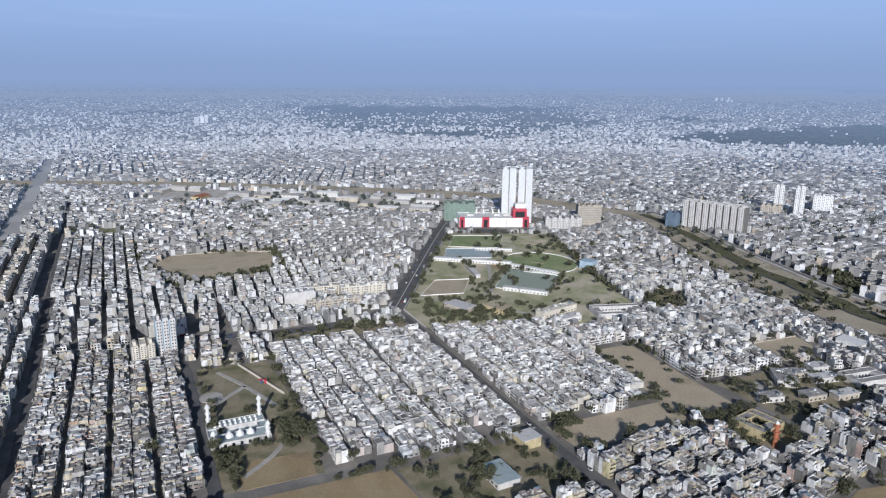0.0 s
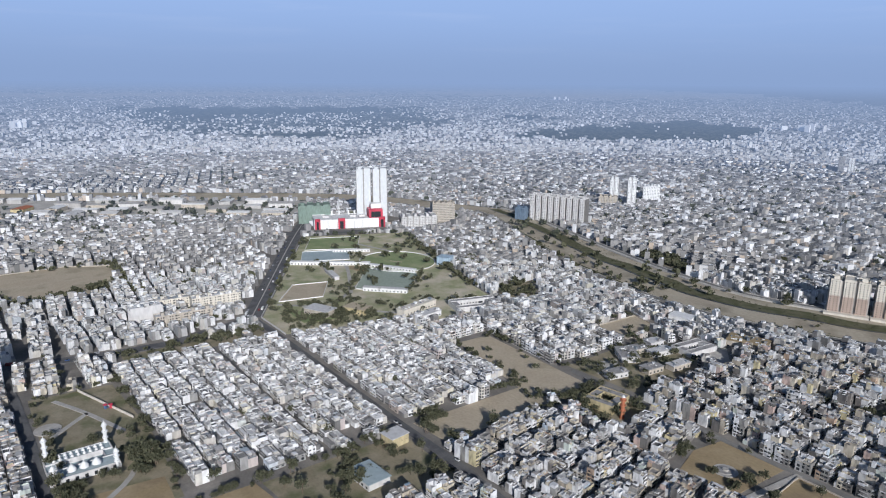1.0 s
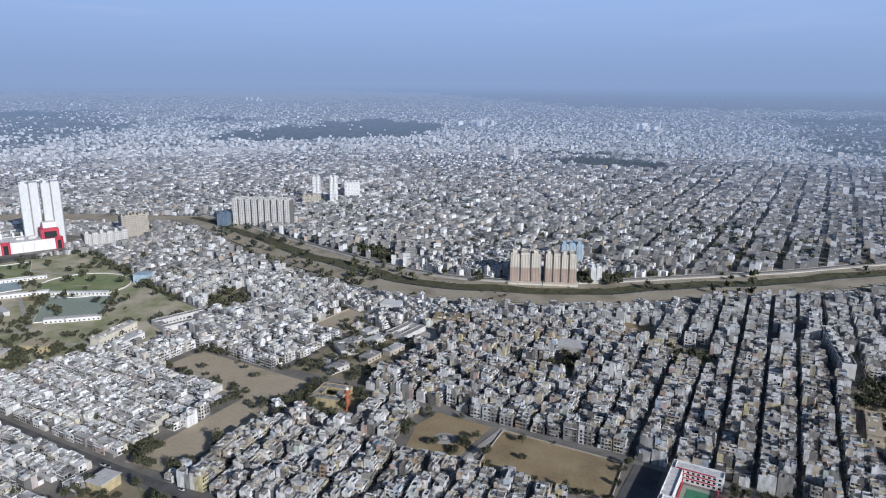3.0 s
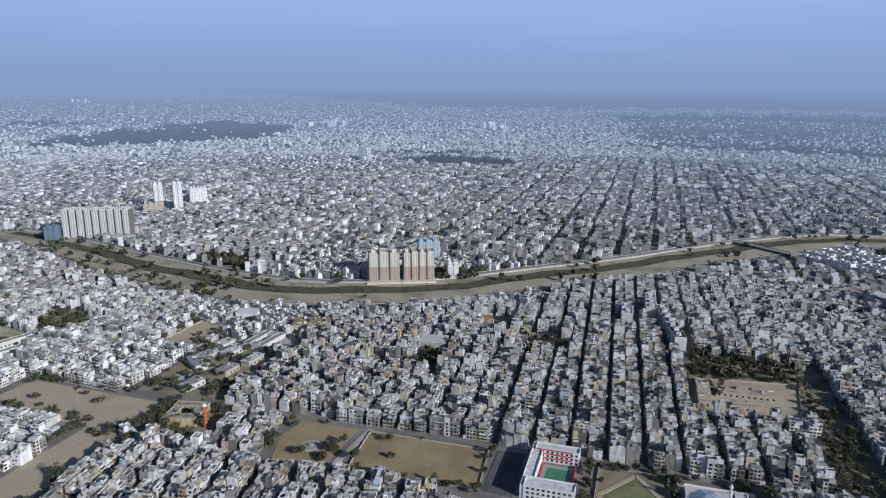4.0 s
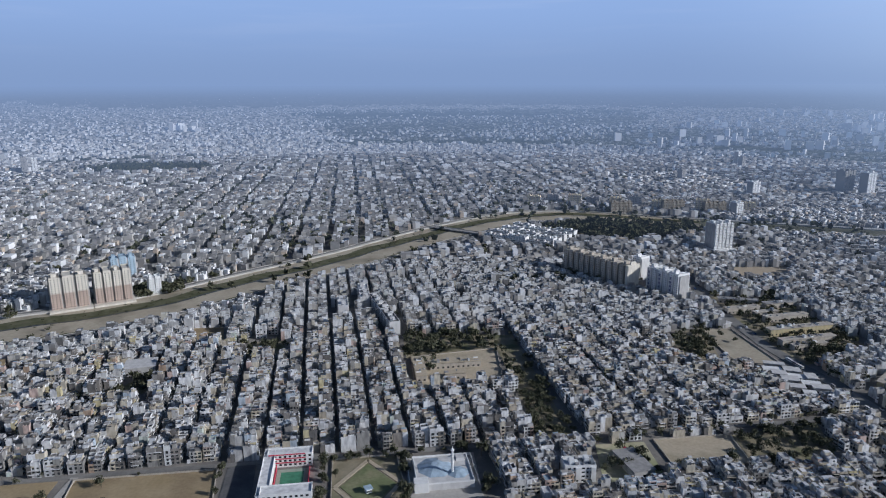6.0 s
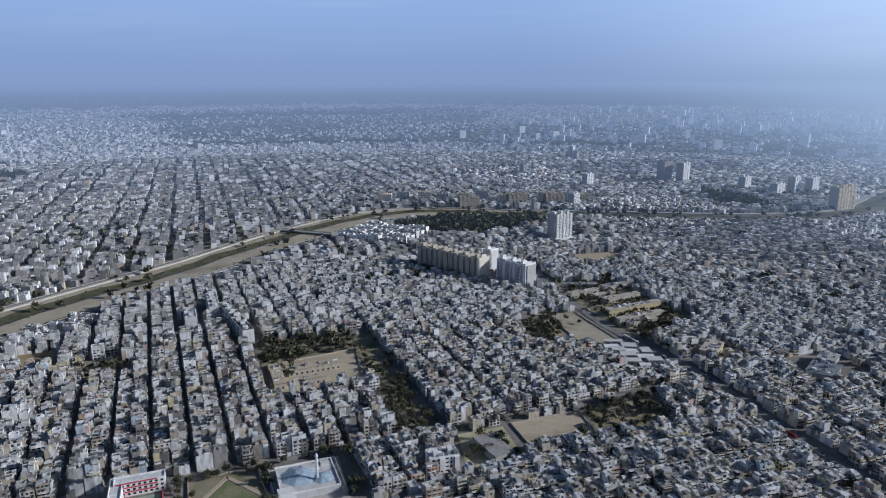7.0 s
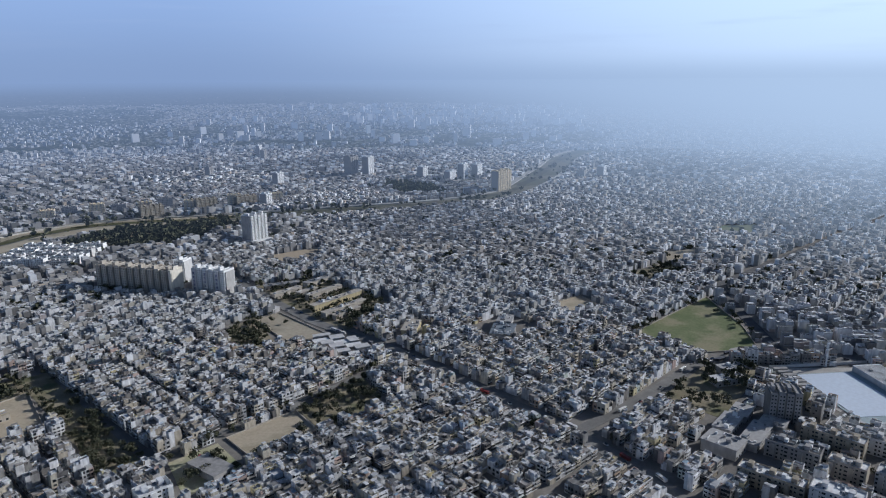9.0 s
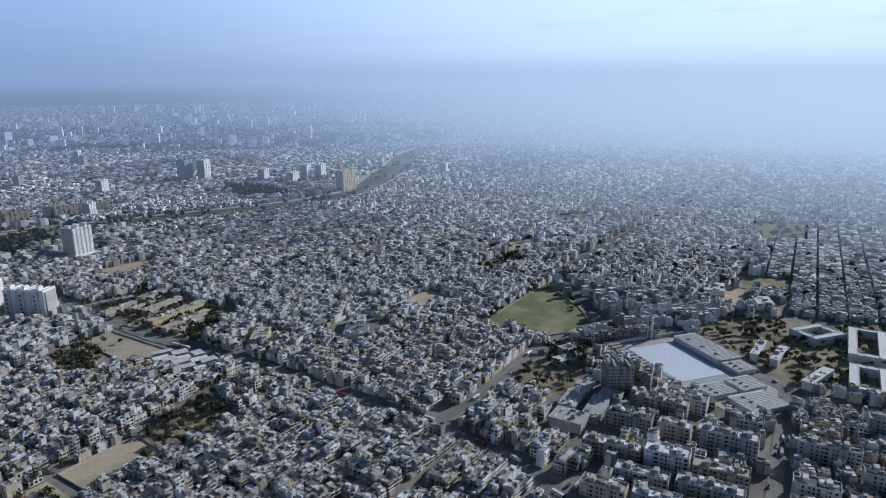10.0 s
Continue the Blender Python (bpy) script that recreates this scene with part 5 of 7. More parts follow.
grove(PLOTS["wood"][0], 520, 0.8, 1.3)
grove(PLOTS["college_ground"][0], 230, 0.5, 1.0)
grove([(440, 540), (470, 520), (505, 590), (465, 605)], 34, 0.8, 1.3)
grove(PLOTS["green_lot"][0], 60, 0.7, 1.2)
grove(PLOTS["garden_plot"][0], 36, 0.9, 1.5)
row_of_trees((640, 330), (820, 326), 20, 3)
row_of_trees((700, 210), (830, 318), 16, 3)
grove(PLOTS["college_garden"][0], 240, 0.6, 1.1)
grove(PLOTS["east_green"][0], 30, 0.7, 1.1)
# the sports complex
row_of_trees((-1096, 480), (-760, 282), 44, 4)
grove([(-760, 285), (-670, 275), (-640, 395), (-740, 370)], 150, 0.6, 1.2)
row_of_trees((-740, 372), (-650, 440), 26, 5)
row_of_trees((-830, 590), (-690, 548), 30, 4)
row_of_trees((-1030, 652), (-830, 592), 26, 3)
row_of_trees((-1060, 560), (-880, 480), 18, 3)
row_of_trees((-880, 480), (-750, 430), 16, 4)
row_of_trees((-700, 440), (-640, 520), 16, 6)
row_of_trees((-1100, 500), (-1040, 640), 16, 2)
row_of_trees((-790, 530), (-720, 470), 16, 3)
row_of_trees((-860, 475), (-775, 405), 16, 3)
grove([(-830, 400), (-760, 370), (-745, 395), (-790, 420)], 22, 0.6, 1.0)
grove([(-950, 590), (-900, 590), (-905, 620), (-950, 630)], 14, 0.6, 1.0)
# west side
row_of_trees((-1115, 36), (-1090, 170), 22, 4)
row_of_trees((-1035, -20), (-945, 40), 26, 6)
row_of_trees((-1240, -38), (-1040, -20), 26, 6)
row_of_trees((-985, 155), (-790, 215), 24, 8)
row_of_trees((-800, 265), (-716, 150), 18, 6)
row_of_trees((-714, 110), (-735, 20), 12, 4)
row_of_trees((-1420, -170), (-1100, -30), 40, 20)
# canal banks
cn = normals_of(CANAL)
shrubs = []
for i in range(0, len(CANAL), 1):
    if CANAL[i, 0] > 900 or CANAL[i, 0] < -1200:
        continue
    for side, prob in ((0.80, 0.6 if CANAL[i, 0] < -230 else 0.12), (-0.66, 0.4)):
        if dice.random() < prob:
            q = CANAL[i] + cn[i] * (CW[i] * side + dice.gauss(0, 3) + (10 if side > 0.5 else 0))
            spots.append((q[0], q[1], dice.uniform(0.5, 0.9)))
    for _ in range(9):  # low scrub in the bed
        side = dice.choice((0.04, 0.08, 0.14, 0.2, 0.26, 0.31, -0.44, -0.47)) + dice.gauss(0, 0.02)
        q = CANAL[i] + cn[i] * CW[i] * side + Vector((dice.uniform(-10, 10), dice.uniform(-10, 10)))
        shrubs.append((q[0], q[1], dice.uniform(0.22, 0.5)))
grove([(1237, 1396), (1256, 1239), (1191, 1117), (1099, 1199)], 150, 0.9, 1.4)
for n_, k_ in (("bank_grove", 60), ("west_grove", 50), ("dark_ground", 34), ("shade_green", 26), ("block_green", 12), ("junction_green", 40), ("far_strip", 160)):
    grove(PLOTS[n_][0], k_, 0.8, 1.3)
row_of_trees((-1560, 40), (-1280, 480), 90, 30, 0.8, 1.3)
row_of_trees((-1014, -24), (-930, 40), 26, 7, 0.8, 1.3)
row_of_trees((-932, 42), (-975, 165), 26, 5, 0.8, 1.3)
row_of_trees((-1095, 174), (-972, 168), 30, 6, 0.8, 1.3)
grove([(-300, 925), (-262, 905), (-180, 985), (-230, 1010)], 40, 0.8, 1.2)
grove([(-520, 880), (-420, 870), (-410, 960), (-480, 950)], 44, 0.8, 1.2)
# lanes of the town: single trees among the houses
for _ in range(14000):
    r_, a_ = 420 + 2280 * dice.random() ** 0.75, radians(dice.uniform(-98, 104))
    x, y = -math.sin(a_) * r_, math.cos(a_) * r_
    thick = noise.noise(Vector((x * 0.003, y * 0.003, 1.7)))
    if dice.random() < (0.45 + 0.9 * thick) * (1.0 if r_ > 900 else 0.35):
        spots.append((x, y, dice.uniform(0.5, 1.1) if r_ < 900 else dice.uniform(0.8, 1.55)))
for _ in range(5200):  # along the lanes beyond the canal
    p = (round(dice.uniform(-900, 960) / 61) * 61 + dice.gauss(0, 4), dice.uniform(1150, 2500))
    if off_line(np.array([p[0]]), np.array([p[1]]), CANAL[::4])[0] > 75:
        spots.append((*p, dice.uniform(0.5, 1.15)))
S = np.array(spots)
off = np.ones(len(S), bool)
for line, width, mat in ROADS.values():
    off &= off_line(S[:, 0], S[:, 1], line) > width / 2 + 1
for p in (PLOTS["hall_plot"][0], rect_poly(-73, -29, 398, 466, 0), rect_poly(33, 85, 404, 446, 0), PLOTS["dark_lot"][0]):
    off &= ~inside(S[:, 0], S[:, 1], p)
S = S[off & (np.hypot(S[:, 0], S[:, 1]) > 360)]
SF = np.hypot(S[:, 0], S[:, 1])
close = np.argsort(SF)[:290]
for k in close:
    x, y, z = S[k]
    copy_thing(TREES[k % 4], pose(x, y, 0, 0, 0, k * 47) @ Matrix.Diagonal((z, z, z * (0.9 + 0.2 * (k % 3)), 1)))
rest = np.setdiff1d(np.arange(len(S)), close)


def many_trees(name, rows, clumps, size, leaf="leaf", flat=1.0):
    vs, fs_, at = [], [], 0
    protos = [crown_mesh("c", 40 + j, clumps, size, 8, 7) for j in range(8)]
    for k, (x, y, z) in enumerate(rows):
        v_, f_ = protos[k % 8]
        c, s = math.cos(k), math.sin(k)
        vs.append(np.stack([x + z * (c * v_[:, 0] - s * v_[:, 1]), y + z * (s * v_[:, 0] + c * v_[:, 1]), z * flat * v_[:, 2]], 1))
        fs_.append(f_ + at)
        at += len(v_)
    return quad_mesh(name, np.concatenate(vs), np.concatenate(fs_), [M[leaf]])


tagged(new("canal_shrubs", many_trees("canal_shrubs", shrubs, 26, 1.5, flat=0.45)), "low grey-green scrub in the canal bed", "shrubs", kind="stuff")
front = rest[SF[rest] < 600]
tagged(new("park_trees", many_trees("park_trees", S[front], 170, 0.62)), "dusty dark green trees of parks and streets", "trees", kind="stuff")
mid = rest[(SF[rest] >= 600) & (SF[rest] < 900)]
tagged(new("street_trees", many_trees("street_trees", S[mid], 76, 0.95)), "dark green trees among the houses and in parks", "trees", kind="stuff")
far_back = rest[SF[rest] >= 1150]
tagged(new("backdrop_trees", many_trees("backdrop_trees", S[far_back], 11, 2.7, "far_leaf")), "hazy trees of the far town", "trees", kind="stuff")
back = rest[(SF[rest] >= 900) & (SF[rest] < 1150)]
tagged(new("distant_trees", many_trees("distant_trees", S[back], 22, 1.95)), "dark green trees scattered through the far town", "trees", kind="stuff")
for t0 in TREES:
    for o in list(t0.children_recursive) + [t0]:
        bpy.data.objects.remove(o)

# ---------------------------------------------------------------- houses of their own


def box_mesh(name, w, d, h, mat, z=0.0):
    return solid([(0, 0, z, w, d, h)], mat, name)


WIN = {k: box_mesh("window", k, 0.08, 1.5, M["glass"]) for k in (1.2, 1.6)}


def tank_mesh():
    bm = bmesh.new()
    bmesh.ops.create_cone(bm, cap_ends=True, segments=12, radius1=0.75, radius2=0.75, depth=1.3, matrix=Matrix.Translation((0, 0, 0.65)))
    bmesh.ops.create_cone(bm, cap_ends=True, segments=12, radius1=0.75, radius2=0.25, depth=0.35, matrix=Matrix.Translation((0, 0, 1.47)))
    me = bpy.data.meshes.new("water_tank")
    bm.to_mesh(me)
    bm.free()
    me.materials.append(M["tank"])
    return me


TANK = tank_mesh()
DOOR = box_mesh("door", 1.5, 0.1, 2.2, M["brick"])


def house(seed, storeys):
    """A town house 8 m wide and 13 m deep, front towards +y."""
    r = random.Random(seed)
    w, d, h = 8.0, 13.0, storeys * 2.95 + 0.8
    ob = thing("house", 0, 0, -80, 0, "%s flat-roofed plastered town house with a roof room and parapet" % {2: "two-storey", 3: "three-storey", 4: "four-storey"}[storeys], "house", "houses of the town")
    heap = Heap()
    fore = r.uniform(0.4, 0.62) * d
    heap.add(shells([0], [d / 2 - fore / 2], [0], [w], [fore], [h], [0.0]), SHELL, [0] * 12 + [1])
    part("front_block", heap.mesh("front_block", [M["wall_one"], M["roof_one"]]), ob)
    heap = Heap()
    rear_h = h + r.choice((0.0, 0.6, 1.2, 2.8))
    heap.add(shells([0], [-fore / 2], [0], [w * 0.985], [d - fore], [rear_h], [0.0]), SHELL, [0] * 12 + [1])
    part("rear_block", heap.mesh("rear_block", [M["wall_one"], M["roof_one"]]), ob)
    part("roof_shed", box_mesh("roof_shed", r.uniform(1.6, 3.0), r.uniform(1.5, 2.6), r.uniform(1.4, 2.4), M["wall_one"]), ob, loc=(r.uniform(-2, 2), d / 2 - fore * 0.6, h - 0.88))
    sx, sy = r.choice((-1, 1)), r.choice((-1, 1))
    heap = Heap()
    heap.add(shells([0], [0], [0], [2.8], [4.4], [r.uniform(1.9, 2.8)], [0.0], 0.15, 0.2), SHELL, [0] * 12 + [1])
    part("stair_room", heap.mesh("stair_room", [M["wall_one"], M["roof_one"]]), ob, loc=(sx * (w / 2 - 1.7), sy * (d / 2 - 2.6), h - 0.88))
    if seed % 3:
        heap = Heap()
        heap.add(shells([0], [0], [0], [w * r.uniform(0.6, 0.94)], [d * r.uniform(0.32, 0.45)], [2.7], [0.0], 0.2, 0.3), SHELL, [0] * 12 + [1])
        up = part("upper_room", heap.mesh("upper_room", [M["wall_one"], M["roof_one"]]), ob, loc=(0, -sy * d * 0.26, h - 0.88))
        part("window", WIN[1.6], up, loc=(1.2, sy * d * 0.16, 0.9))
    part("water_tank", TANK, ob, "blue plastic water tank", loc=(-sx * 2.2, sy * r.uniform(2, 4), h - 0.88))
    if seed % 2:
        part("roof_wall", box_mesh("roof_wall", w - 0.5, 0.2, 0.8, M["wall_one"]), ob, loc=(0, r.uniform(-1.5, 1.5), h - 0.88))
    for f_ in range(storeys):
        z = f_ * 2.95 + 0.9
        cols = (-2.4, 2.3) if r.random() < 0.5 else (-2.5, 0.1, 2.5)
        for c_ in cols:
            if f_ == 0 and c_ == cols[-1]:
                part("door", DOOR, ob, "brown metal door", loc=(c_, d / 2 + 0.03, 0.02))
                continue
            wn_ = part("window", WIN[r.choice((1.2, 1.6))], ob, "dark recessed window", loc=(c_, d / 2 + 0.01, z))
        if f_ and r.random() < 0.75:
            part("balcony", solid([(0, 0.55, z - 1.1, w * 0.86, 1.1, 0.14), (0, 1.05, z - 0.96, w * 0.86, 0.12, 0.85)], M["wall_one"], "balcony"), ob, loc=(0, d / 2, 0))
        else:
            part("shade", box_mesh("shade", w * 0.9, 0.8, 0.12, M["wall_one"]), ob, loc=(0, d / 2 + 0.4, z + 1.75))
        part("window", WIN[1.2], ob, "dark recessed window", loc=(r.uniform(-2.5, 2.5), -d / 2 - 0.01, z))
    return ob


HOUSES = {n: [house(10 * n + j, n) for j in range(5)] for n in (2, 3, 4)}
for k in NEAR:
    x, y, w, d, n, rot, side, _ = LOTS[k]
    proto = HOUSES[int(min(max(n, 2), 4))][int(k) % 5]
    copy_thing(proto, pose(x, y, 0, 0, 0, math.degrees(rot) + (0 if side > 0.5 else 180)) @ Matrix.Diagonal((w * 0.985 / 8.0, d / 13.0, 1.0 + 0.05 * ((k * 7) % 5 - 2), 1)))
for group_ in HOUSES.values():
    for h0 in group_:
        for o in list(h0.children_recursive) + [h0]:
            bpy.data.objects.remove(o)

# ---------------------------------------------------------------- large buildings


def slab(name, x, y, length, depth, h, turn, bays, mats, label, storeys, low=None, group="", proud=1.2, windows=True, plinth=0.0, fillw=0.78, pane=None, accent=None):
    """A tall slab of bays: each bay a shaft of its own with recesses between, roof rooms on top. Its front faces -y before the turn."""
    ob = thing(name, x, y, 0, turn, label, "building", group)
    wall, dark = mats
    # a darker core puts shade into the colour of the recesses
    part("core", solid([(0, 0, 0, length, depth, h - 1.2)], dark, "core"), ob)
    step = length / bays
    for i in range(bays):
        u = -length / 2 + step * (i + 0.5)
        rise = h + (1.5 if i % 2 else 0.0)
        heap = Heap()
        heap.add(shells([u], [0], [low[0] if low else 0], [step * fillw], [depth + 2 * proud], [rise - (low[0] if low else 0)], [0.0], 0.3, 1.0), SHELL, [0] * 13)
        shaft = part("shaft", heap.mesh("shaft", [wall]), ob)
        if low:
            part("lower_wall", solid([(u, 0, 0, step * fillw, depth + 2 * proud, low[0])], low[1], "lower_wall"), shaft)
        if windows:
            heap = Heap()
            cols = max(2, int(step * fillw / 3.0))
            zz, cc, ss = np.meshgrid(np.arange(storeys), np.arange(cols), (-1, 1), indexing="ij")
            zz, cc, ss = zz.ravel(), cc.ravel(), ss.ravel()
            gx = u + (cc - (cols - 1) / 2) * step * fillw / cols
            z0 = plinth + (h - plinth - 1) / storeys * zz + 1.0
            heap.add(boxes(gx, ss * (depth / 2 + proud + 0.02), z0, 1.15, 0.08, (h - plinth) / storeys * 0.38, 0 * z0), BOX, [0] * 5)
            part("glazing", heap.mesh("glazing", [pane or M["glass"]]), shaft, kind="stuff")
        if accent and i % 2 == 0:
            part("coloured_panel", solid([(u, -depth / 2 - proud - 0.1, h * (0.12 + 0.16 * k), step * fillw * 0.4, 0.2, h * 0.09) for k in range(5)], accent, "coloured_panel"), shaft, "dark blue panels")
        if i % 2 == 0:
            part("roof_room", solid([(u, 0, h - 1.0, step * 0.4, depth * 0.45, 4.2)], wall, "roof_room"), ob)
    if plinth:
        part("podium", solid([(0, -depth * 0.2, 0, length * 1.08, depth * 1.7, plinth)], mats[0], "podium"), ob)
    return ob


GREY2 = plain("weathered_grey_paint", (0.44, 0.43, 0.42), 0.85, dirt=0.25)
# core colour darkened to imitate shade between the shafts
DARK = plain("recess_shade_tone", (0.38, 0.37, 0.35), 0.9)
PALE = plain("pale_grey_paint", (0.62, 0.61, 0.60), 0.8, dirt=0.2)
# a still darker core colour, for deeper painted shade
SHADE = plain("deep_recess_shade_tone", (0.20, 0.195, 0.185), 0.9)
TOWER = plain("cool_white_paint", (0.63, 0.65, 0.67), 0.7, dirt=0.12)
# twin white towers behind the shopping centre
slab("tower", -1168, 645, 29, 24, 106, 62, 2, (TOWER, M["grey"]), "tall white residential tower of ribbed shafts", 28, group="twin towers", proud=3, fillw=0.84, windows=False)
slab("tower", -1153, 673, 29, 24, 106, 62, 2, (TOWER, M["grey"]), "tall white residential tower of ribbed shafts", 28, group="twin towers", proud=3, fillw=0.84, windows=False)


def shopping_centre():
    ob = thing("shopping_centre", -1127, 592, 0, 69, "white shopping centre with red panels beside the main road", "building")
    heap = Heap()
    heap.add(shells([0], [26], [0], [134], [56], [18], [0.0], 0.5, 1.0), SHELL, [0] * 12 + [1])
    part("hall", heap.mesh("hall", [M["white"], M["roof"]]), ob)
    for x_, w_ in ((-61, 10), (-16, 13), (61, 12)):
        f_ = part("red_panel", solid([(x_ - w_ / 2 + 1.5, -3, 0, 3, 3, 18.5), (x_ + w_ / 2 - 1.5, -3, 0, 3, 3, 18.5), (x_, -3, 15, w_, 3, 5)], M["red"], "red_panel"), ob, "bright red cladding frame")
        part("glass", solid([(x_, -2.2, 0, w_ - 6, 0.6, 15)], M["glass"], "glass"), f_)
    part("corner_block", solid([(50, 14, 0, 26, 28, 34)], M["red"], "corner_block"), ob, "tall red corner block")
    part("glass", solid([(50, -0.4, 19, 18, 0.6, 11)], M["glass"], "glass"), ob)
    part("roof_block", solid([(52, 20, 34, 20, 16, 9)], M["white"], "roof_block"), ob)
    for x_ in range(-56, 40, 16):
        part("pier", solid([(x_, -2.3, 0, 1.2, 0.8, 14)], PALE, "pier"), ob)
    for x_ in (-30, -16, 2, 14):
        part("chimney", solid([(x_, 42, 18, 3, 3, 9)], M["white"], "chimney"), ob)
    for x_ in (-44, 8, 26):
        part("roof_unit", solid([(x_, 24, 17.2, 12, 8, 4)], PALE, "roof_unit"), ob)


shopping_centre()
slab("netted_block", -1215, 560, 62, 30, 36, 66, 4, (M["net"], M["net"]), "unfinished block wrapped in green netting", 10, windows=False)
slab("office_block", -1085, 778, 46, 22, 39, 68, 8, (M["beige"], DARK), "beige office block with vertical ribs", 11, proud=0.6)
slab("white_block", -1075, 712, 70, 30, 21, 68, 6, (PALE, DARK), "white commercial block of six storeys", 6, proud=0.5)
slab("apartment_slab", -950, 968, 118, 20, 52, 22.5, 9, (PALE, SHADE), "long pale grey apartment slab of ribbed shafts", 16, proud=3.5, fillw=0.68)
slab("blue_shed", -1012, 925, 22, 18, 24, 22, 3, (M["slate"], M["slate"]), "dark blue clad block by the canal", 6, windows=False)
slab("tower", -1030, 1226, 20, 16, 60, 40, 2, (M["far_white"], M["far_grey"]), "grey twin residential tower of apartments", 17, group="grey twins", proud=1.5)
slab("tower", -1000, 1252, 20, 16, 60, 40, 2, (M["far_white"], M["far_grey"]), "grey twin residential tower of apartments", 17, group="grey twins", proud=1.5)
slab("apartment_block", -1015, 1190, 42, 18, 24, 40, 4, (M["beige"], DARK), "beige apartment block below grey towers", 7)
slab("white_block", -1012, 1340, 38, 24, 36, 38, 5, (M["far_white"], M["far_white"]), "plain white tower block", 10, proud=0.5)
# cream and brown slabs on the canal bank
for u in (-1, 1):
    c, s = math.cos(radians(22.8)), math.sin(radians(22.8))
    slab("apartment_slab", -328 + c * 24.5 * u, 870 + s * 24.5 * u, 44, 20, 43, 22.8, 4 if u > 0 else 3, (M["cream"], DARK),
         "cream apartment slab with a brown lower half on the canal bank", 14, low=(23, M["brick"]), group="canal bank slabs", proud=2.2, plinth=3)
slab("tower", -325, 985, 34, 16, 34, 23, 3, (M["blue"], PALE), "pale blue and white apartment tower", 11)
slab("white_block", -262, 905, 16, 12, 24, 23, 2, (M["white"], PALE), "small white block on the bank", 7)
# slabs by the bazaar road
# beige front and cream end paint the shaded and sunlit sides of one slab
slab("apartment_slab", 344, 890, 116, 17, 34, -64, 11, (M["beige"], SHADE), "long apartment slab with a front darkened to beige for shade", 10, group="bazaar road slabs", proud=2.4, fillw=0.66)
slab("apartment_slab", 372, 834, 5, 21, 35, -64, 1, (M["cream"], M["cream"]), "slab end in lighter cream that imitates sunlight", 10, windows=False)
slab("apartment_slab", 409, 806, 56, 16, 33, -69, 6, (M["white"], GREY2), "white apartment slab with dark blue panels", 11, group="bazaar road slabs", proud=2.2, fillw=0.7, accent=M["navy"])
slab("white_block", 399, 868, 16, 16, 36, -64, 2, (M["white"], PALE), "white block behind the slabs", 11)
slab("tower", 598, 1014, 36, 22, 50, 8, 5, (M["white"], GREY2), "white residential tower on a podium", 16, proud=2.4, plinth=8, fillw=0.66)
FAR_PALE = (M["far_white"], M["far_grey"])
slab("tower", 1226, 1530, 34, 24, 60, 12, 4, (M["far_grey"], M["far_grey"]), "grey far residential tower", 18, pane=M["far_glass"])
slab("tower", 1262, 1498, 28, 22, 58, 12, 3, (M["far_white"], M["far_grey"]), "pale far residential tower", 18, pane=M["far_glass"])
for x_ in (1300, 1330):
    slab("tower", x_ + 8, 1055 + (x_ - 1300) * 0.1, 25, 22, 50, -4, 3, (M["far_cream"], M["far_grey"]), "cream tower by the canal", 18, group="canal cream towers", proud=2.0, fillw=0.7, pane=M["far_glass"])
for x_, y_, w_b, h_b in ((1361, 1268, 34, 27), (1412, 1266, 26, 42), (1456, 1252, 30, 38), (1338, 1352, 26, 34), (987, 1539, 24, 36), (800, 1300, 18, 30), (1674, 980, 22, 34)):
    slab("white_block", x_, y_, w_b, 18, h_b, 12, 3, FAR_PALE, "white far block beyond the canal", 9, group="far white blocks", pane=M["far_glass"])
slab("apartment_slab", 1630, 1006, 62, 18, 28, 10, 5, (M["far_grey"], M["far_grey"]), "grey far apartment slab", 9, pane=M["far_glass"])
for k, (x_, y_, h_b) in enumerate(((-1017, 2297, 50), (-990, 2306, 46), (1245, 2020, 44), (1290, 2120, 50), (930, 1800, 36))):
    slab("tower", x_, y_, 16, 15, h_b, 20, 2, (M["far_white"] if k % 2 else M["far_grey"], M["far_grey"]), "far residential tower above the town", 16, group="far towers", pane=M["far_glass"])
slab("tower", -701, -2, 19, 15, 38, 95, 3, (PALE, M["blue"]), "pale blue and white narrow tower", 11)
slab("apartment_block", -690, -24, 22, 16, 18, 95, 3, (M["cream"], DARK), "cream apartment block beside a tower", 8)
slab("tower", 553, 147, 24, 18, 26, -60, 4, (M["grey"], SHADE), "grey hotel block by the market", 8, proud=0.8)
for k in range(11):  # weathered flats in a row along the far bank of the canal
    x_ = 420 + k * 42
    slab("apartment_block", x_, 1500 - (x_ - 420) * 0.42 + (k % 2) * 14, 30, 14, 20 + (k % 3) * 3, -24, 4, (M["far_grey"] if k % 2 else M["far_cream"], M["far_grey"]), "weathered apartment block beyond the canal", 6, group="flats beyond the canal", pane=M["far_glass"])


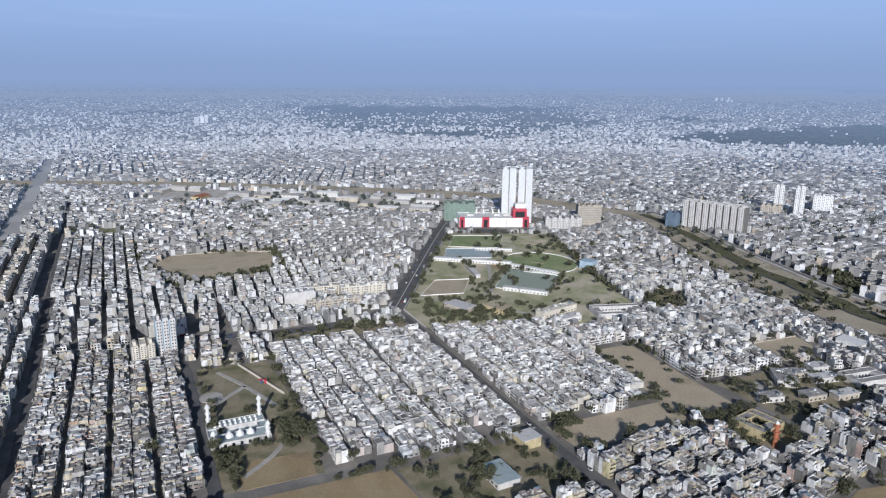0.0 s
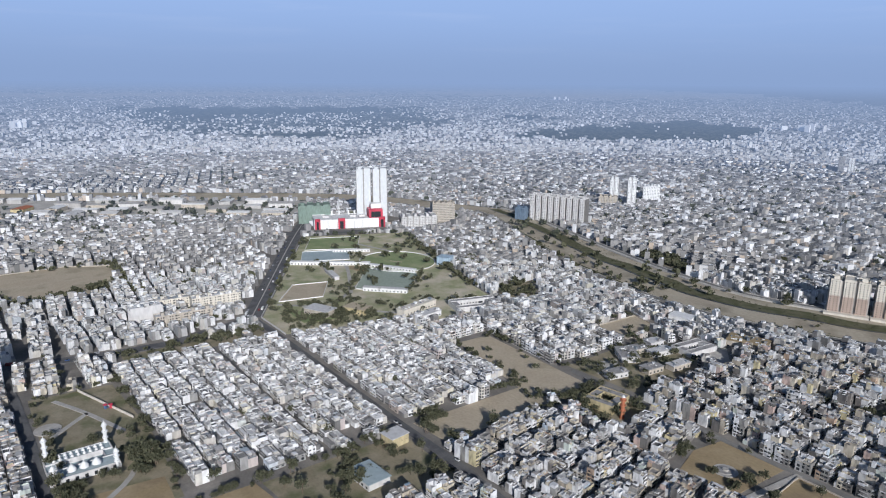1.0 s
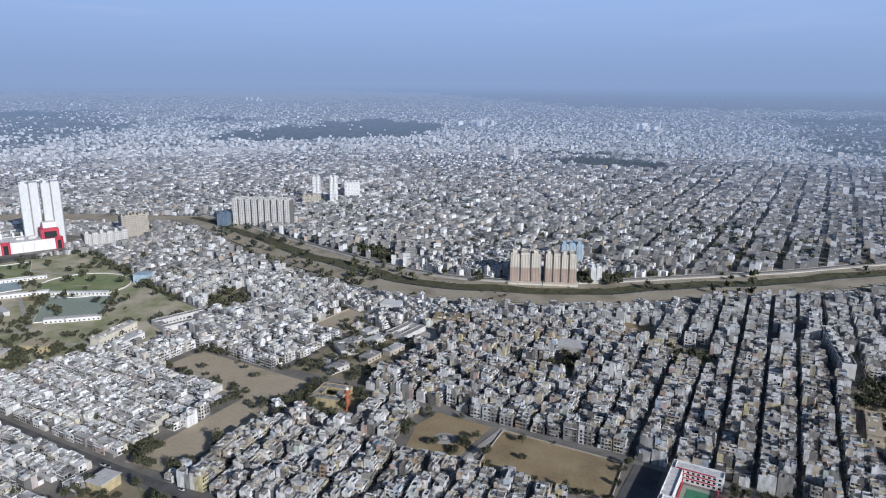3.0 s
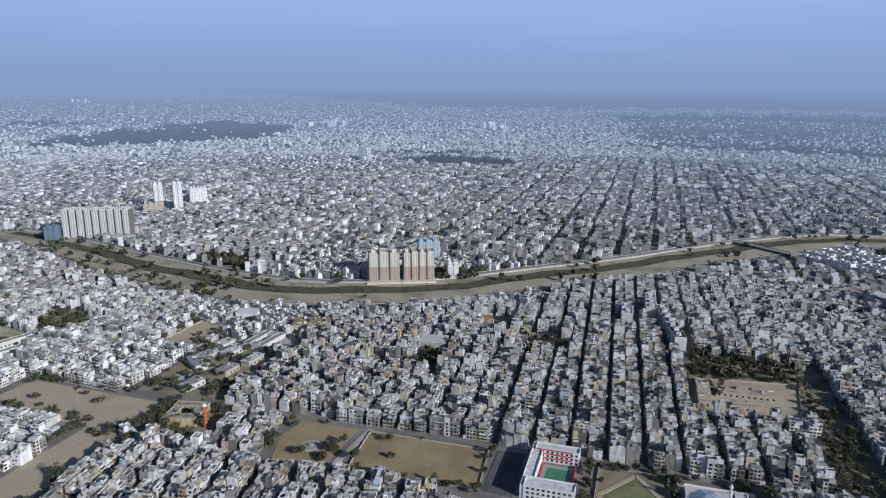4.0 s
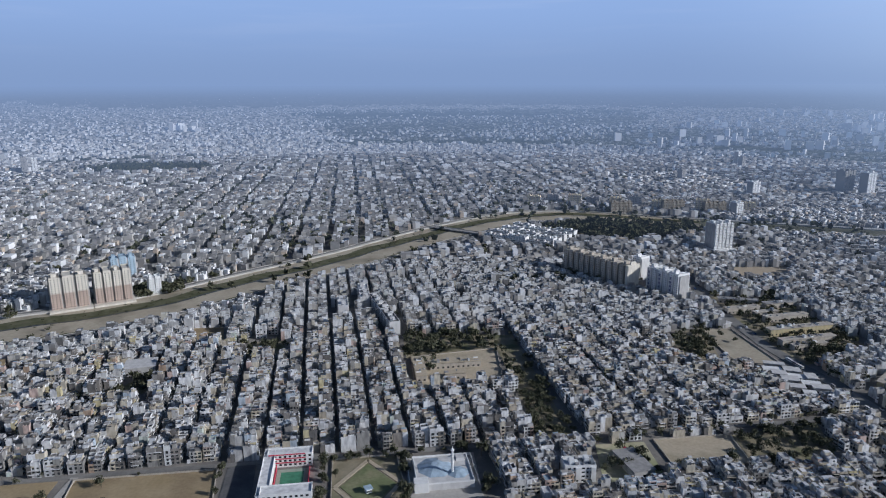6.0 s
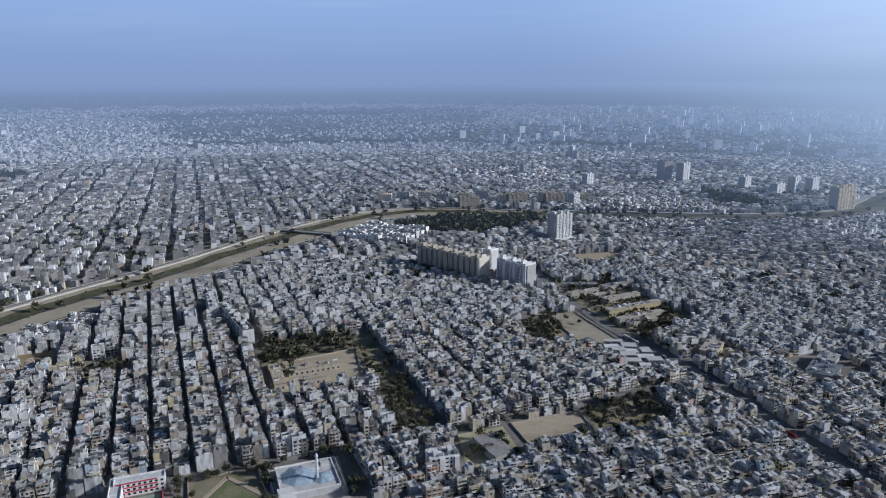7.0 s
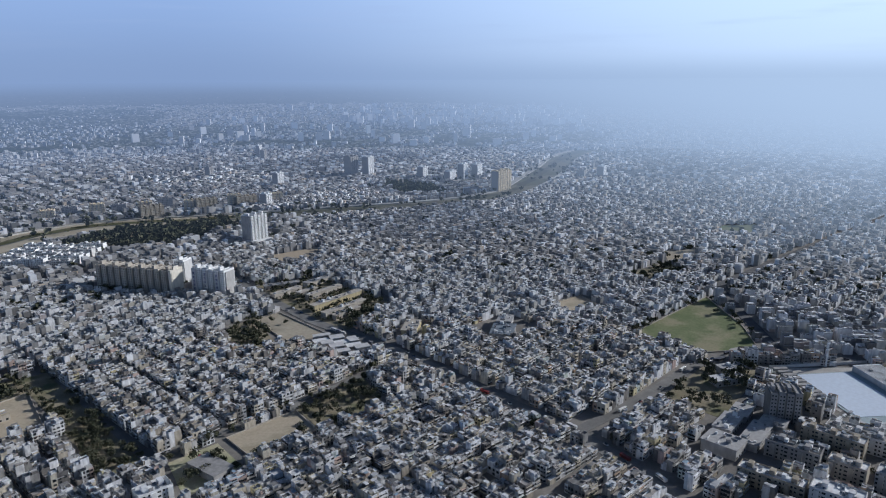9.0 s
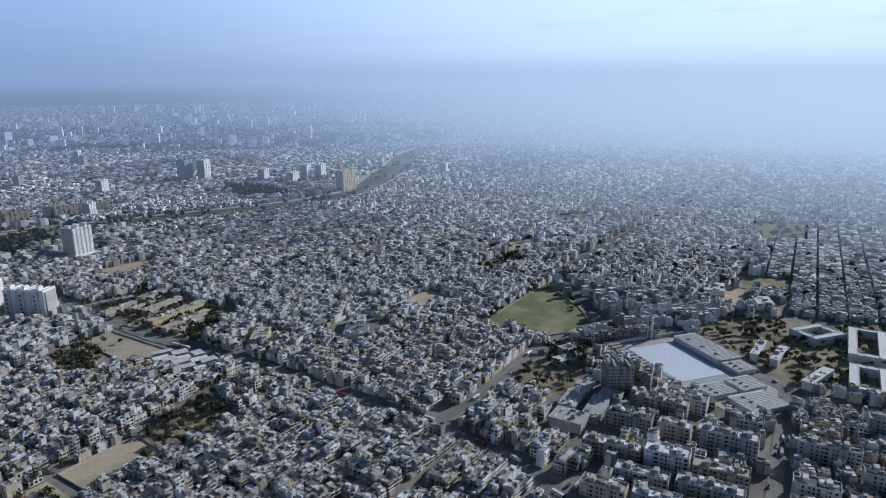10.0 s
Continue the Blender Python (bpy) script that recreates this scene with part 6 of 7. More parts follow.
def roof_clutter(ob, w, d, z, count, seed):
    """Tanks, sheds, low walls and loose slabs on a flat roof."""
    r = random.Random(seed)
    heap = Heap()
    for _ in range(count):
        a, b, c = r.choice(((1.4, 1.4, 1.5), (2.6, 3.4, 2.4), (0.25, 5.0, 1.1), (4.5, 0.25, 1.1), (1.0, 2.0, 0.8), (3.5, 2.5, 0.3)))
        k = r.randrange(3)
        heap.add(boxes([r.uniform(-0.46, 0.46) * w], [r.uniform(-0.42, 0.42) * d], [z], [a], [b], [c * r.uniform(0.8, 1.2)], [0.0]), BOX, [k] * 5)
    part("roof_clutter", heap.mesh("roof_clutter", [M["grey"], M["white"], M["weathered_slate"]]), ob, "loose tanks and half walls", kind="stuff")


def flats(x, y, length, depth, storeys, turn, wall, label, group):
    """A low block of flats: parapet roof, stair heads, balconies in stacks, windows."""
    h = storeys * 3.1 + 1.0
    ob = thing("block_of_flats", x, y, 0, turn, label, "building", group)
    heap = Heap()
    heap.add(shells([0], [0], [0], [length], [depth], [h], [0.0], 0.3, 1.0), SHELL, [0] * 12 + [1])
    part("shell", heap.mesh("shell", [wall, M["roof_one"]]), ob)
    n = max(2, int(length / 14))
    for i in range(n):
        u = -length / 2 + length / n * (i + 0.5)
        part("stair_room", solid([(u, dice.uniform(-2, 2), h - 1, 3.5, 5, 3.4)], wall, "stair_room"), ob)
        part("water_tank", solid([(u + 3, dice.uniform(-3, 3), h - 1, 2, 2.4, 1.6)], M["grey"], "water_tank"), ob)
        for s in (-1, 1):
            part("bay", solid([(u + 3.4, s * (depth / 2 + 0.6), 2.9, 3.2, 1.2, h - 4.2)], wall, "bay"), ob)
    heap = Heap()
    cols = int(length / 3.2)
    zz, cc, ss = [a.ravel() for a in np.meshgrid(np.arange(storeys), np.arange(cols), (-1, 1), indexing="ij")]
    heap.add(boxes((cc - (cols - 1) / 2) * 3.2 + 0.5 * np.sin(cc * 2.3), ss * (depth / 2 + 0.02), zz * 3.1 + 0.9 + 0.3 * (cc % 2), np.where(cc % 3, 1.3, 2.2), 0.1, 1.5 - 0.3 * (cc % 2), 0.0 * zz), BOX, [0] * 5)
    part("glazing", heap.mesh("glazing", [M["glass"]]), ob, kind="stuff")
    roof_clutter(ob, length - 2, depth - 2, h - 1.0, int(length * depth / 22), int(x * 3 + y))
    return ob


FLAT = "weathered cream block of flats with stacked balconies"
for k, (x, y, l_, d_, n_, t_) in enumerate(FLATS):
    flats(x, y, l_, d_, n_, t_, (M["drab"], GREY2, M["beige"], M["grey"], GREY2, M["drab"], PALE)[k % 7], FLAT, "flats by the market" if y > 15 else "flats across the road")
for k, y in enumerate((-168, -192, -216)):
    for x in (-1255, -1115, -985):
        flats(x, y - (x + 1100) * -0.04, 118, 15, 4, 2.6, (GREY2, M["beige"])[k % 2], "long weathered block of flats in parallel rows", "long flats")
flats(-806, 236, 58, 14, 5, 85, M["cream"], "cream block of flats by the junction", "junction flats")
flats(-772, 190, 66, 12, 4, 88, M["beige"], "beige block of flats by the junction", "junction flats")
flats(-800, 153, 16, 34, 6, 0, PALE, "pale block of flats by the junction", "junction flats")
flats(-832, 190, 40, 14, 4, 85, M["cream"], "cream block of flats by the junction", "junction flats")
flats(152, 409, 22, 13, 4, -4, M["white"], "white four-storey block of flats by a park", "park flats")
for x, y, l_, t_ in ((12, 830, 60, 92), (34, 760, 110, 100), (-14, 790, 40, 92)):
    flats(x, y, l_, 12, 5, t_, PALE, "pale block of flats in an angle", "angle flats")


def dome(r, mat, name="dome"):
    bm = bmesh.new()
    bmesh.ops.create_uvsphere(bm, u_segments=16, v_segments=10, radius=r)
    bmesh.ops.delete(bm, geom=[v for v in bm.verts if v.co.z < -0.3 * r], context="VERTS")
    for v in bm.verts:
        v.co.z = v.co.z * 1.1 + (0.35 * r * max(0, (v.co.z / r - 0.8)) * 4)
    bmesh.ops.create_cone(bm, segments=6, radius1=0.12 * r, radius2=0.02, depth=0.8 * r, matrix=Matrix.Translation((0, 0, 1.6 * r)))
    me = bpy.data.meshes.new(name)
    bm.to_mesh(me)
    bm.free()
    me.materials.append(mat)
    return me


def shaft(r, h, mat, name="minaret", rings=3):
    bm = bmesh.new()
    bmesh.ops.create_cone(bm, cap_ends=True, segments=10, radius1=r, radius2=r * 0.8, depth=h, matrix=Matrix.Translation((0, 0, h / 2)))
    for k in range(rings):
        bmesh.ops.create_cone(bm, cap_ends=True, segments=10, radius1=r * 1.45, radius2=r * 1.45, depth=0.7, matrix=Matrix.Translation((0, 0, h * (0.45 + 0.27 * k))))
    bmesh.ops.create_uvsphere(bm, u_segments=10, v_segments=6, radius=r * 1.05, matrix=Matrix.Translation((0, 0, h + r * 0.6)))
    bmesh.ops.create_cone(bm, segments=6, radius1=0.3, radius2=0.02, depth=2.4, matrix=Matrix.Translation((0, 0, h + r * 1.6 + 1)))
    me = bpy.data.meshes.new(name)
    bm.to_mesh(me)
    bm.free()
    me.materials.append(mat)
    return me


def mosque():
    ob = thing("mosque", -503, 44, 0, 2, "white mosque with tall minarets, three domes and an open court", "mosque")
    heap = Heap()
    heap.add(shells([10, -15, -2, -2], [0, 0, 19, -19], [0, 0, 0, 0], [14, 12, 38, 38], [44, 44, 7, 7], [5, 4.5, 4, 4], [0, 0, 0, 0], 0.4, 0.9), SHELL, [0] * 12 + [1])
    part("hall", heap.mesh("hall", [PALE, M["bluepitch"]]), ob)
    for u in (-17, -12):
        for v_ in range(-16, 17, 4):
            part("dome", dome(1.3, M["white"]), ob, loc=(u, v_, 4.0))
    part("court", solid([(-2, 0, 0, 24, 31, 0.4)], M["bluepitch"], "court"), ob, "grey-blue paved court")
    for v_ in (-8, 0, 8):
        part("dome", dome(3.2, M["white"]), ob, loc=(10, v_, 5.2))
    for u, v_ in ((16, -20), (16, 20), (-20, -20), (-20, 20)):
        part("minaret", shaft(1.5, 18 if u < 0 else 13, M["white"]), ob, loc=(u, v_, 0))
    for v_ in range(-18, 20, 6):
        part("arch", solid([(17.05, v_, 0.5, 0.2, 2.2, 2.8)], M["glass"], "arch"), ob)


mosque()


M["bluesheet"] = plain("pale_blue_sheet", (0.40, 0.50, 0.60), 0.45)


def blue_mosque():
    ob = thing("prayer_hall", 58, 425, 0, 0, "white prayer hall with a pale blue roof and a slim spire", "mosque")
    part("hall", solid([(0, 0, 0, 40, 36, 5)], PALE, "hall"), ob)
    part("parapet", solid([(0, 17.7, 5, 40, 0.6, 1.0), (0, -17.7, 5, 40, 0.6, 1.0), (19.7, 0, 5, 0.6, 34.8, 1.0), (-19.7, 0, 5, 0.6, 34.8, 1.0)], M["white"], "parapet"), ob)
    for x_, y_, r_, lift in ((-5, 3, 13.5, 3.0), (10, -5, 8.0, 2.2)):  # faceted tent-like roofs
        bm = bmesh.new()
        bmesh.ops.create_cone(bm, cap_ends=True, segments=8, radius1=r_, radius2=r_ * 0.22, depth=lift, matrix=Matrix.Translation((x_, y_, 5 + lift / 2)) @ Matrix.Rotation(0.39, 4, "Z"))
        me = bpy.data.meshes.new("roof")
        bm.to_mesh(me)
        bm.free()
        me.materials.append(M["bluesheet"])
        part("roof", me, ob, "pale blue faceted sheet roof")
    part("porch", solid([(4, 10, 5, 12, 6, 1.6), (14, 12, 5, 6, 6, 2.4)], PALE, "porch"), ob)
    part("annex", solid([(-17, -16, 0, 10, 8, 7.5)], M["white"], "annex"), ob)
    part("spire", shaft(0.9, 17, M["white"], "spire"), ob, loc=(6, -6, 6))
    part("rear_wall", solid([(0, 24, 0, 48, 0.4, 2.2)], M["white"], "rear_wall"), ob)
    for s in (-1, 1):
        part("side_wall", solid([(s * 24, 4, 0, 0.4, 40, 2.2)], M["white"], "side_wall"), ob)


blue_mosque()


def school():
    ob = thing("school", -51, 432, 0, 0, "white three-storey school round a green court", "school")
    for n_, b in (("rear_wing", (1, 24, 32, 9, 10.8)), ("side_wing", (-13.5, 0, 8, 60, 10)), ("front_wing", (2, -25, 34, 11, 11))):
        heap = Heap()
        heap.add(shells([b[0]], [b[1]], [0], [b[2]], [b[3]], [b[4]], [0.0], 0.35, 0.9), SHELL, [0] * 12 + [1])
        wg = part(n_, heap.mesh(n_, [M["white"], M["roof"]]), ob)
        y0 = b[1] - b[3] / 2 - 0.05
        if n_ != "side_wing":
            for z in (1.2, 4.4, 7.6):
                for i in range(9):
                    part("window", solid([(b[0] - 14 + i * 3.5, y0, z, 1.8, 0.1, 1.5)], M["glass"], "window"), wg)
            if n_ == "rear_wing":
                for z in (3.2, 6.4, 9.6):
                    part("red_band", solid([(b[0] - 2, y0 - 0.12, z, 26, 0.2, 0.9)], M["red"], "red_band"), wg, "red painted band")
    part("court", solid([(3, 0, 0, 22, 32, 0.25)], M["pitch"], "court"), ob, "grey court edge")
    part("court_surface", solid([(3, 0, 0.25, 16, 24, 0.05)], M["green"], "court_surface"), ob, "green sports court")
    part("fence", solid([(15, 0, 0, 0.3, 36, 2.6), (-8.5, 0, 0, 0.4, 36, 3)], M["red"], "fence"), ob)


school()


def courtyard_school(x, y, w, d, h, turn, wall, label, top=None):
    ob = thing("school", x, y, 0, turn, label, "school")
    for bx, by, bw, bd, bh in ((0, d / 2 - 4, w, 8, h), (0, 4 - d / 2, w, 8, h), (4 - w / 2, 0, 8, d - 16, h - 0.3), (w / 2 - 4, 0, 8, d - 16, h - 0.3)):
        heap = Heap()
        heap.add(shells([bx], [by], [0], [bw], [bd], [bh], [0.0], 0.3, 0.6), SHELL, [0] * 12 + [1])
        part("wing", heap.mesh("wing", [wall, top or M["grey"]]), ob)
    for s in (-1, 1):
        for i in range(int(w / 4)):
            part("window", solid([(-w / 2 + 3 + i * 4, s * (d / 2 - 8.05), 1.4, 1.7, 0.12, 1.6)], M["glass"], "window"), ob)
    return ob


courtyard_school(-354, 430, 28, 30, 8, 12, M["yellow"], "yellow school round an open court")
courtyard_school(-626, 500, 60, 34, 7, 75, PALE, "pale school round a paved court")
courtyard_school(-384, 600, 40, 26, 6, 85, PALE, "pale low school with a sheet roof")
minaret = thing("minaret", -329, 421, 0, 0, "orange-red minaret with a white cap beside trees", "minaret")
part("shaft", shaft(2.0, 17, M["orange"], "shaft"), minaret)
part("cap", dome(1.9, M["white"], "cap"), minaret, "white dome cap", loc=(0, 0, 18.5))


def long_block(x, y, w, d, h, turn, wall, roof, label, name="hall", group=""):
    ob = thing(name, x, y, 0, turn, label, "building", group)
    part("shell", solid([(0, 0, 0, w, d, h)], wall, "shell"), ob)
    part("roof", solid([(0, 0, h, w + 1.4, d + 1.4, 0.45)], roof, "roof"), ob)
    n = max(2, int(w / 5))
    for i in range(n):
        for s in (-1, 1):
            part("window", solid([(-w / 2 + w / n * (i + 0.5), s * (d / 2 + 0.03), 1.1, 1.9, 0.12, min(max(h - 2.4, 1.0), 1.7))], M["glass"], "window"), ob)
    if name in ("market_building", "school_block", "college_block", "sheet_hall"):
        roof_clutter(ob, w - 1, d - 1, h + 0.45, int(w * d / 45), int(x + 3 * y))
    return ob


# schools and yards by the bazaar road
for x, y, w, d, h, t_ in ((490, 650, 80, 9, 8, 5), (478, 620, 66, 8, 7, 5), (470, 606, 40, 7, 6, 5), (500, 690, 56, 8, 7, 5), (486, 708, 30, 8, 6, 5), (466, 724, 44, 8, 7, 5), (520, 735, 38, 9, 7, 5), (480, 757, 46, 8, 6, -20)):
    long_block(x, y, w, d, h, t_, M["yellow"] if y == 650 else M["beige"], M["grey"] if y % 2 else M["beige"], "long school block with a flat weathered roof", "school_block", "school blocks")
for k, (x, y, w, d) in enumerate(((396, 556, 16, 9), (412, 550, 14, 10), (394, 543, 12, 9), (408, 537, 15, 9), (420, 533, 9, 12), (396, 529, 14, 10), (412, 521, 15, 9), (394, 515, 12, 8), (412, 508, 14, 9), (398, 503, 10, 9), (404, 566, 18, 6))):
    long_block(x, y, w, d, 3.5 + (k % 3) * 1.2, -24 if k % 4 else -20, GREY2, (M["white"], PALE, PALE)[k % 3], "small market shed with a pale roof", "market_shed", "market sheds")
long_block(414, 692, 34, 12, 5, 108, GREY2, PALE, "long open market canopy with a grey roof", "market_canopy")
long_block(486, 512, 34, 16, 7, 35, M["yellow"], M["beige"], "small yellow school hall", "school_block")
long_block(548, 432, 34, 24, 6, 30, GREY2, M["weathered_slate"], "hall with a grey-blue sheet roof", "sheet_hall")
long_block(572, 448, 22, 16, 8, 30, GREY2, GREY2, "hall with a grey sheet roof", "sheet_hall")
# school ruin round the sandy yard
for x, y, w, d, t_ in ((96, 612, 50, 9, 2), (60, 604, 10, 46, 0), (92, 586, 20, 8, 0)):
    long_block(x, y, w, d, 6.5, t_, M["beige"], M["soil"], "weathered beige school block", "school_block", "old school blocks")
long_block(196, 416, 16, 30, 6, 8, GREY2, M["grey"], "long grey shed by the play park", "shed")
long_block(-404, 246, 14, 16, 8, 8, M["yellow"], PALE, "yellow house with white roof by the street", "villa")
long_block(-372, 205, 26, 18, 5, 5, PALE, M["bluepitch"], "low house with a blue-grey roof", "villa")
# more of the blocks between the streets
for x, y, w, d, t_ in ((-416, 548, 22, 12, 80), (-398, 562, 26, 11, 82), (-418, 578, 18, 12, 80), (-376, 520, 20, 12, 85), (-366, 548, 24, 10, 85), (-388, 482, 22, 11, 78)):
    long_block(x, y, w, d, 5.5, t_, PALE if y % 4 else M["beige"], PALE if x % 4 else M["grey"], "low pale building between nursery trees", "school_block", "nursery buildings")
long_block(-207, 645, 28, 22, 8, 8, GREY2, PALE, "pale concrete shell of an unfinished house", "unfinished_house")
long_block(-357, 656, 40, 24, 8, 20, M["beige"], M["brown"], "low building with a brown roof", "school_block")
long_block(-447, 668, 26, 18, 7, 12, M["white"], M["white"], "white low prayer hall", "prayer_hall")
long_block(-412, 527, 28, 18, 6, -35, PALE, M["grey"], "low grey-roofed school building", "school_block")


def shed(x, y, w, d, h, turn, wall, roof, label):
    """A works shed with a low ridge roof and a wide door."""
    ob = thing("works_shed", x, y, 0, turn, label, "shed", "works sheds")
    part("shell", solid([(0, 0, 0, w, d, h)], wall, "shell"), ob)
    u, v_, k = w / 2 + 0.5, d / 2 + 0.6, h + d * 0.09
    pts = [(-u, -v_, h), (u, -v_, h), (u, 0, k), (-u, 0, k), (-u, v_, h), (u, v_, h), (-u, -v_, h + 0.3), (u, -v_, h + 0.3), (u, 0, k + 0.3), (-u, 0, k + 0.3), (-u, v_, h + 0.3), (u, v_, h + 0.3)]
    part("roof", quad_mesh("roof", pts, [(6, 7, 8, 9), (9, 8, 11, 10), (0, 1, 7, 6), (5, 4, 10, 11), (3, 0, 6, 9), (4, 3, 9, 10), (1, 2, 8, 7), (2, 5, 11, 8), (0, 3, 2, 1), (3, 4, 5, 2)], [roof]), ob)
    part("door", solid([(w / 2 + 0.05, 0, 0, 0.12, 5, 4.5)], M["grey"], "door"), ob)


for k, (x, y, w, d, h, t_) in enumerate(SHEDS):
    if k == 5:
        shed(x, y, w, d, h, t_, M["yellow"], M["orange"], "works shed with an orange sheet roof")
    else:
        shed(x, y, w, d, h, t_, (GREY2, M["beige"], PALE)[k % 3], (PALE, M["white"], GREY2, M["white"])[k % 4], "long works shed with a pale sheet roof")
# low white flats by the bridge
for i in range(6):
    for j in range(3):
        u, v_ = -48 + i * 19.5, -44 + j * 44
        flats(320 + 0.707 * u - 0.707 * v_, 1160 + 0.707 * u + 0.707 * v_, 40, 13, 3 + (i + j) % 2, 135, M["white"] if (i + j) % 3 else PALE, "low white block of flats by the canal", "white flats")
for x, y in ((576, 1372), (693, 1368), (770, 1335)):
    slab("apartment_block", x, y, 46, 16, 24, -10, 5, (M["beige"], DARK), "weathered apartment block beyond the canal", 7, group="flats beyond the canal")
# sports complex
sheet("cricket_pitch_ground", [(-866 + 62 * math.cos(a) * 0.98 + 0 * a, 535 + 56 * math.sin(a)) for a in np.arange(0, 6.28, 0.2)], 0.45, M["lawn"], "round mown cricket ground", "field", "structure")
sheet("cricket_strip", [(-876, 528), (-858, 540), (-855, 537), (-873, 525)], 0.47, M["soil"], "bare batting strip", "field", "structure")
sheet("hockey_ground", [(-774, 411), (-724, 462), (-788, 524), (-858, 478)], 0.45, M["pitch"], "grey-green hockey turf", "field", "structure")
sheet("north_green", [(-1084, 490), (-1050, 570), (-972, 522), (-1010, 446)], 0.45, M["lawn"], "mown playing field", "field", "structure")
sheet("skating_court", [(-1000, 437), (-973, 507), (-917, 479), (-945, 410)], 0.45, M["bluepitch"], "pale blue sports court", "field", "structure")
sheet("dry_ground", [(-836, 349), (-824, 396), (-767, 361), (-778, 305)], 0.45, M["soil"], "dry playing field", "field", "structure")
sheet("second_green", [(-1045, 585), (-1020, 640), (-950, 610), (-965, 550)], 0.45, M["park"], "dry green court", "field", "structure")
for k, line in enumerate(([(-1060, 500), (-900, 462), (-760, 398)], [(-880, 610), (-845, 500), (-800, 436), (-740, 370)], [(-770, 300), (-720, 352), (-645, 420)], [(-1000, 540), (-930, 560), (-830, 590)])):
    ribbon("path_sports_" + "abcd"[k], smooth_line(line, 12), -2.6, 2.6, 0.43 + 0.004 * k, M["paving"], "pale path through a sports complex", "path")
long_block(-905, 440, 120, 7, 5, 54, M["white"], M["white"], "long white sports pavilion", "pavilion")
long_block(-742, 440, 60, 8, 5, 45, M["white"], PALE, "white stand beside the hockey turf", "pavilion")
long_block(-832, 505, 76, 6, 4, 32, M["white"], M["white"], "white stand behind the hockey turf", "pavilion")
long_block(-960, 505, 60, 5, 4, 60, M["white"], M["white"], "white stand by the court", "pavilion")
long_block(-655, 432, 58, 12, 8, 104, M["cream"], M["cream"], "long cream college building", "college_block")
long_block(-625, 425, 40, 12, 7, 100, M["white"], PALE, "arched white college building", "college_block")
long_block(-710, 330, 34, 20, 7, 25, M["beige"], PALE, "beige clubhouse among trees", "clubhouse")
long_block(-690, 370, 30, 18, 7, 25, M["yellow"], M["soil"], "yellow clubhouse among trees", "clubhouse")
long_block(-850, 415, 50, 7, 5, -10, PALE, PALE, "pale low stand by the dry field", "pavilion")
house_blue = long_block(-812, 588, 20, 18, 12, 30, M["blue"], M["blue"], "pale blue pavilion by the cricket ground", "pavilion")
sheet("bare_ground", [(-866, 452), (-900, 470), (-905, 490), (-870, 482), (-840, 462)], 0.44, M["brown"], "bare red-brown ground among pitches", "field", "structure")
sheet("garden_lawn", [(-735, 300), (-690, 300), (-680, 345), (-725, 340)], 0.44, M["lawn"], "small garden lawn among trees", "field", "structure")
ring_wall = thing("oval_fence", -866, 535, 0, 0, "low white fence round the cricket ground", "fence")
for k in range(48):
    a = k / 48 * 2 * math.pi
    part("panel", solid([(0, 0, 0, 7.6, 0.5, 1.5)], M["white"], "panel") if k == 0 else ring_wall.children[0].data, ring_wall, loc=(62.5 * math.cos(a), 56.5 * math.sin(a), 0)).rotation_euler[2] = a + math.pi / 2


def walled(name, pts, h, mat, label):
    """A boundary wall along corners, each run a part with its coping."""
    ob = thing(name, pts[0][0], pts[0][1], 0, 0, label, "wall")
    for (x1, y1), (x2, y2) in zip(pts[:-1], pts[1:]):
        l_, a = math.hypot(x2 - x1, y2 - y1), math.degrees(math.atan2(y2 - y1, x2 - x1))
        cx, cy = (x1 + x2) / 2 - pts[0][0], (y1 + y2) / 2 - pts[0][1]
        run = part("run", solid([(cx, cy, 0, l_, 0.35, h, a)], mat, "run"), ob)
        part("coping", solid([(cx, cy, h, l_, 0.55, 0.18, a)], mat, "coping"), run)


def close_wall(name, label="pale plastered boundary wall round a field", mat=None, h=1.2):
    pts = PLOTS[name][0]
    walled("boundary_wall", [*pts, pts[0]], h, mat or M["beige"], label)


for n_ in ("brown_field", "dusty_field", "east_field", "school_yard", "small_ground", "triangle_green", "left_field", "diamond_park", "sand_plot", "lots"):
    close_wall(n_)
for pts in ([(-1084, 490), (-1050, 570), (-972, 522), (-1010, 446)], [(-1000, 437), (-973, 507), (-917, 479), (-945, 410)], [(-774, 411), (-724, 462), (-788, 524), (-858, 478)], [(-836, 349), (-824, 396), (-767, 361), (-778, 305)]):
    walled("boundary_wall", [*pts, pts[0]], 1.3, M["white"], "low white wall round a sports pitch")
walled("boundary_wall", [(-1104, 486), (-735, 266), (-668, 268)], 1.8, PALE, "pale boundary wall of the sports complex along the road")
walled("boundary_wall", [(-640, 60), (-560, 90)], 2.2, M["cream"], "cream garden wall in the mosque park")
# parks
fountain = thing("fountain", -234, 420, 0, 0, "round stone fountain with a star-shaped basin in a dusty park", "fountain")
for r_, h_, m_ in ((9, 0.4, "paving"), (6, 0.9, "grey"), (2.2, 1.8, "paving")):
    bm = bmesh.new()
    bmesh.ops.create_cone(bm, cap_ends=True, segments=24, radius1=r_, radius2=r_ * 0.97, depth=h_, matrix=Matrix.Translation((0, 0, h_ / 2)))
    me = bpy.data.meshes.new("basin")
    bm.to_mesh(me)
    bm.free()
    me.materials.append(M[m_])
    part("basin", me, fountain)
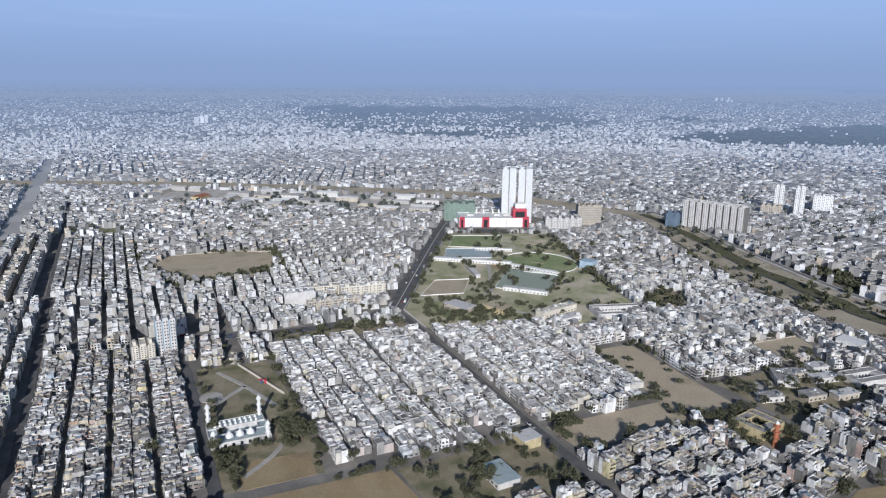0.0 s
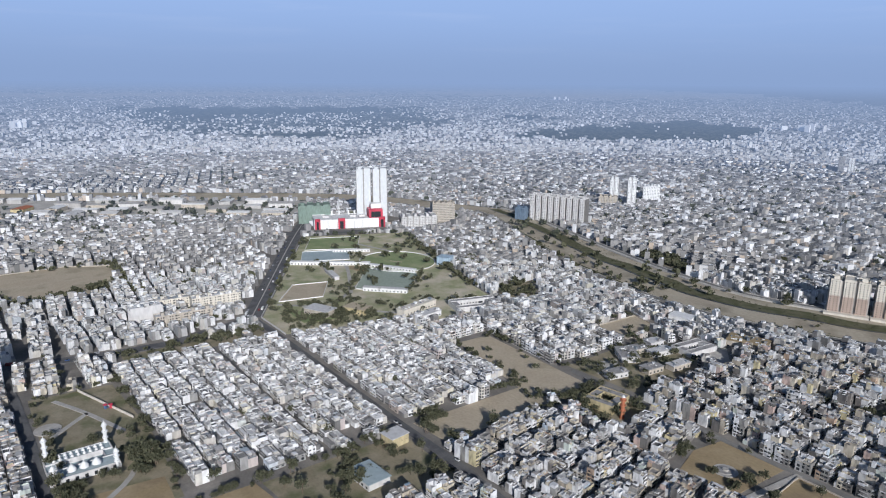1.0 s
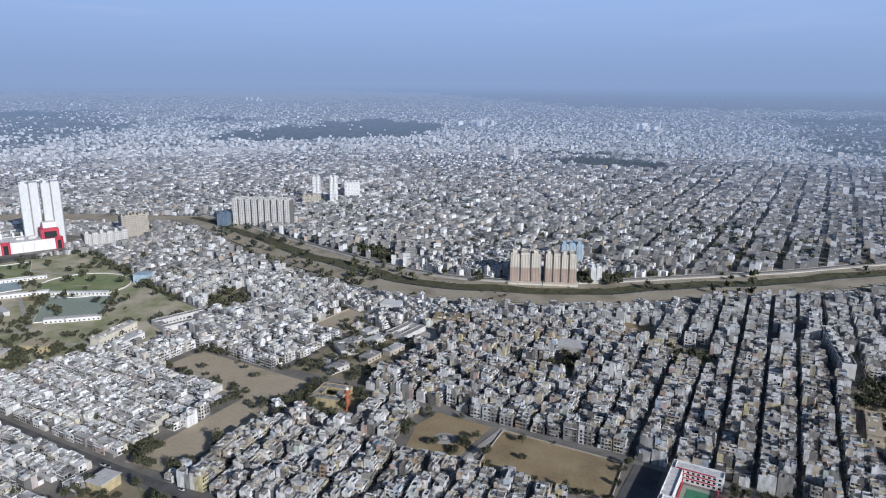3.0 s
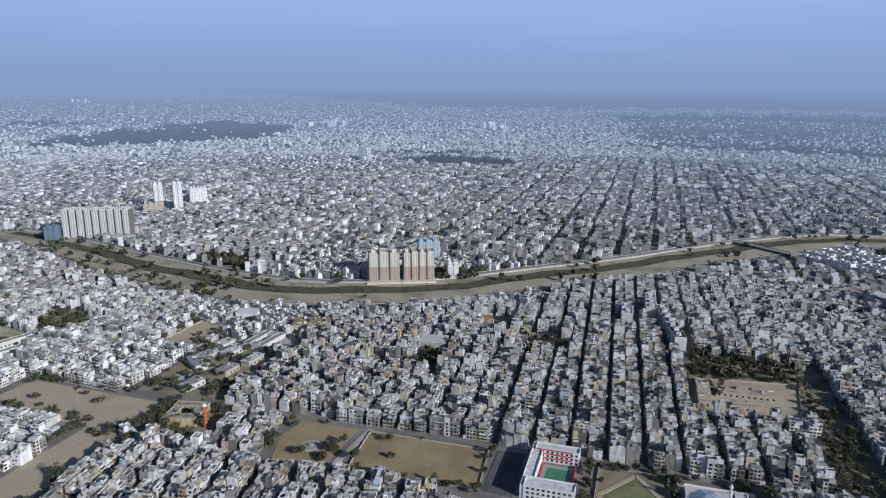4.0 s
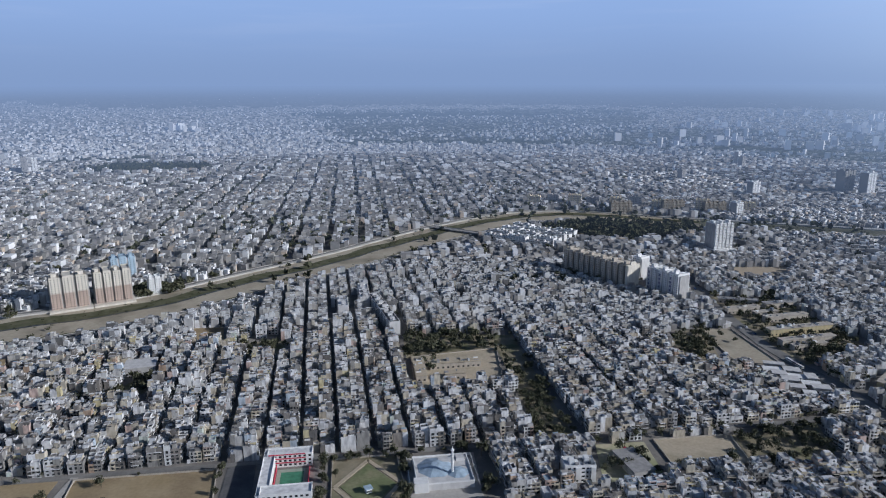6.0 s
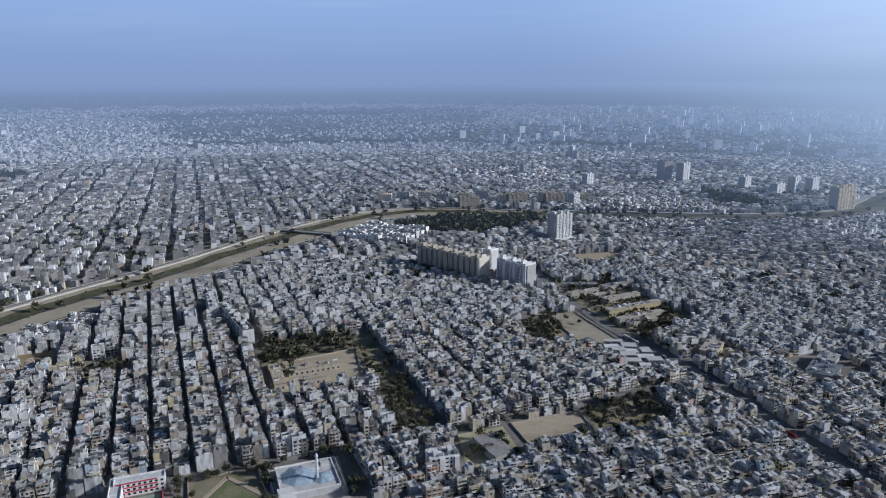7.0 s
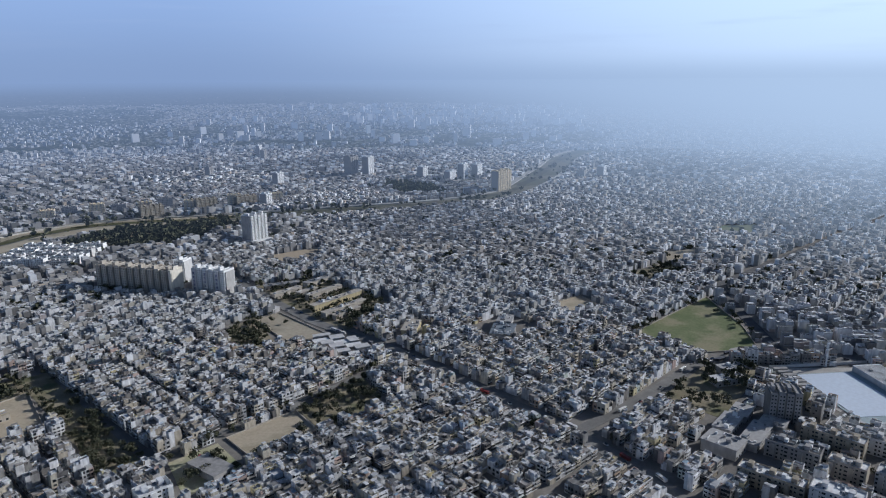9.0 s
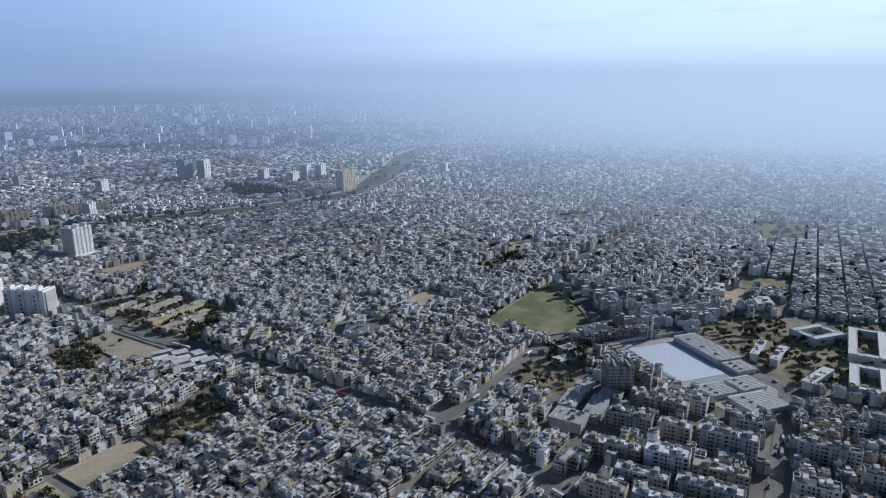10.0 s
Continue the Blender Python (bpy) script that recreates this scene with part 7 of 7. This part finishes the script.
for a, b in (((-18, 420), (6, 452)), ((6, 452), (28, 420)), ((28, 420), (5, 385)), ((5, 385), (-18, 420))):
    ribbon("path_diamond", np.array([a, ((a[0] + b[0]) / 2, (a[1] + b[1]) / 2), b], float), -1.6, 1.6, 0.42, M["soil"], "sandy park path", "path")
sheet("diamond_lawn", [(-14, 420), (6, 447), (24, 420), (5, 390)], 0.38, M["turf"], "dark lawn of a small park", "field", "structure")
kiosk = long_block(5, 412, 4, 4, 3.4, 20, M["white"], M["blue"], "small pale kiosk in the park", "kiosk")
pool = thing("pool", -577, 30, 0, 0, "round pale paved basin in the park", "basin")
bm = bmesh.new()
bmesh.ops.create_cone(bm, cap_ends=True, segments=24, radius1=10, radius2=10, depth=0.6, matrix=Matrix.Translation((0, 0, 0.3)))
me = bpy.data.meshes.new("basin")
bm.to_mesh(me)
bm.free()
me.materials.append(M["paving"])
part("basin", me, pool)


def slide(x, y, col):
    ob = thing("play_slide", x, y, 0, 30, "brightly painted play slide in a park", "slide")
    part("chute", solid([(0, 0, 0, 1.2, 5, 0.3), (0, -2, 0, 1.4, 1.4, 3.2)], M[col], "chute"), ob)
    part("roof", solid([(0, -2, 3.2, 2.4, 2.4, 1.0)], M["red"], "roof"), ob)


slide(-592, 76, "tank")
slide(-590, 80, "red")
slide(197, 438, "red")
for n_, line in (("a", [(-630, 40), (-590, 60), (-540, 80)]), ("b", [(-590, 60), (-560, 30)]), ("c", [(-520, 90), (-470, 70), (-440, 40)])):
    ribbon("path_park_" + n_, smooth_line(line, 10), -2, 2, 0.42, M["paving"], "pale park path", "path")

# market, hall and college
HALL = 49.5
M["sheet"] = plain("pale_sheet_roof", (0.56, 0.58, 0.60), 0.6, dirt=0.25)
M["cover"] = plain("pale_blue_cover", (0.64, 0.71, 0.81), 0.5, dirt=0.1)


def wedding_hall():
    ob = thing("exhibition_hall", 640, 98, 0, HALL, "walled exhibition ground with white roofs and a wide pale court", "hall")
    part("court", solid([(8, 9, 0, 98, 60, 1.0)], M["bluepitch"], "court"), ob, "wide pale glossy court")
    part("court_cover", solid([(14, 11, 1.0, 82, 50, 0.3)], M["cover"], "court_cover"), ob, "blue-white sheet over the paved court")
    for u, v_, w, d, h in ((25, -35, 68, 26, 5.5), (-54, -12, 24, 26, 4.5), (-54, 20, 22, 26, 4.0), (-84, 2, 30, 38, 3.5), (-22, -34, 22, 22, 4)):
        b_ = part("wing", solid([(u, v_, 0, w, d, h)], PALE, "wing"), ob)
        roof_ = part("roof", solid([(u, v_, h, w + 1.2, d + 1.2, 0.5)], M["sheet"], "roof"), b_)
        part("seam", solid([(u - w / 2 + 2.4 * k, v_, h + 0.5, 0.5, d + 1.0, 0.22) for k in range(int(w / 2.4))], M["grey"], "seam"), roof_, "raised grey seams", kind="stuff")
        for k in range(3):
            part("roof_unit", solid([(u + w * (-0.3 + 0.3 * k), v_ + d * 0.2, h + 0.5, 2.4, 2.0, 1.2)], M["grey"], "roof_unit"), b_)
    for k in range(10):
        part("shed_slat", solid([(2 + k * 7, 46.5, 0, 4.4, 13, 4.5)], M["grey"], "shed_slat"), ob)
    part("wall", solid([(0, 55, 0, 140, 0.5, 3), (74, 2, 0, 0.5, 100, 3)], PALE, "wall"), ob)


wedding_hall()
for x, y, w, d, h, t_ in ((506, 172, 30, 14, 7, 3), (504, 150, 40, 14, 6, 3), (472, 162, 20, 26, 9, 0), (534, 172, 22, 14, 6, 6), (532, 146, 14, 18, 6, 3), (590, 205, 30, 12, 6, -30), (616, 212, 24, 12, 6, -30)):
    long_block(x, y, w, d, h, t_, GREY2, PALE if (x + y) % 2 else GREY2, "grey flat-roofed market building by the road", "market_building", "market buildings")
for x, y, w, d, t_ in ((776, -1, 42, 34, -40), (766, -46, 84, 34, 0), (670, -46, 60, 32, 0)):
    courtyard_school(x, y, w, d, 9, t_, PALE, "pale college block round a court", M["sheet"])
for x, y, w, d, t_ in ((700, 48, 42, 7, -5), (694, 29, 40, 7, -8), (655, -6, 44, 9, -20), (860, 60, 30, 18, 20), (890, 120, 34, 24, 10)):
    long_block(x, y, w, d, 8, t_, PALE, PALE, "pale college building among trees", "college_block", "college blocks")
stand = thing("round_stand", 668, 217, 0, 0, "round pale concrete stand by the cricket ground", "stand")
for r_, h_ in ((16, 1.2), (12, 2.6), (7, 4.0)):
    bm = bmesh.new()
    bmesh.ops.create_cone(bm, cap_ends=True, segments=28, radius1=r_, radius2=r_, depth=h_, matrix=Matrix.Translation((0, 0, h_ / 2)))
    me = bpy.data.meshes.new("tier")
    bm.to_mesh(me)
    bm.free()
    me.materials.append(M["paving"])
    part("tier", me, stand)
mast = thing("mast", 690, 150, 0, 0, "slim white lattice mast by the road", "mast")
part("shaft", shaft(1.0, 24, M["white"], "shaft"), mast)
tower_ = thing("bridge", 195, 1232, 0, 47, "low concrete bridge over the canal", "bridge")
part("deck", solid([(0, 0, 2.2, 14, 112, 1.2)], M["grey"], "deck"), tower_)
for s in (-1, 1):
    part("rail", solid([(s * 6.8, 0, 3.4, 0.4, 112, 1.0)], M["paving"], "rail"), tower_)
for k in range(5):
    part("pier", solid([(0, -40 + k * 20, 0, 12, 1.6, 2.2)], M["grey"], "pier"), tower_)

# ---------------------------------------------------------------- vehicles


def car_mesh(kind):
    bm = bmesh.new()
    l_, w, h = {"car": (4.3, 1.75, 0.75), "van": (5.0, 1.9, 1.4), "bus": (9.5, 2.4, 2.3)}[kind]
    bmesh.ops.create_cube(bm, size=1, matrix=Matrix.Translation((0, 0, 0.35 + h / 2)) @ Matrix.Diagonal((l_, w, h, 1)))
    bmesh.ops.bevel(bm, geom=bm.edges[:], offset=0.12, segments=1, affect="EDGES")
    me = bpy.data.meshes.new("body")
    bm.to_mesh(me)
    bm.free()
    me.materials.append(M["car"])
    return me, l_, w, h


M["car"] = painted("car_paint", [(0.0, (0.7, 0.7, 0.7)), (0.3, (0.08, 0.08, 0.09)), (0.5, (0.35, 0.35, 0.37)), (0.7, (0.75, 0.74, 0.70)), (0.86, (0.2, 0.04, 0.04)), (0.9, (0.05, 0.1, 0.25))], False, 0.3, 0.1)
M["tyre"] = plain("tyre_rubber", (0.02, 0.02, 0.02), 0.9)
PROTO = {}
bm = bmesh.new()
bmesh.ops.create_cone(bm, cap_ends=True, segments=10, radius1=0.34, radius2=0.34, depth=0.22, matrix=Matrix.Rotation(math.pi / 2, 4, "X"))
WHEEL = bpy.data.meshes.new("wheel")
bm.to_mesh(WHEEL)
bm.free()
WHEEL.materials.append(M["tyre"])
for kind in ("car", "van", "bus"):
    me, l_, w, h = car_mesh(kind)
    ob = thing(kind, 0, 0, -60, 0, {"car": "small saloon car on an asphalt road", "van": "boxy delivery van on an asphalt road", "bus": "old town bus on an asphalt road"}[kind], kind, "traffic")
    part("body", me, ob)
    part("cabin", solid([(-0.1, 0, 0.34 + h, l_ * 0.5, w * 0.86, 0.6)], M["glass"], "cabin") if kind == "car" else solid([(l_ * 0.1, 0, 0.2 + h * 0.6, l_ * 0.82, w * 1.01, 0.55)], M["glass"], "windows"), ob)
    for u in (-1, 1):
        for v_ in (-1, 1):
            part("wheel", WHEEL, ob, loc=(u * l_ * 0.31, v_ * (w / 2 - 0.08), 0.34))
    PROTO[kind] = ob
for name_, count in (("bazaar_road", 56), ("main_road", 30), ("cross_road", 22), ("market_road", 10), ("hall_road", 8), ("flats_road", 16), ("mall_road", 8), ("west_street", 6), ("park_street", 4)):
    line, width, _ = ROADS[name_]
    k0 = list(ROADS).index(name_)
    for _ in range(count):
        i, t = dice.randrange(len(line) - 1), dice.random()
        p, d = line[i] + (line[i + 1] - line[i]) * t, line[i + 1] - line[i]
        a = math.atan2(d[1], d[0])
        o = dice.choice((-0.36, -0.2, 0.2, 0.36)) * width
        copy_thing(PROTO[dice.choice(("car", "car", "car", "van", "bus"))], pose(p[0] - math.sin(a) * o, p[1] + math.cos(a) * o, 0.40 + 0.006 * k0, 0, 0, math.degrees(a) + (180 if o > 0 else 0)))
for ob in PROTO.values():
    for o in list(ob.children_recursive) + [ob]:
        bpy.data.objects.remove(o)
